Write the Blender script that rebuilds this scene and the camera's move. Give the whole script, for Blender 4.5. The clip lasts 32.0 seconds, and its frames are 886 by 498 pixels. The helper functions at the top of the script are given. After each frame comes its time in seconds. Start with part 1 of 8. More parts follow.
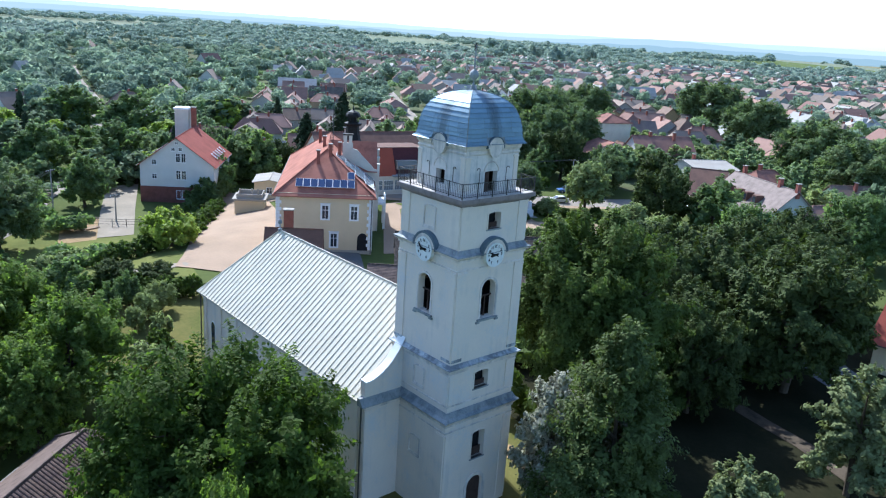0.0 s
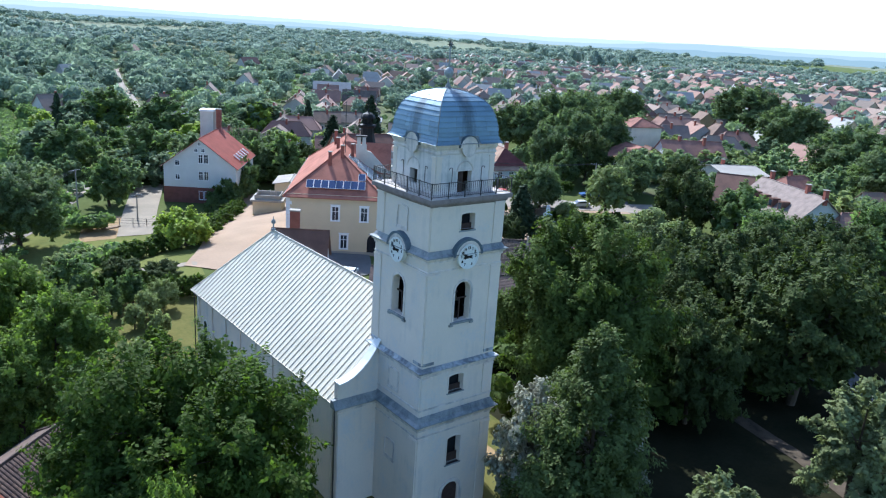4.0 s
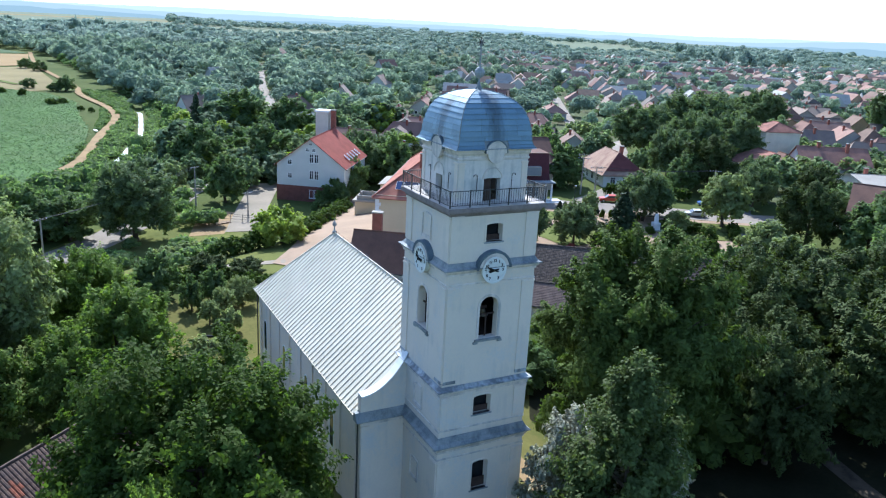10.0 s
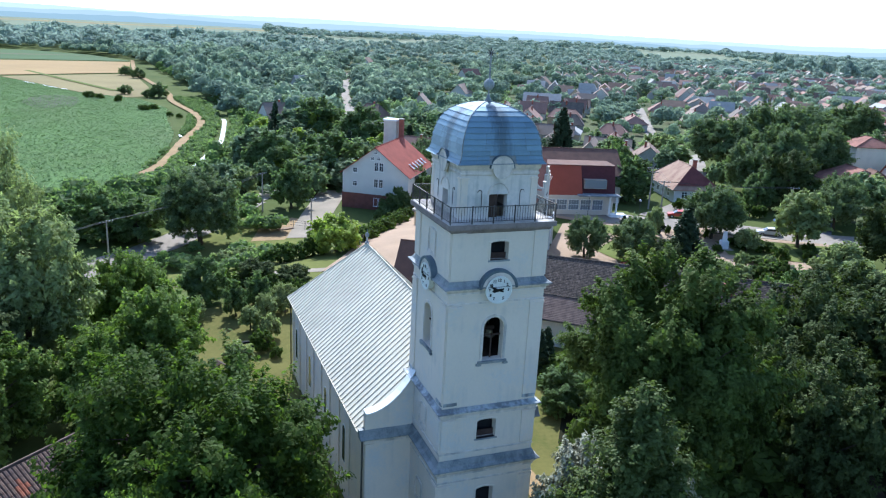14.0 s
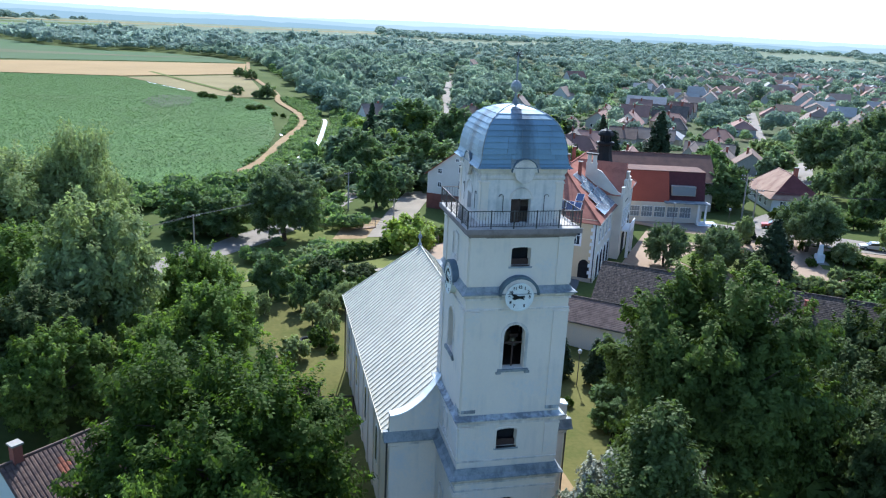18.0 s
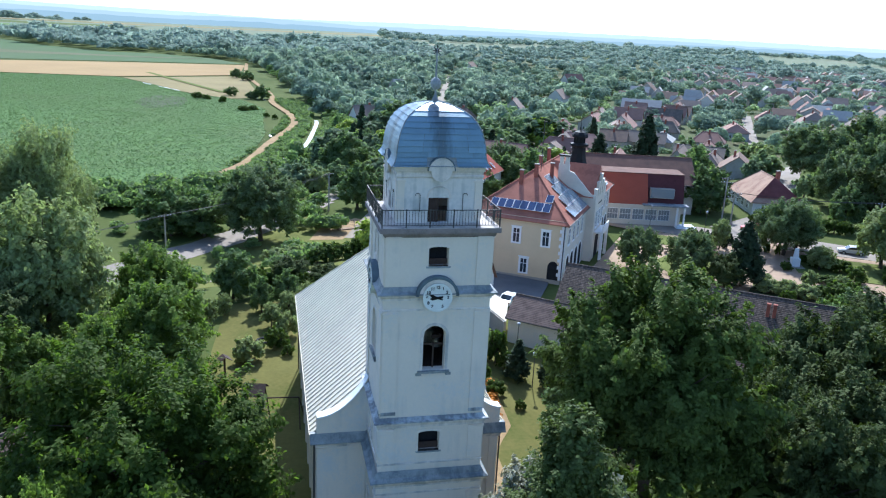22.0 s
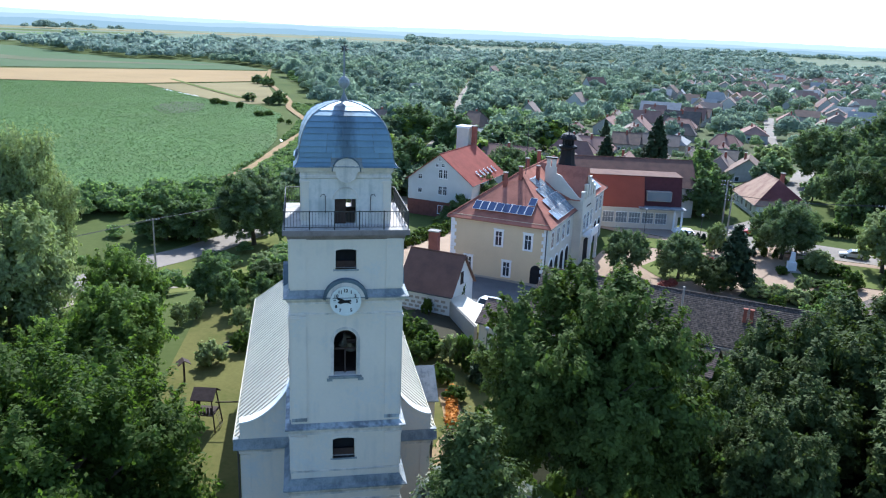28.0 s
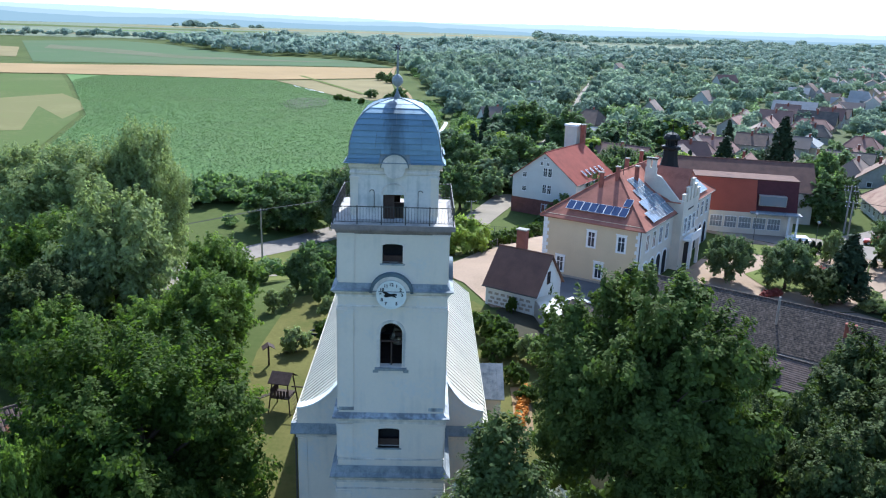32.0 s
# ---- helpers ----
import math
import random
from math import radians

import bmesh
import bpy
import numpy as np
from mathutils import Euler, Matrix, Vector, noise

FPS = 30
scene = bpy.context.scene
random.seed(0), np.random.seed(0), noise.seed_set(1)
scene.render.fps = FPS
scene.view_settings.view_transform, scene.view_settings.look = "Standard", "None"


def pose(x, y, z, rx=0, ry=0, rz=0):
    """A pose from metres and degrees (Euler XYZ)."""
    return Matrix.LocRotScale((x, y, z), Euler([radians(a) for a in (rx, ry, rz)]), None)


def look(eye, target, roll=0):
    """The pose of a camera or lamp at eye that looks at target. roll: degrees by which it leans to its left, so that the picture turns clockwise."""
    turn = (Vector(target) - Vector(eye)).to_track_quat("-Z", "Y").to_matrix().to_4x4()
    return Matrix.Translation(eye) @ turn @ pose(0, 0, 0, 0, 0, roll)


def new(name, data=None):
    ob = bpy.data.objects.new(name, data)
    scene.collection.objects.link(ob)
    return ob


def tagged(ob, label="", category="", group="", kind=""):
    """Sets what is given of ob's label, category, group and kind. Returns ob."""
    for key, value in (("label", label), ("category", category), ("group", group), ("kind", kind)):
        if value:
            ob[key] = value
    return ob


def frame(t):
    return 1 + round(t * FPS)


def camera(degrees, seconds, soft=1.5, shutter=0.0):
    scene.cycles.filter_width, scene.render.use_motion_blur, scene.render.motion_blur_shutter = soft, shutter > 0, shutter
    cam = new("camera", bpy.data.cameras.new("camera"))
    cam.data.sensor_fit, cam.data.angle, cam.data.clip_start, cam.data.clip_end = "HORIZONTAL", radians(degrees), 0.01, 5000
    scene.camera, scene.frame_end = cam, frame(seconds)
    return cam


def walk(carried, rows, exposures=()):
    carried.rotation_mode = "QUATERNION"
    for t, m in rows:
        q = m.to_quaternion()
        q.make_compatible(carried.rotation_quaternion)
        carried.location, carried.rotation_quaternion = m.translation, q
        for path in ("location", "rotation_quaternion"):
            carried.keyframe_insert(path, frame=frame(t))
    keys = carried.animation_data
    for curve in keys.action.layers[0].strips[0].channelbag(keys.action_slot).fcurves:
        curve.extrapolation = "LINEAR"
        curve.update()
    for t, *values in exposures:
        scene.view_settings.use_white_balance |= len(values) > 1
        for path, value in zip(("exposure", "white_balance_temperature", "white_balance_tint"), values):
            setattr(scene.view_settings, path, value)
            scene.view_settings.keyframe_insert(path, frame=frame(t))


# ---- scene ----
cam = camera(59.61, 32.0, 1.15)
# seconds, eye, and turn: yaw to the left of +y, pitch, roll in degrees
PATH = [
    (0, (-34.539, -37.214, 33.284), (-41.466, -15.974, 3.86)),
    (0.5, (-34.107, -37.415, 33.251), (-40.248, -16.018, 3.83)),
    (1, (-33.663, -37.662, 33.221), (-39.104, -16.070, 3.82)),
    (1.5, (-33.205, -37.935, 33.192), (-38.627, -16.043, 3.83)),
    (2, (-32.728, -38.218, 33.165), (-38.566, -16.023, 3.83)),
    (2.5, (-32.231, -38.498, 33.140), (-38.503, -15.978, 3.81)),
    (3, (-31.715, -38.766, 33.118), (-38.436, -15.926, 3.79)),
    (3.5, (-31.178, -39.015, 33.099), (-38.410, -15.885, 3.77)),
    (4, (-30.623, -39.241, 33.083), (-38.385, -15.839, 3.79)),
    (4.5, (-30.050, -39.442, 33.071), (-38.360, -15.795, 3.82)),
    (5, (-29.460, -39.616, 33.062), (-38.331, -15.774, 3.85)),
    (5.5, (-28.857, -39.765, 33.057), (-38.293, -15.795, 3.83)),
    (6, (-28.243, -39.889, 33.056), (-38.251, -15.845, 3.78)),
    (6.5, (-27.618, -39.991, 33.060), (-38.200, -15.890, 3.73)),
    (7, (-26.987, -40.074, 33.068), (-37.890, -15.889, 3.70)),
    (7.5, (-26.350, -40.141, 33.080), (-36.624, -15.932, 3.65)),
    (8, (-25.710, -40.194, 33.096), (-34.853, -16.038, 3.53)),
    (8.5, (-25.069, -40.238, 33.116), (-33.063, -16.101, 3.38)),
    (9, (-24.429, -40.276, 33.140), (-31.244, -16.190, 3.24)),
    (9.5, (-23.790, -40.311, 33.167), (-29.531, -16.260, 3.12)),
    (10, (-23.155, -40.344, 33.197), (-27.884, -16.317, 3.02)),
    (10.5, (-22.524, -40.380, 33.229), (-26.395, -16.335, 2.95)),
    (11, (-21.898, -40.419, 33.263), (-24.930, -16.333, 2.91)),
    (11.5, (-21.277, -40.464, 33.299), (-23.761, -16.301, 2.90)),
    (12, (-20.662, -40.515, 33.335), (-23.195, -16.266, 2.93)),
    (12.5, (-20.053, -40.574, 33.372), (-23.161, -16.206, 2.96)),
    (13, (-19.449, -40.639, 33.408), (-23.122, -16.120, 2.98)),
    (13.5, (-18.850, -40.713, 33.442), (-22.659, -16.018, 2.99)),
    (14, (-18.257, -40.793, 33.475), (-21.381, -16.005, 2.95)),
    (14.5, (-17.667, -40.879, 33.506), (-19.828, -16.028, 2.87)),
    (15, (-17.081, -40.970, 33.533), (-17.693, -16.105, 2.79)),
    (15.5, (-16.498, -41.065, 33.557), (-15.747, -16.160, 2.73)),
    (16, (-15.916, -41.161, 33.578), (-14.294, -16.204, 2.68)),
    (16.5, (-15.336, -41.259, 33.594), (-13.623, -16.228, 2.65)),
    (17, (-14.757, -41.355, 33.606), (-13.428, -16.236, 2.63)),
    (17.5, (-14.177, -41.448, 33.613), (-13.403, -16.232, 2.63)),
    (18, (-13.596, -41.537, 33.615), (-13.360, -16.223, 2.65)),
    (18.5, (-13.015, -41.620, 33.613), (-13.314, -16.224, 2.68)),
    (19, (-12.432, -41.696, 33.606), (-13.293, -16.282, 2.70)),
    (19.5, (-11.847, -41.764, 33.594), (-13.258, -16.251, 2.68)),
    (20, (-11.261, -41.823, 33.579), (-13.244, -16.252, 2.70)),
    (20.5, (-10.674, -41.872, 33.560), (-13.239, -16.201, 2.77)),
    (21, (-10.086, -41.913, 33.538), (-13.234, -16.146, 2.85)),
    (21.5, (-9.498, -41.945, 33.514), (-13.190, -16.079, 2.91)),
    (22, (-8.911, -41.968, 33.488), (-13.122, -16.049, 2.91)),
    (22.5, (-8.326, -41.985, 33.462), (-13.048, -15.986, 2.89)),
    (23, (-7.744, -41.996, 33.436), (-12.985, -15.970, 2.85)),
    (23.5, (-7.167, -42.004, 33.411), (-12.925, -15.892, 2.82)),
    (24, (-6.595, -42.010, 33.387), (-12.879, -15.846, 2.80)),
    (24.5, (-6.031, -42.017, 33.367), (-12.782, -15.786, 2.75)),
    (25, (-5.475, -42.027, 33.351), (-12.657, -15.738, 2.68)),
    (25.5, (-4.929, -42.043, 33.339), (-12.558, -15.724, 2.60)),
    (26, (-4.393, -42.067, 33.333), (-12.736, -15.710, 2.53)),
    (26.5, (-3.870, -42.102, 33.333), (-13.108, -15.703, 2.48)),
    (27, (-3.359, -42.149, 33.340), (-13.140, -15.715, 2.42)),
    (27.5, (-2.859, -42.210, 33.353), (-12.294, -15.754, 2.36)),
    (28, (-2.371, -42.284, 33.372), (-10.831, -15.811, 2.29)),
    (28.5, (-1.892, -42.372, 33.398), (-8.917, -15.934, 2.18)),
    (29, (-1.420, -42.469, 33.428), (-7.147, -16.032, 2.04)),
    (29.5, (-0.950, -42.574, 33.462), (-5.502, -16.118, 1.93)),
    (30, (-0.479, -42.680, 33.497), (-4.002, -16.190, 1.85)),
    (30.5, (0.002, -42.778, 33.531), (-3.020, -16.277, 1.81)),
    (31, (0.501, -42.858, 33.560), (-1.976, -16.332, 1.78)),
    (31.5, (1.028, -42.904, 33.580), (-1.613, -16.331, 1.79)),
    (32, (1.597, -42.899, 33.585), (-1.549, -16.329, 1.82)),
]


def turned(eye, turn):
    """The pose of the camera at eye, turned by yaw, pitch and roll."""
    yaw, pitch, roll = turn
    a, b = radians(yaw), radians(pitch)
    way = Vector((-math.sin(a) * math.cos(b), math.cos(a) * math.cos(b), math.sin(b)))
    return look(eye, Vector(eye) + way, roll)


walk(cam, [(t, turned(eye, turn)) for t, eye, turn in PATH], [(0, 1.01, 5210, 8), (32, 1.01, 5210, 8)])

# ---- sky, sun ----
SUN_WAY = Vector((0.24, 0.97, 0)).normalized()
SUN_UP = radians(43)
sky_world = bpy.data.worlds.new("sky")
scene.world = sky_world
sky_world.use_nodes = True
wn = sky_world.node_tree
bg = wn.nodes["Background"]
sky = wn.nodes.new("ShaderNodeTexSky")
sky.sky_type = "NISHITA"
sky.sun_disc = False
sky.sun_elevation = SUN_UP
sky.sun_rotation = math.atan2(SUN_WAY.x, SUN_WAY.y)
sky.air_density, sky.dust_density, sky.ozone_density = 1.0, 1.2, 2.2
wn.links.new(sky.outputs[0], bg.inputs[0])
bg.inputs[1].default_value = 0.137
sun = new("sun", bpy.data.lights.new("sun", "SUN"))
sun.data.energy, sun.data.angle, sun.data.color = 4.4, radians(0.53), (1.0, 0.94, 0.84)
to_sun = Vector((SUN_WAY.x * math.cos(SUN_UP), SUN_WAY.y * math.cos(SUN_UP), math.sin(SUN_UP)))
sun.matrix_world = look((60, 40, 90), Vector((60, 40, 90)) - to_sun)

# ---- materials ----
def shade(name, colour, rough=0.8, metal=0.0, var=0.25, scale=1.5, fine=18.0, bump=0.15, tint=None, per=None, soft=0.0, spec=0.16, warmth=0.0):
    """A surface with two scales of variation. per: 'object' or 'island' for a further shift from piece to piece; tint: the colour of its stains."""
    m = bpy.data.materials.new(name)
    m.use_nodes = True
    n, l = m.node_tree.nodes, m.node_tree.links
    b = n["Principled BSDF"]
    co = n.new("ShaderNodeTexCoord")
    big, small = n.new("ShaderNodeTexNoise"), n.new("ShaderNodeTexNoise")
    for tex, s, d in ((big, scale, 4.0), (small, fine, 6.0)):
        tex.inputs["Scale"].default_value, tex.inputs["Detail"].default_value = s, d
        l.new(co.outputs["Object"], tex.inputs["Vector"])
    add = n.new("ShaderNodeMath")
    add.operation = "MULTIPLY_ADD"
    l.new(small.outputs[0], add.inputs[0])
    add.inputs[1].default_value = 0.5
    l.new(big.outputs[0], add.inputs[2])
    top = add.outputs[0]
    if per:
        src = n.new("ShaderNodeObjectInfo" if per == "object" else "ShaderNodeNewGeometry")
        rnd = src.outputs["Random" if per == "object" else "Random Per Island"]
        more = n.new("ShaderNodeMath")
        more.operation = "MULTIPLY_ADD"
        l.new(rnd, more.inputs[0])
        more.inputs[1].default_value = 0.7
        l.new(top, more.inputs[2])
        top = more.outputs[0]
    ramp = n.new("ShaderNodeValToRGB")
    lo, hi = (0.45, 1.05) if not per else (0.5, 1.7)
    c = Vector(colour)
    dark = Vector(tint) if tint else c * (1 - var)
    e = ramp.color_ramp.elements
    e[0].position, e[1].position = lo / 2, hi / 2
    half = n.new("ShaderNodeMath")
    half.operation = "MULTIPLY"
    half.inputs[1].default_value = 0.5
    l.new(top, half.inputs[0])
    e[0].color = (*dark, 1)
    e[1].color = (*[min(v * (1 + var * 0.7), 0.95) for v in c], 1)
    mid = e.new((lo + hi) / 4)
    mid.color = (*c, 1)
    l.new(half.outputs[0], ramp.inputs[0])
    l.new(ramp.outputs[0], b.inputs["Base Color"])
    b.inputs["Roughness"].default_value, b.inputs["Metallic"].default_value = rough, metal
    b.inputs["Specular IOR Level"].default_value = spec
    if bump:
        bu = n.new("ShaderNodeBump")
        bu.inputs["Strength"].default_value, bu.inputs["Distance"].default_value = bump, 0.05
        l.new(small.outputs[0], bu.inputs["Height"])
        l.new(bu.outputs[0], b.inputs["Normal"])
    if soft:
        tr, mx = n.new("ShaderNodeBsdfTranslucent"), n.new("ShaderNodeMixShader")
        warm = n.new("ShaderNodeMixRGB")   # light that comes through a leaf is yellower than what it throws back
        warm.blend_type = "MULTIPLY"
        warm.inputs[0].default_value = warmth
        warm.inputs[2].default_value = (1.75, 2.05, 0.70, 1)
        l.new(ramp.outputs[0], warm.inputs[1])
        l.new(warm.outputs[0], tr.inputs[0])
        mx.inputs[0].default_value = soft
        l.new(b.outputs[0], mx.inputs[1])
        l.new(tr.outputs[0], mx.inputs[2])
        l.new(mx.outputs[0], n["Material Output"].inputs[0])
    return m


def glass(name, colour):
    m = bpy.data.materials.new(name)
    m.use_nodes = True
    b = m.node_tree.nodes["Principled BSDF"]
    b.inputs["Base Color"].default_value = (*colour, 1)
    b.inputs["Roughness"].default_value = 0.06
    b.inputs["Specular IOR Level"].default_value = 0.7
    return m


WHITE = shade("white_render", (0.691, 0.601, 0.500), 0.9, var=0.07, scale=0.45, fine=6, tint=(0.59, 0.57, 0.54))
MOULD = shade("moulding_render", (0.651, 0.581, 0.514), 0.9, var=0.2, scale=2.0, fine=9)
LEAD = shade("weathered_sheet_lead", (0.270, 0.280, 0.275), 0.65, 0.1, var=0.35, scale=1.3, fine=10, tint=(0.12, 0.145, 0.165))
SLATE = shade("dark_slate_sheet", (0.12, 0.15, 0.175), 0.65, 0.1, var=0.3, scale=1.5, fine=10)
WORN = shade("worn_white_render", (0.672, 0.616, 0.563), 0.9, var=0.1, scale=0.6, fine=6, tint=(0.54, 0.52, 0.49))
DOMEM = shade("blue_dome_sheet", (0.20, 0.275, 0.325), 0.46, 0.3, var=0.26, scale=0.9, fine=7, per="object", bump=0.06)


def streaked(m, colour):
    """Rust-dark water streaks down the middle of each side of the dome."""
    n, l = m.node_tree.nodes, m.node_tree.links
    b = n["Principled BSDF"]
    old = b.inputs["Base Color"].links[0].from_socket
    co, sep, low = n.new("ShaderNodeTexCoord"), n.new("ShaderNodeSeparateXYZ"), n.new("ShaderNodeMath")
    l.new(co.outputs["Object"], sep.inputs[0])
    tall = n.new("ShaderNodeMapping")
    tall.inputs["Scale"].default_value = (5, 5, 0.5)
    no = n.new("ShaderNodeTexNoise")
    no.inputs["Scale"].default_value = 1.0
    l.new(co.outputs["Object"], tall.inputs[0])
    l.new(tall.outputs[0], no.inputs["Vector"])
    ax, ay = n.new("ShaderNodeMath"), n.new("ShaderNodeMath")
    for node, out in ((ax, 0), (ay, 1)):
        node.operation = "ABSOLUTE"
        l.new(sep.outputs[out], node.inputs[0])
    low.operation = "MINIMUM"
    l.new(ax.outputs[0], low.inputs[0])
    l.new(ay.outputs[0], low.inputs[1])
    mix = n.new("ShaderNodeMath")
    mix.operation = "MULTIPLY_ADD"
    l.new(no.outputs[0], mix.inputs[0])
    mix.inputs[1].default_value = -0.75
    l.new(low.outputs[0], mix.inputs[2])
    ramp = n.new("ShaderNodeValToRGB")
    ramp.color_ramp.elements[0].position, ramp.color_ramp.elements[1].position = 0.0, 0.45
    ramp.color_ramp.elements[0].color, ramp.color_ramp.elements[1].color = (0.65, 0.65, 0.65, 1), (0, 0, 0, 1)
    up = n.new("ShaderNodeMath")
    up.operation = "ADD"
    up.inputs[1].default_value = 0.16
    l.new(mix.outputs[0], up.inputs[0])
    l.new(up.outputs[0], ramp.inputs[0])
    both = n.new("ShaderNodeMixRGB")
    l.new(ramp.outputs[0], both.inputs[0])
    l.new(old, both.inputs[1])
    both.inputs[2].default_value = (*colour, 1)
    l.new(both.outputs[0], b.inputs["Base Color"])


def stained(m, colour, reach=0.62, most=0.55):
    """Water stains on render: long dark runs and damp blotches."""
    n, l = m.node_tree.nodes, m.node_tree.links
    b = n["Principled BSDF"]
    old = b.inputs["Base Color"].links[0].from_socket
    co = n.new("ShaderNodeTexCoord")
    outs = []
    for sc, det in (((2.6, 2.6, 0.16), 5.0), ((0.55, 0.55, 0.8), 6.0)):
        mp, no = n.new("ShaderNodeMapping"), n.new("ShaderNodeTexNoise")
        mp.inputs["Scale"].default_value = sc
        no.inputs["Scale"].default_value, no.inputs["Detail"].default_value = 1.0, det
        l.new(co.outputs["Object"], mp.inputs[0])
        l.new(mp.outputs[0], no.inputs["Vector"])
        outs.append(no.outputs[0])
    mul = n.new("ShaderNodeMath")
    mul.operation = "ADD"
    l.new(outs[0], mul.inputs[0])
    l.new(outs[1], mul.inputs[1])
    ramp = n.new("ShaderNodeValToRGB")
    e = ramp.color_ramp.elements
    half = n.new("ShaderNodeMath")
    half.operation = "MULTIPLY"
    half.inputs[1].default_value = 0.5
    l.new(mul.outputs[0], half.inputs[0])
    e[0].position, e[1].position = reach - 0.08, reach + 0.06
    e[0].color, e[1].color = (0, 0, 0, 1), (most, most, most, 1)
    l.new(half.outputs[0], ramp.inputs[0])
    both = n.new("ShaderNodeMixRGB")
    l.new(ramp.outputs[0], both.inputs[0])
    l.new(old, both.inputs[1])
    both.inputs[2].default_value = (*colour, 1)
    l.new(both.outputs[0], b.inputs["Base Color"])


stained(WHITE, (0.40, 0.395, 0.38), 0.62, 0.30)
stained(WORN, (0.24, 0.26, 0.24), 0.565, 0.55)
stained(MOULD, (0.26, 0.26, 0.25), 0.56, 0.6)
stained(LEAD, (0.10, 0.11, 0.12), 0.58, 0.6)
streaked(DOMEM, (0.08, 0.095, 0.105))
LEDGE = shade("stained_ledge", (0.45, 0.46, 0.46), 0.85, var=0.3, scale=1.5, fine=9, tint=(0.26, 0.27, 0.28))
stained(LEDGE, (0.10, 0.105, 0.11), 0.52, 0.75)
TIN = shade("grey_roof_sheet", (0.567, 0.520, 0.410), 0.7, 0.0, var=0.14, scale=0.4, fine=5, bump=0.04, spec=0.12)
SLAB = shade("grey_slab_stone", (0.235, 0.195, 0.18), 0.9, var=0.3, scale=2, fine=14)
IRON = shade("dark_iron", (0.085, 0.08, 0.075), 0.6, 0.4, var=0.3, bump=0.0)
# Near-black colour that stands in for shade inside openings.
DARK = shade("interior_shade", (0.02, 0.02, 0.022), 0.95, var=0.4, bump=0.0)
WOOD = shade("dark_wood", (0.06, 0.04, 0.032), 0.8, var=0.35, scale=3)
BELL = shade("bronze_bell", (0.25, 0.22, 0.16), 0.45, 0.7, var=0.2)
BLACK = shade("black_paint", (0.015, 0.015, 0.015), 0.6, var=0.2, bump=0)
DIAL = shade("clock_dial_paint", (0.72, 0.72, 0.68), 0.8, var=0.12, bump=0.02)
GRASS = shade("meadow_grass", (0.08, 0.095, 0.028), 0.95, var=0.35, scale=0.05, fine=1.2, tint=(0.06, 0.08, 0.02), bump=0.5, spec=0.04)
LAWN = shade("mown_lawn", (0.120, 0.110, 0.034), 0.95, var=0.35, scale=0.22, fine=2.5, tint=(0.07, 0.085, 0.02), bump=0.4, spec=0.04)
CROP = shade("green_crop", (0.115, 0.178, 0.06), 0.95, var=0.25, scale=0.025, fine=0.45, tint=(0.135, 0.172, 0.07), bump=0.25, spec=0.04)
CROPB = shade("pale_green_crop", (0.09, 0.115, 0.034), 0.95, var=0.2, scale=0.018, fine=0.5, tint=(0.13, 0.135, 0.05), bump=0.5, spec=0.04)
WHEAT = shade("ripe_wheat", (0.31, 0.215, 0.105), 0.95, var=0.15, scale=0.02, fine=0.6, bump=0.4, spec=0.04)
# Far ground, with the paleness of haze mixed into its colour.
FARFIELD = shade("hazed_farmland", (0.16, 0.18, 0.115), 0.95, var=0.25, scale=0.005, fine=0.05, tint=(0.22, 0.205, 0.14), bump=0, spec=0.04)
STUBBLE = shade("dry_stubble", (0.23, 0.185, 0.09), 0.95, var=0.2, scale=0.03, fine=0.6, bump=0.4, spec=0.04)
EARTH = shade("dirt_track", (0.29, 0.20, 0.105), 0.95, var=0.25, scale=0.2, fine=2.0, bump=0.4, spec=0.04)
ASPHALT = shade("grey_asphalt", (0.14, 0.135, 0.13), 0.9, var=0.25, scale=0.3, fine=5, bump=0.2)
PAVE = shade("sandy_paving", (0.33, 0.235, 0.16), 0.92, var=0.25, scale=0.15, fine=3, tint=(0.26, 0.19, 0.13), bump=0.25, spec=0.05)
CONC = shade("pale_concrete", (0.33, 0.295, 0.25), 0.9, var=0.18, scale=0.3, fine=5, bump=0.15)
WATER = shade("creek_water", (0.22, 0.23, 0.2), 0.45, 0.0, var=0.2, scale=0.2, fine=1.0, bump=0.1, spec=0.6)
REDTILE = shade("red_roof_tile", (0.27, 0.13, 0.096), 0.9, var=0.45, scale=0.5, fine=7, tint=(0.14, 0.07, 0.056), spec=0.12, bump=0.4)
HALLTILE = shade("bright_red_roof_tile", (0.33, 0.135, 0.092), 0.9, var=0.4, scale=0.5, fine=7, tint=(0.2, 0.085, 0.06), spec=0.1, bump=0.4)
NEWRED = shade("new_red_tile", (0.25, 0.066, 0.045), 0.85, var=0.25, scale=0.5, fine=9, spec=0.12)
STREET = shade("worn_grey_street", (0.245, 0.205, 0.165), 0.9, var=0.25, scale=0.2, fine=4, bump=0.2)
CREAM = shade("cream_white_render", (0.60, 0.55, 0.46), 0.9, var=0.14, scale=0.5, fine=6)
BROWNTILE = shade("brown_roof_tile", (0.15, 0.085, 0.062), 0.9, var=0.3, scale=0.6, fine=9, tint=(0.1, 0.06, 0.05))
GREYTILE = shade("old_grey_brown_tile", (0.098, 0.076, 0.060), 0.9, var=1.6, scale=4.5, fine=2.2, tint=(0.03, 0.028, 0.027), spec=0.12, bump=0.5)
YELLOW = shade("cream_yellow_render", (0.60, 0.48, 0.31), 0.9, var=0.1, scale=0.4, fine=6)
PALE = shade("pale_render", (0.62, 0.62, 0.58), 0.9, var=0.14, scale=0.5, fine=6, per="object")
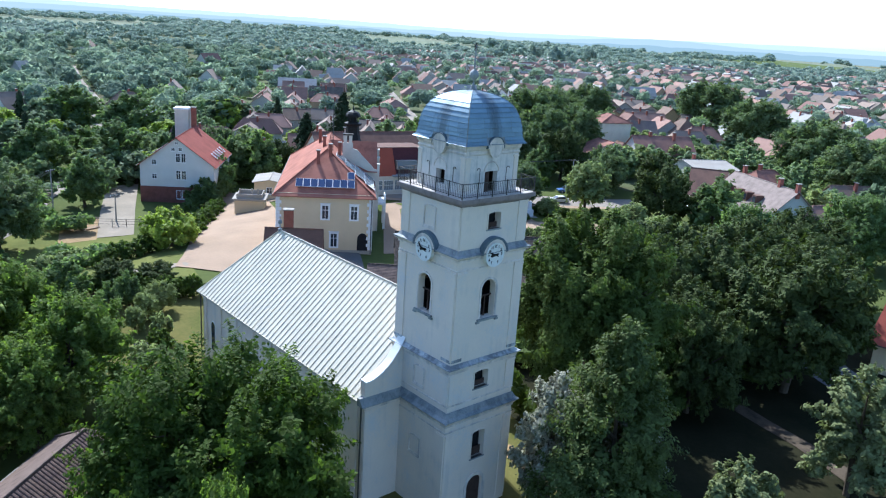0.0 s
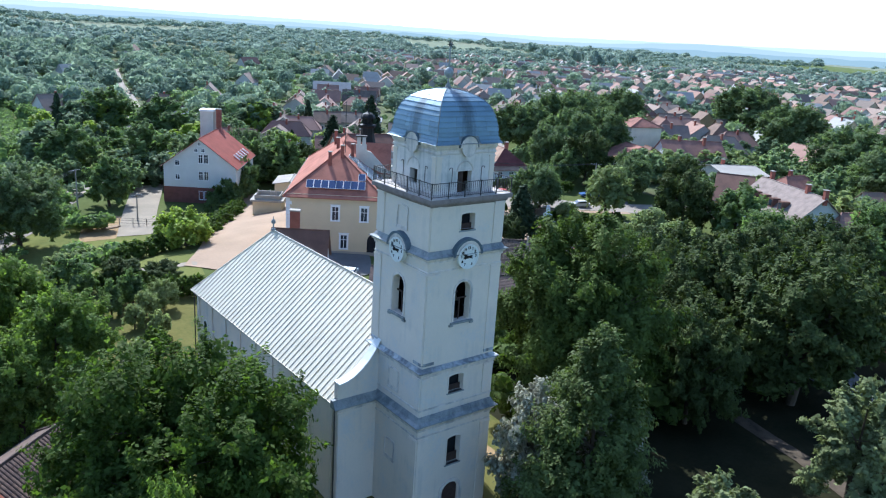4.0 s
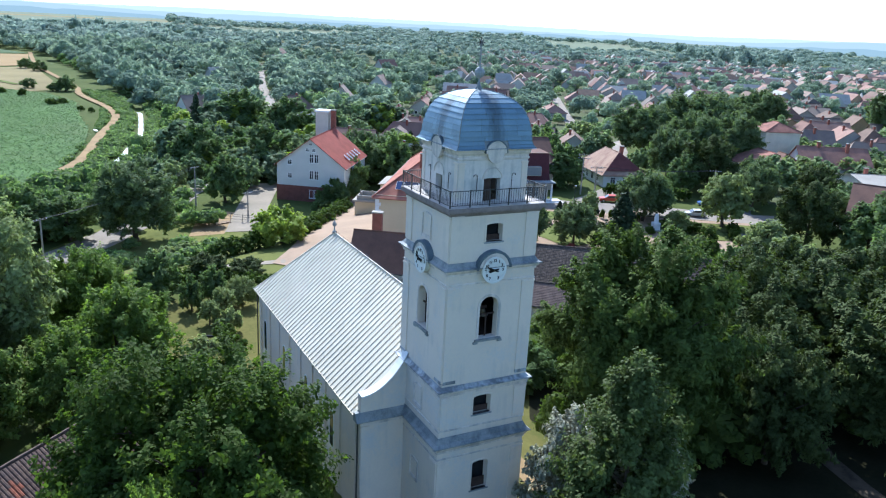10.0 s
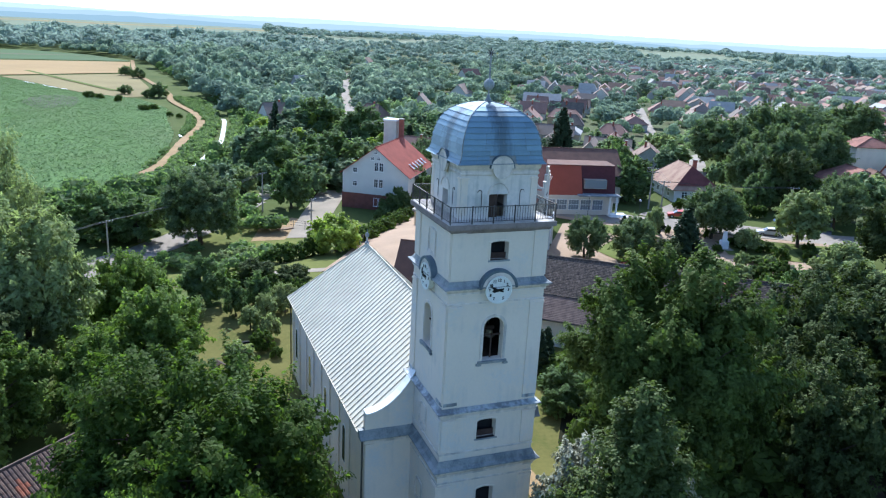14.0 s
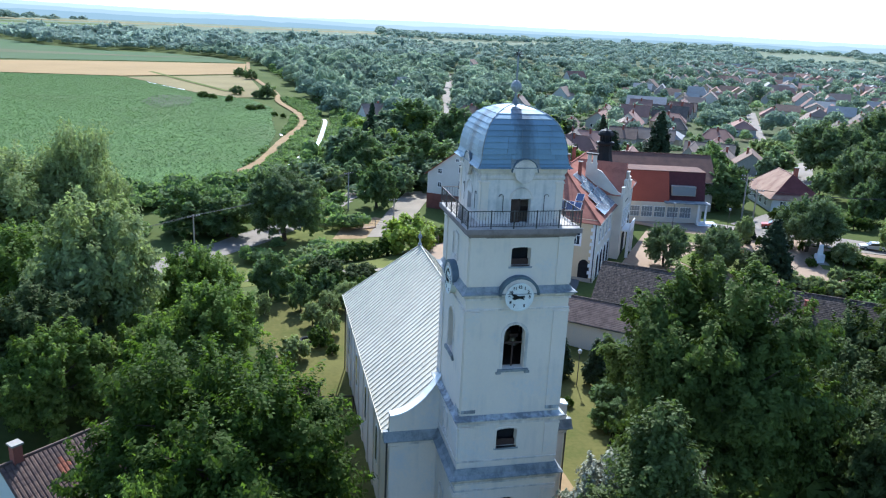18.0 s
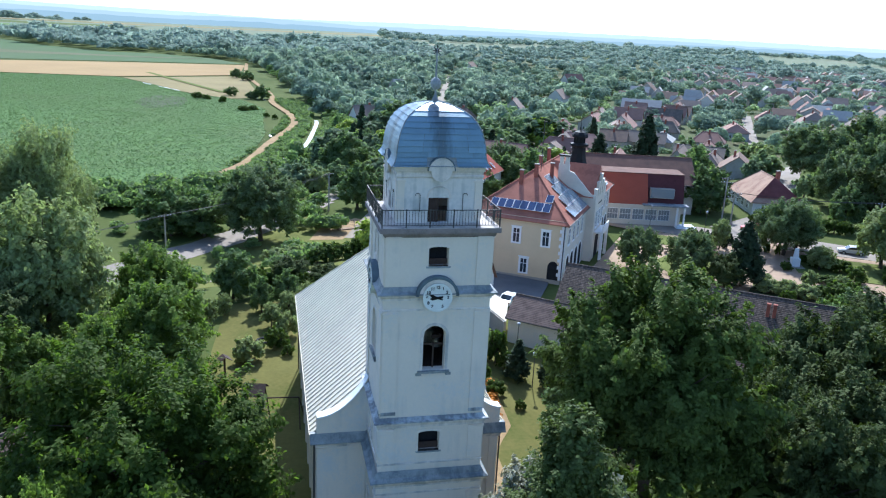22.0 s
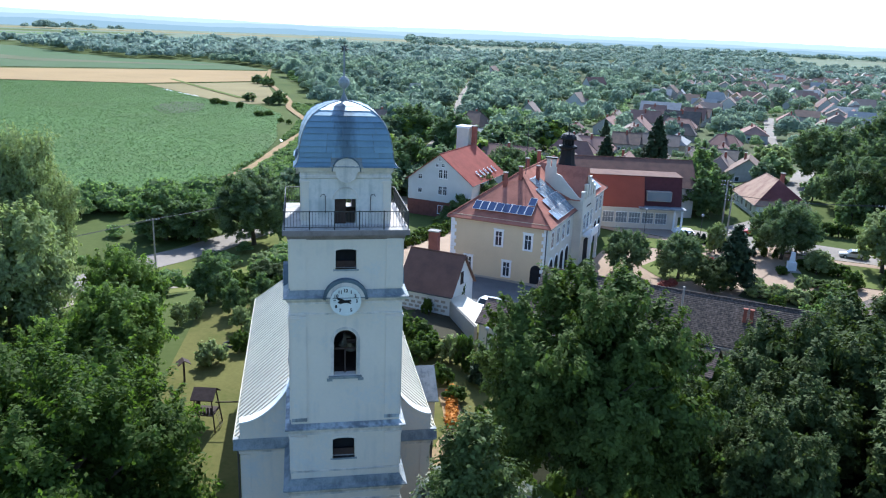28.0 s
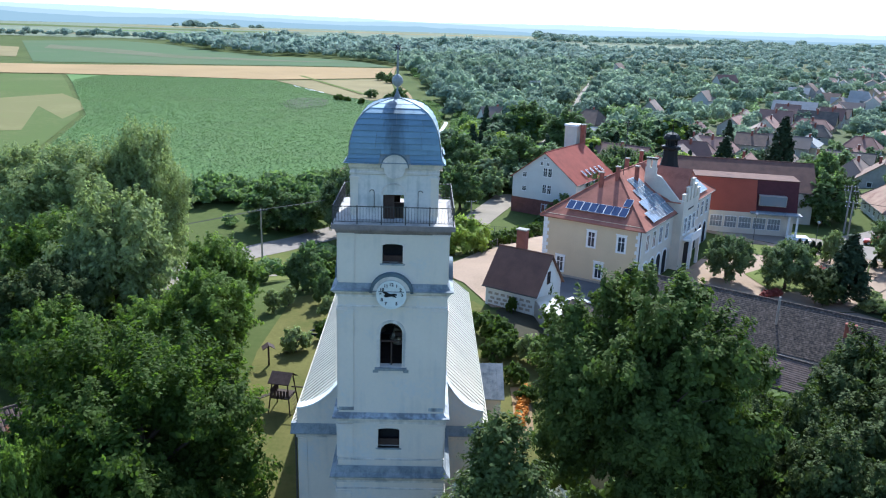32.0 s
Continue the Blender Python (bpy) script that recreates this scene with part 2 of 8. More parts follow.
BRICK = shade("red_brick", (0.28, 0.10, 0.07), 0.9, var=0.3, scale=1.0, fine=12)
REDWALL = shade("orange_red_cladding", (0.29, 0.075, 0.045), 0.8, var=0.12, scale=0.5, fine=5)
PANE = glass("window_glass", (0.03, 0.04, 0.05))
# Paler than SOLAR: the reflected sky is put into this glass colour.
SKYGLASS = glass("sky_pale_glass", (0.20, 0.22, 0.24))
SOLAR = glass("solar_panel_glass", (0.02, 0.035, 0.09))
FRAME = shade("white_frame_paint", (0.75, 0.75, 0.73), 0.6, var=0.08, bump=0)
BARK = shade("tree_bark", (0.09, 0.07, 0.05), 0.95, var=0.4, scale=2, fine=14, bump=0.5)
LEAF = shade("broad_leaf", (0.073, 0.105, 0.023), 0.7, var=0.55, scale=0.35, fine=3, per="island", bump=0, soft=0.42, spec=0.08, warmth=0.9)
LEAFF = shade("fresh_garden_leaf", (0.137, 0.185, 0.046), 0.7, var=0.55, scale=0.35, fine=3, per="island", bump=0, soft=0.46, spec=0.08, warmth=0.8)
LEAFS = shade("street_tree_leaf", (0.148, 0.190, 0.085), 0.7, var=0.5, scale=0.35, fine=3, per="island", bump=0, soft=0.42, spec=0.08, warmth=0.45)
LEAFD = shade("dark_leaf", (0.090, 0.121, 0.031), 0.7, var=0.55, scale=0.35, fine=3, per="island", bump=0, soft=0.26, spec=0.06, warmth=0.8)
LEAFM = shade("garden_leaf", (0.152, 0.205, 0.084), 0.7, var=0.5, scale=0.35, fine=3, per="island", bump=0, soft=0.52, spec=0.08, warmth=0.5)
LEAFMD = shade("deep_garden_leaf", (0.074, 0.094, 0.032), 0.7, var=0.5, scale=0.35, fine=3, per="island", bump=0, soft=0.2, spec=0.06, warmth=0.8)
# Both town leaf colours are lightened to stand in for haze.
GLEAF = shade("hazed_town_leaf", (0.231, 0.299, 0.132), 0.7, var=0.45, scale=0.2, fine=2, per="island", bump=0, soft=0.46, spec=0.1, warmth=0.2)
GDARK = shade("hazed_town_dark_leaf", (0.173, 0.231, 0.115), 0.7, var=0.45, scale=0.2, fine=2, per="island", bump=0, soft=0.44, spec=0.1)
LEAFC = shade("cool_green_leaf", (0.10, 0.128, 0.042), 0.6, var=0.5, scale=0.35, fine=3, per="island", bump=0, soft=0.34, spec=0.08, warmth=0.5)
# Haze painted into the leaf colour of the farthest woods.
HORIZON = shade("hazed_horizon_leaf", (0.26, 0.325, 0.25), 0.75, var=0.35, scale=0.01, fine=0.1, per="island", bump=0, soft=0.5, spec=0.15)
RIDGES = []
for tone in ((0.225, 0.295, 0.315), (0.31, 0.375, 0.395), (0.415, 0.47, 0.485)):   # hills glow in tones that paint the haze of the distance
    m = shade("haze_glow_hills", (0.02, 0.025, 0.03), 0.95, var=0.1, scale=0.004, fine=0.03, bump=0)
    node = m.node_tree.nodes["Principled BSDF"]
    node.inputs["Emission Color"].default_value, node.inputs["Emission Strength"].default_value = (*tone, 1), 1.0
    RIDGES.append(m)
LEAFL = shade("bright_leaf", (0.28, 0.34, 0.06), 0.6, var=0.45, scale=0.35, fine=3, per="island", bump=0, soft=0.45, spec=0.1, warmth=0.4)
LEAFP = shade("pale_silver_leaf", (0.20, 0.225, 0.10), 0.7, var=0.45, scale=0.35, fine=3, per="island", bump=0, soft=0.32, spec=0.06, warmth=0.25)
LEAFG = shade("grey_green_leaf", (0.255, 0.295, 0.120), 0.7, var=0.45, scale=0.35, fine=3, per="island", bump=0, soft=0.45, spec=0.06, warmth=0.25)
WHITELEAF = shade("white_flowering_leaf", (0.43, 0.42, 0.32), 0.6, var=0.5, scale=0.35, fine=3, per="island", bump=0, soft=0.35, spec=0.15, tint=(0.07, 0.10, 0.02))
LEAFN = shade("needle_leaf", (0.045, 0.065, 0.03), 0.7, var=0.5, scale=0.5, fine=3, per="island", bump=0, soft=0.15, spec=0.1)
# The two far leaf colours carry the pallor of haze.
FARLEAF = shade("hazed_far_leaf", (0.276, 0.345, 0.218), 0.75, var=0.42, scale=0.02, fine=0.2, per="island", bump=0, soft=0.5, spec=0.04)
FARDARK = shade("hazed_far_dark_leaf", (0.200, 0.259, 0.180), 0.75, var=0.5, scale=0.02, fine=0.2, per="island", bump=0, soft=0.5, spec=0.04)
CROPLEAF = shade("crop_leaf", (0.12, 0.19, 0.062), 0.7, var=0.2, scale=0.05, fine=0.4, per="island", bump=0, soft=0.4, spec=0.1)
PARKLAWN = shade("park_grass", (0.125, 0.14, 0.04), 0.95, var=0.35, scale=0.2, fine=2.5, tint=(0.07, 0.085, 0.025), bump=0.4, spec=0.04)
GARDEN = shade("garden_ground", (0.085, 0.095, 0.045), 0.95, var=0.5, scale=0.06, fine=0.5, tint=(0.10, 0.08, 0.045), bump=0.5, spec=0.04)
# Lighter than GRASS: the sun on the bank is put into its colour.
BANK = shade("sun_paled_bank_grass", (0.125, 0.13, 0.036), 0.95, var=0.35, scale=0.15, fine=2.0, tint=(0.09, 0.105, 0.03), bump=0.5, spec=0.04)
DUST = shade("dusty_gravel", (0.27, 0.225, 0.17), 0.95, var=0.3, scale=0.25, fine=3.0, tint=(0.24, 0.205, 0.15), bump=0.3, spec=0.04)
# Near-black earth: the shade of the park canopy is put into its colour.
PARK_SHADE = shade("painted_shade_earth", (0.024, 0.023, 0.012), 0.95, var=0.4, scale=0.3, fine=3, tint=(0.016, 0.018, 0.009), bump=0.5, spec=0.02)

# ---- ways to build ----
def smooth(a):
    a = min(1.0, max(0.0, a))
    return a * a * (3 - 2 * a)


def land(x, y):
    """The height of the ground: level round the church, lower beyond the bank towards the creek."""
    v = 0.9 * y - 0.55 * x
    return 0.9 * smooth(v / 40) - 5.6 * smooth((v - 48) / 36)


def solid(name, bm, mat, parent=None, flat=True):
    me = bpy.data.meshes.new(name)
    bm.to_mesh(me)
    bm.free()
    me.materials.append(mat)
    ob = new(name, me)
    if parent:
        ob.parent = parent
    return ob


def part(name, bm, mat, parent, label=""):
    """One bmesh as one mesh object under a thing or a part."""
    return tagged(solid(name, bm, mat, parent), label)


def thing(name, m, label, category, group="", kind=""):
    ob = new(name)
    ob.matrix_world = m
    return tagged(ob, label, category, group, kind)


def mesh_of(name, verts, faces, mat):
    me = bpy.data.meshes.new(name)
    me.from_pydata([tuple(v) for v in verts], [], faces)
    me.materials.append(mat)
    me.update()
    return me


def bm_new(*boxes):
    bm = bmesh.new()
    for b in boxes:
        box(bm, *b)
    return bm


def box(bm, x0, y0, z0, x1, y1, z1):
    v = [bm.verts.new((x, y, z)) for z in (z0, z1) for x, y in ((x0, y0), (x1, y0), (x1, y1), (x0, y1))]
    for f in ((3, 2, 1, 0), (4, 5, 6, 7), (0, 1, 5, 4), (1, 2, 6, 5), (2, 3, 7, 6), (3, 0, 4, 7)):
        bm.faces.new([v[i] for i in f])
    return bm


def prism(bm, pts, axis, a, b):
    """A flat outline pts, pushed from a to b along the axis ('x', 'y' or 'z')."""
    def at(p, d):
        return {"x": (d, p[0], p[1]), "y": (p[0], d, p[1]), "z": (p[0], p[1], d)}[axis]
    lo, hi = [bm.verts.new(at(p, a)) for p in pts], [bm.verts.new(at(p, b)) for p in pts]
    n = len(pts)
    bm.faces.new(lo)
    bm.faces.new(hi[::-1])
    for i in range(n):
        bm.faces.new((lo[i], hi[i], hi[(i + 1) % n], lo[(i + 1) % n]))
    bmesh.ops.recalc_face_normals(bm, faces=bm.faces)
    return bm


def ring(bm, outer, inner, axis, a, b):
    """An outline with a hole of as many points, pushed from a to b."""
    def at(p, d):
        return {"x": (d, p[0], p[1]), "y": (p[0], d, p[1]), "z": (p[0], p[1], d)}[axis]
    v = [[bm.verts.new(at(p, d)) for p in q] for q in (outer, inner) for d in (a, b)]
    n = len(outer)
    for i in range(n):
        j = (i + 1) % n
        for p, q in ((0, 1), (1, 3), (3, 2), (2, 0)):
            bm.faces.new((v[p][i], v[p][j], v[q][j], v[q][i]))
    bmesh.ops.recalc_face_normals(bm, faces=bm.faces)
    return bm


def rod(bm, p, q, r, n=8, r2=None):
    """A round bar from p to q."""
    p, q = Vector(p), Vector(q)
    turn = (q - p).to_track_quat("Z", "Y").to_matrix()
    a = [[bm.verts.new(c + turn @ Vector((rr * math.cos(k * math.tau / n), rr * math.sin(k * math.tau / n), 0))) for k in range(n)] for c, rr in ((p, r), (q, r if r2 is None else r2))]
    for k in range(n):
        bm.faces.new((a[0][k], a[0][(k + 1) % n], a[1][(k + 1) % n], a[1][k]))
    bm.faces.new(a[0][::-1])
    bm.faces.new(a[1])
    return bm


def tube(bm, pts, r, n=6):
    """One bent round bar through all the points."""
    rows = []
    pts = [Vector(p) for p in pts]
    for i, p in enumerate(pts):
        d = pts[min(i + 1, len(pts) - 1)] - pts[max(i - 1, 0)]
        turn = d.to_track_quat("Z", "Y").to_matrix()
        rows.append([bm.verts.new(p + turn @ Vector((r * math.cos(k * math.tau / n), r * math.sin(k * math.tau / n), 0))) for k in range(n)])
    for a, b in zip(rows, rows[1:]):
        for k in range(n):
            bm.faces.new((a[k], a[(k + 1) % n], b[(k + 1) % n], b[k]))
    return bm


def lathe(bm, prof, n=24, cx=0.0, cy=0.0):
    rows = [[bm.verts.new((cx + r * math.cos(k * math.tau / n), cy + r * math.sin(k * math.tau / n), z)) for k in range(n)] for r, z in prof]
    for a, b in zip(rows, rows[1:]):
        for k in range(n):
            bm.faces.new((a[k], a[(k + 1) % n], b[(k + 1) % n], b[k]))
    return bm


def square_turn(bm, prof):
    """Mouldings round a square shaft: half-widths and heights, from below."""
    rows = [[bm.verts.new((sx * r, sy * r, z)) for sx, sy in ((-1, -1), (1, -1), (1, 1), (-1, 1))] for r, z in prof]
    for a, b in zip(rows, rows[1:]):
        for k in range(4):
            bm.faces.new((a[k], a[(k + 1) % 4], b[(k + 1) % 4], b[k]))
    return rows


def drape(name, pts, mat, lift, label, category, step=4.0, kind="structure"):
    """A flat patch on the ground, cut small where the land bends."""
    bm = bmesh.new()
    bm.faces.new([bm.verts.new((x, y, 0)) for x, y in pts])
    vs = [0.9 * y - 0.55 * x for x, y in pts]
    v = 0.0
    while v < 88:
        if min(vs) < v < max(vs):
            bmesh.ops.bisect_plane(bm, geom=bm.verts[:] + bm.edges[:] + bm.faces[:], plane_co=(0, v / 0.9, 0), plane_no=(-0.55, 0.9, 0))
        v += step
    for w in bm.verts:
        w.co.z = land(w.co.x, w.co.y) + lift
    bmesh.ops.recalc_face_normals(bm, faces=bm.faces)
    for f in bm.faces:
        if f.normal.z < 0:
            f.normal_flip()
    return tagged(solid(name, bm, mat), label, category, kind=kind)


def strip(name, pts, width, mat, lift, label, category):
    """A road or path of even width along a line of points."""
    line = [Vector((*p, 0)) for p in pts]
    fine = []
    for i in range(len(line) - 1):
        p0, p1, p2, p3 = line[max(i - 1, 0)], line[i], line[i + 1], line[min(i + 2, len(line) - 1)]
        n = max(2, int((p2 - p1).length / 3))
        for k in range(n):
            s = k / n
            fine.append(0.5 * (2 * p1 + (p2 - p0) * s + (2 * p0 - 5 * p1 + 4 * p2 - p3) * s * s + (3 * p1 - p0 - 3 * p2 + p3) * s ** 3))
    fine.append(line[-1])
    bm = bmesh.new()
    prev = None
    for i, p in enumerate(fine):
        d = (fine[min(i + 1, len(fine) - 1)] - fine[max(i - 1, 0)]).normalized()
        side = Vector((-d.y, d.x, 0)) * (width / 2 * (1 + 0.06 * math.sin(i * 1.7)))
        row = [bm.verts.new((q.x, q.y, land(q.x, q.y) + lift)) for q in (p + side, p, p - side)]
        if prev:
            for k in (0, 1):
                bm.faces.new((prev[k], prev[k + 1], row[k + 1], row[k]))
        prev = row
    bmesh.ops.recalc_face_normals(bm, faces=bm.faces)
    for f in bm.faces:
        if f.normal.z < 0:
            f.normal_flip()
    return tagged(solid(name, bm, mat), label, category, kind="structure")


def leaf_cloud(rng, blobs, count, size, spread=0.35, up=0.5):
    """Leaves as small bent pairs of triangles on the outside of many round clumps. blobs: rows of x, y, z, radius."""
    blobs = np.asarray(blobs, float)
    area = blobs[:, 3] ** 2
    pick = rng.choice(len(blobs), count, p=area / area.sum())
    d = rng.normal(size=(count, 3))
    d[:, 2] += 0.25
    d /= np.linalg.norm(d, axis=1)[:, None]
    r = blobs[pick, 3] * (1 - spread * rng.random(count) ** 2)
    r *= 1 + 0.12 * np.sin(d[:, 0] * 5 + pick) * np.sin(d[:, 1] * 4 + pick * 2) + 0.16 * rng.normal(size=count)
    c = blobs[pick, :3] + d * r[:, None] * (1, 1, 0.85)
    n = d + rng.normal(size=(count, 3)) * 0.45
    n[:, 2] += up
    n /= np.linalg.norm(n, axis=1)[:, None]
    a = np.cross(n, rng.normal(size=(count, 3)))
    a /= np.linalg.norm(a, axis=1)[:, None]
    b = np.cross(n, a)
    s = (size * (0.6 + 0.8 * rng.random(count)))[:, None]
    return np.stack([c - a * s * 1.1 - b * s * 0.3, c + a * s * 0.3 - b * s * 0.75, c + a * s * 0.6 + b * s], 1).reshape(-1, 3)


def quad_mesh(name, verts, mat, k=4):
    n = len(verts) // k
    me = bpy.data.meshes.new(name)
    me.vertices.add(len(verts))
    me.vertices.foreach_set("co", np.asarray(verts, np.float32).ravel())
    me.loops.add(k * n)
    me.loops.foreach_set("vertex_index", np.arange(k * n, dtype=np.int32))
    me.polygons.add(n)
    me.polygons.foreach_set("loop_start", np.arange(0, k * n, k, dtype=np.int32))
    me.polygons.foreach_set("loop_total", np.full(n, k, np.int32))
    me.materials.append(mat)
    me.update(calc_edges=True)
    return me


def sprays(rng, r, z0, z1, boughs, shape="round"):
    """Leafy twigs in bunches at the ends of boughs, with bays between them. Rows of a place, a heading, length and width."""
    out = []
    mid, half = (z0 + z1) / 2, (z1 - z0) / 2
    lobes = rng.normal(size=(9, 3))
    lobes /= np.linalg.norm(lobes, axis=1)[:, None]
    swell = rng.uniform(-0.22, 0.2, 9)
    for k in range(boughs):
        th = k * 2.399963 + rng.normal() * 0.25
        cz = 1 - 1.72 * (k + 0.5) / boughs
        d = np.array((math.cos(th) * math.sqrt(1 - cz * cz), math.sin(th) * math.sqrt(1 - cz * cz), cz))
        reach = 1 + float((np.clip(lobes @ d, 0, 1) ** 3 * swell).sum()) + rng.normal() * 0.07
        if shape == "cone":
            z = (k + 0.5) / boughs
            w = (1 - z) ** 0.75 * (0.62 + 0.55 * rng.random()) + 0.04
            c = np.array((d[0] / math.hypot(d[0], d[1]) * w * r * 0.85, d[1] / math.hypot(d[0], d[1]) * w * r * 0.85, z0 + z * (z1 - z0)))
            br, out_way = r * (0.09 + 0.16 * w), np.array((d[0], d[1], 0.9 + z))
        else:
            br = r * rng.uniform(0.17, 0.29)
            f = reach * (0.98 if rng.random() < 0.72 else rng.uniform(0.5, 0.8))
            c = np.array((d[0] * f * (r - br * 0.7), d[1] * f * (r - br * 0.7), mid + d[2] * f * (half - br * 0.6)))
            out_way = d + (0, 0, 0.35)
        for _ in range(14):
            e = rng.normal(size=3) * 0.7 + out_way
            e /= np.linalg.norm(e)
            q = rng.normal(size=3)
            q /= np.linalg.norm(q)
            ln = br * rng.uniform(0.34, 0.72) * (1.6 if shape == "cone" else 1)
            out.append((*(c + q * br * 0.62 + e * ln * 0.5), *e, ln, ln * rng.uniform(0.18, 0.30), *(q * 0.62 + e * 0.5)))
    out = np.array(out)
    tip = out[:, 2] + np.abs(out[:, 5]) * out[:, 6]
    out[:, 2] = z0 + 0.3 + (out[:, 2] - out[:, 2].min()) * (z1 - z0 - 0.3) / (tip.max() - out[:, 2].min())
    wide = np.quantile(np.hypot(out[:, 0], out[:, 1]) + out[:, 6], 0.95)
    out[:, :2] *= r / wide
    return out


def twig_leaves(rng, rows, count, size, fine=False):
    """Leaves along leafy twigs, bent pairs of triangles or single ones, and larger ones deep in the crown."""
    w = rows[:, 6] * rows[:, 7]
    pick = rng.choice(len(rows), count, p=w / w.sum())
    e, ln, wd = rows[pick, 3:6], rows[pick, 6:7], rows[pick, 7:8]
    t = rng.uniform(-1, 1, (count, 1))
    c = rows[pick, :3] + e * ln * t + rng.normal(size=(count, 3)) * wd * (0.8 - 0.4 * t)
    s = (size * (0.5 + 0.9 * rng.random(count)))[:, None]
    deep = rng.random(count) < 0.06
    heart = rows[:, :3].mean(0)
    c[deep] = heart + (c[deep] - heart) * rng.uniform(0.55, 0.85, (deep.sum(), 1))
    s[deep] *= 1.9
    n = rng.normal(size=(count, 3)) * 0.42 + rows[pick, 8:11] * 1.1
    n[:, 2] += 0.5
    n /= np.linalg.norm(n, axis=1)[:, None]
    a = np.cross(n, rng.normal(size=(count, 3)))
    a /= np.linalg.norm(a, axis=1)[:, None]
    b = np.cross(n, a)
    if fine:
        return np.stack([c - a * s, c - b * s * 0.55 + n * s * 0.15, c + a * s, c + b * s * 0.55 + n * s * 0.15], 1).reshape(-1, 3)
    return np.stack([c - a * s * 1.1 - b * s * 0.3, c + a * s * 0.3 - b * s * 0.75, c + a * s * 0.6 + b * s], 1).reshape(-1, 3)


def wood(rng, height, r, base, reach):
    """A tapered trunk that forks into limbs."""
    bm = bmesh.new()
    rod(bm, (0, 0, -0.3), (0.05 * r, 0, base), 0.055 * r + 0.06, 9, 0.04 * r + 0.05)
    tip = Vector((0.05 * r, 0, base))
    rod(bm, tip, (0, 0.04 * r, height * 0.85), 0.04 * r + 0.05, 7, 0.02)
    for k in range(7):
        th, s = k * 2.4 + rng.random(), 0.1 + 0.6 * k / 7
        root = Vector((0, 0, base + (height * 0.8 - base) * s * 0.8))
        end = root + Vector((math.cos(th), math.sin(th), 0.7 + 0.3 * rng.random())) * reach * (0.75 - 0.3 * s)
        rod(bm, root, end, 0.022 * r + 0.03, 6, 0.02)
        side = root.lerp(end, 0.55)
        rod(bm, side, side + Vector((math.cos(th + 1), math.sin(th + 1), 0.5)) * reach * 0.35, 0.012 * r + 0.02, 5, 0.012)
    return bm


TREE_MODELS = {}


def tree_model(key, r, height, leaves, mat, seed, shape="round", size=0.3, base=None, clumps=46, fine=False):
    """A model tree; further trees of its kind share its meshes."""
    rng = np.random.default_rng(seed)
    base = height * 0.22 if base is None else base
    rows = sprays(rng, r, base, height, clumps, shape)
    tm = bpy.data.meshes.new("trunk")
    bm = wood(rng, height, r, base + 0.1 * height, r)
    bm.to_mesh(tm)
    bm.free()
    tm.materials.append(BARK)
    TREE_MODELS[key] = (tm, quad_mesh("crown", twig_leaves(rng, rows, leaves, size, fine), mat, 4 if fine else 3))


def tree(key, x, y, label, scale=1.0, turn=0.0, name="tree", group="", tall=1.0, z=None):
    ob = new(name)
    ob.matrix_world = Matrix.Translation((x, y, land(x, y) if z is None else z)) @ pose(0, 0, 0, 0, 0, turn) @ Matrix.Diagonal((scale, scale, scale * tall, 1))
    for nm, me in zip(("trunk", "crown"), TREE_MODELS[key]):
        o = new(nm, me)
        o.parent = ob
    return tagged(ob, label, "bush" if name in ("bush", "hedge") else "tree", group)

# ---- ground, fields, roads, water ----
def ground_sheet():
    near_x = [x * 2.5 for x in range(-34, 57)]
    near_y = [y * 2.5 for y in range(-30, 61)]
    out = [1.25 ** k * 6 for k in range(1, 31)]
    xs = [near_x[0] - o for o in out[::-1] if o < 4700] + near_x + [near_x[-1] + o for o in out if o < 4700]
    ys = [near_y[0] - o for o in out[::-1] if o < 4700] + near_y + [near_y[-1] + o for o in out if o < 4700]
    verts = [(x, y, land(x, y)) for y in ys for x in xs]
    n = len(xs)
    faces = [(j * n + i, j * n + i + 1, (j + 1) * n + i + 1, (j + 1) * n + i) for j in range(len(ys) - 1) for i in range(n - 1)]
    return tagged(new("ground", mesh_of("ground", verts, faces, GRASS)), "rough green meadow ground that reaches the horizon", "ground", kind="structure")


ground_sheet()
drape("crop_field", [(-95, 118), (-60, 124), (-43, 133), (-27, 143), (-19, 165), (-13, 195), (-10, 225), (-11, 260), (-10, 300), (-20, 335), (-48, 364), (-72, 412), (-96, 452), (-161, 455), (-222, 452), (-189, 386), (-128, 257), (-104, 170)], CROP, 0.35, "wide green field of low crop in rows", "field")
drape("crop_field", [(-110, 110), (-106, 168), (-131, 258), (-192, 386), (-225, 452), (-330, 430), (-400, 260), (-300, 110)], CROPB, 0.2, "pale green and tan strip field", "field")
drape("wheat_field", [(-330, 440), (-225, 457), (-161, 460), (-96, 457), (-27, 500), (-27, 615), (-110, 598), (-194, 571), (-262, 545), (-420, 520)], WHEAT, 0.4, "ripe orange-tan wheat field", "field")
drape("bare_patch", [(-64, 344), (-66, 318), (-57, 294), (-45, 303), (-44, 322), (-46, 341), (-55, 350)], shade("thin_crop_soil", (0.105, 0.115, 0.068), 0.95, var=0.3, scale=0.1, fine=1.0, tint=(0.10, 0.13, 0.06), bump=0.3, spec=0.04), 0.39, "bare brownish patch in the crop", "ground")
strip("ditch", [(-84.7, 499.5), (-60, 441), (-31.5, 375)], 3.4, PARKLAWN, 0.42, "dark green grassy strip across the stubble", "ditch")
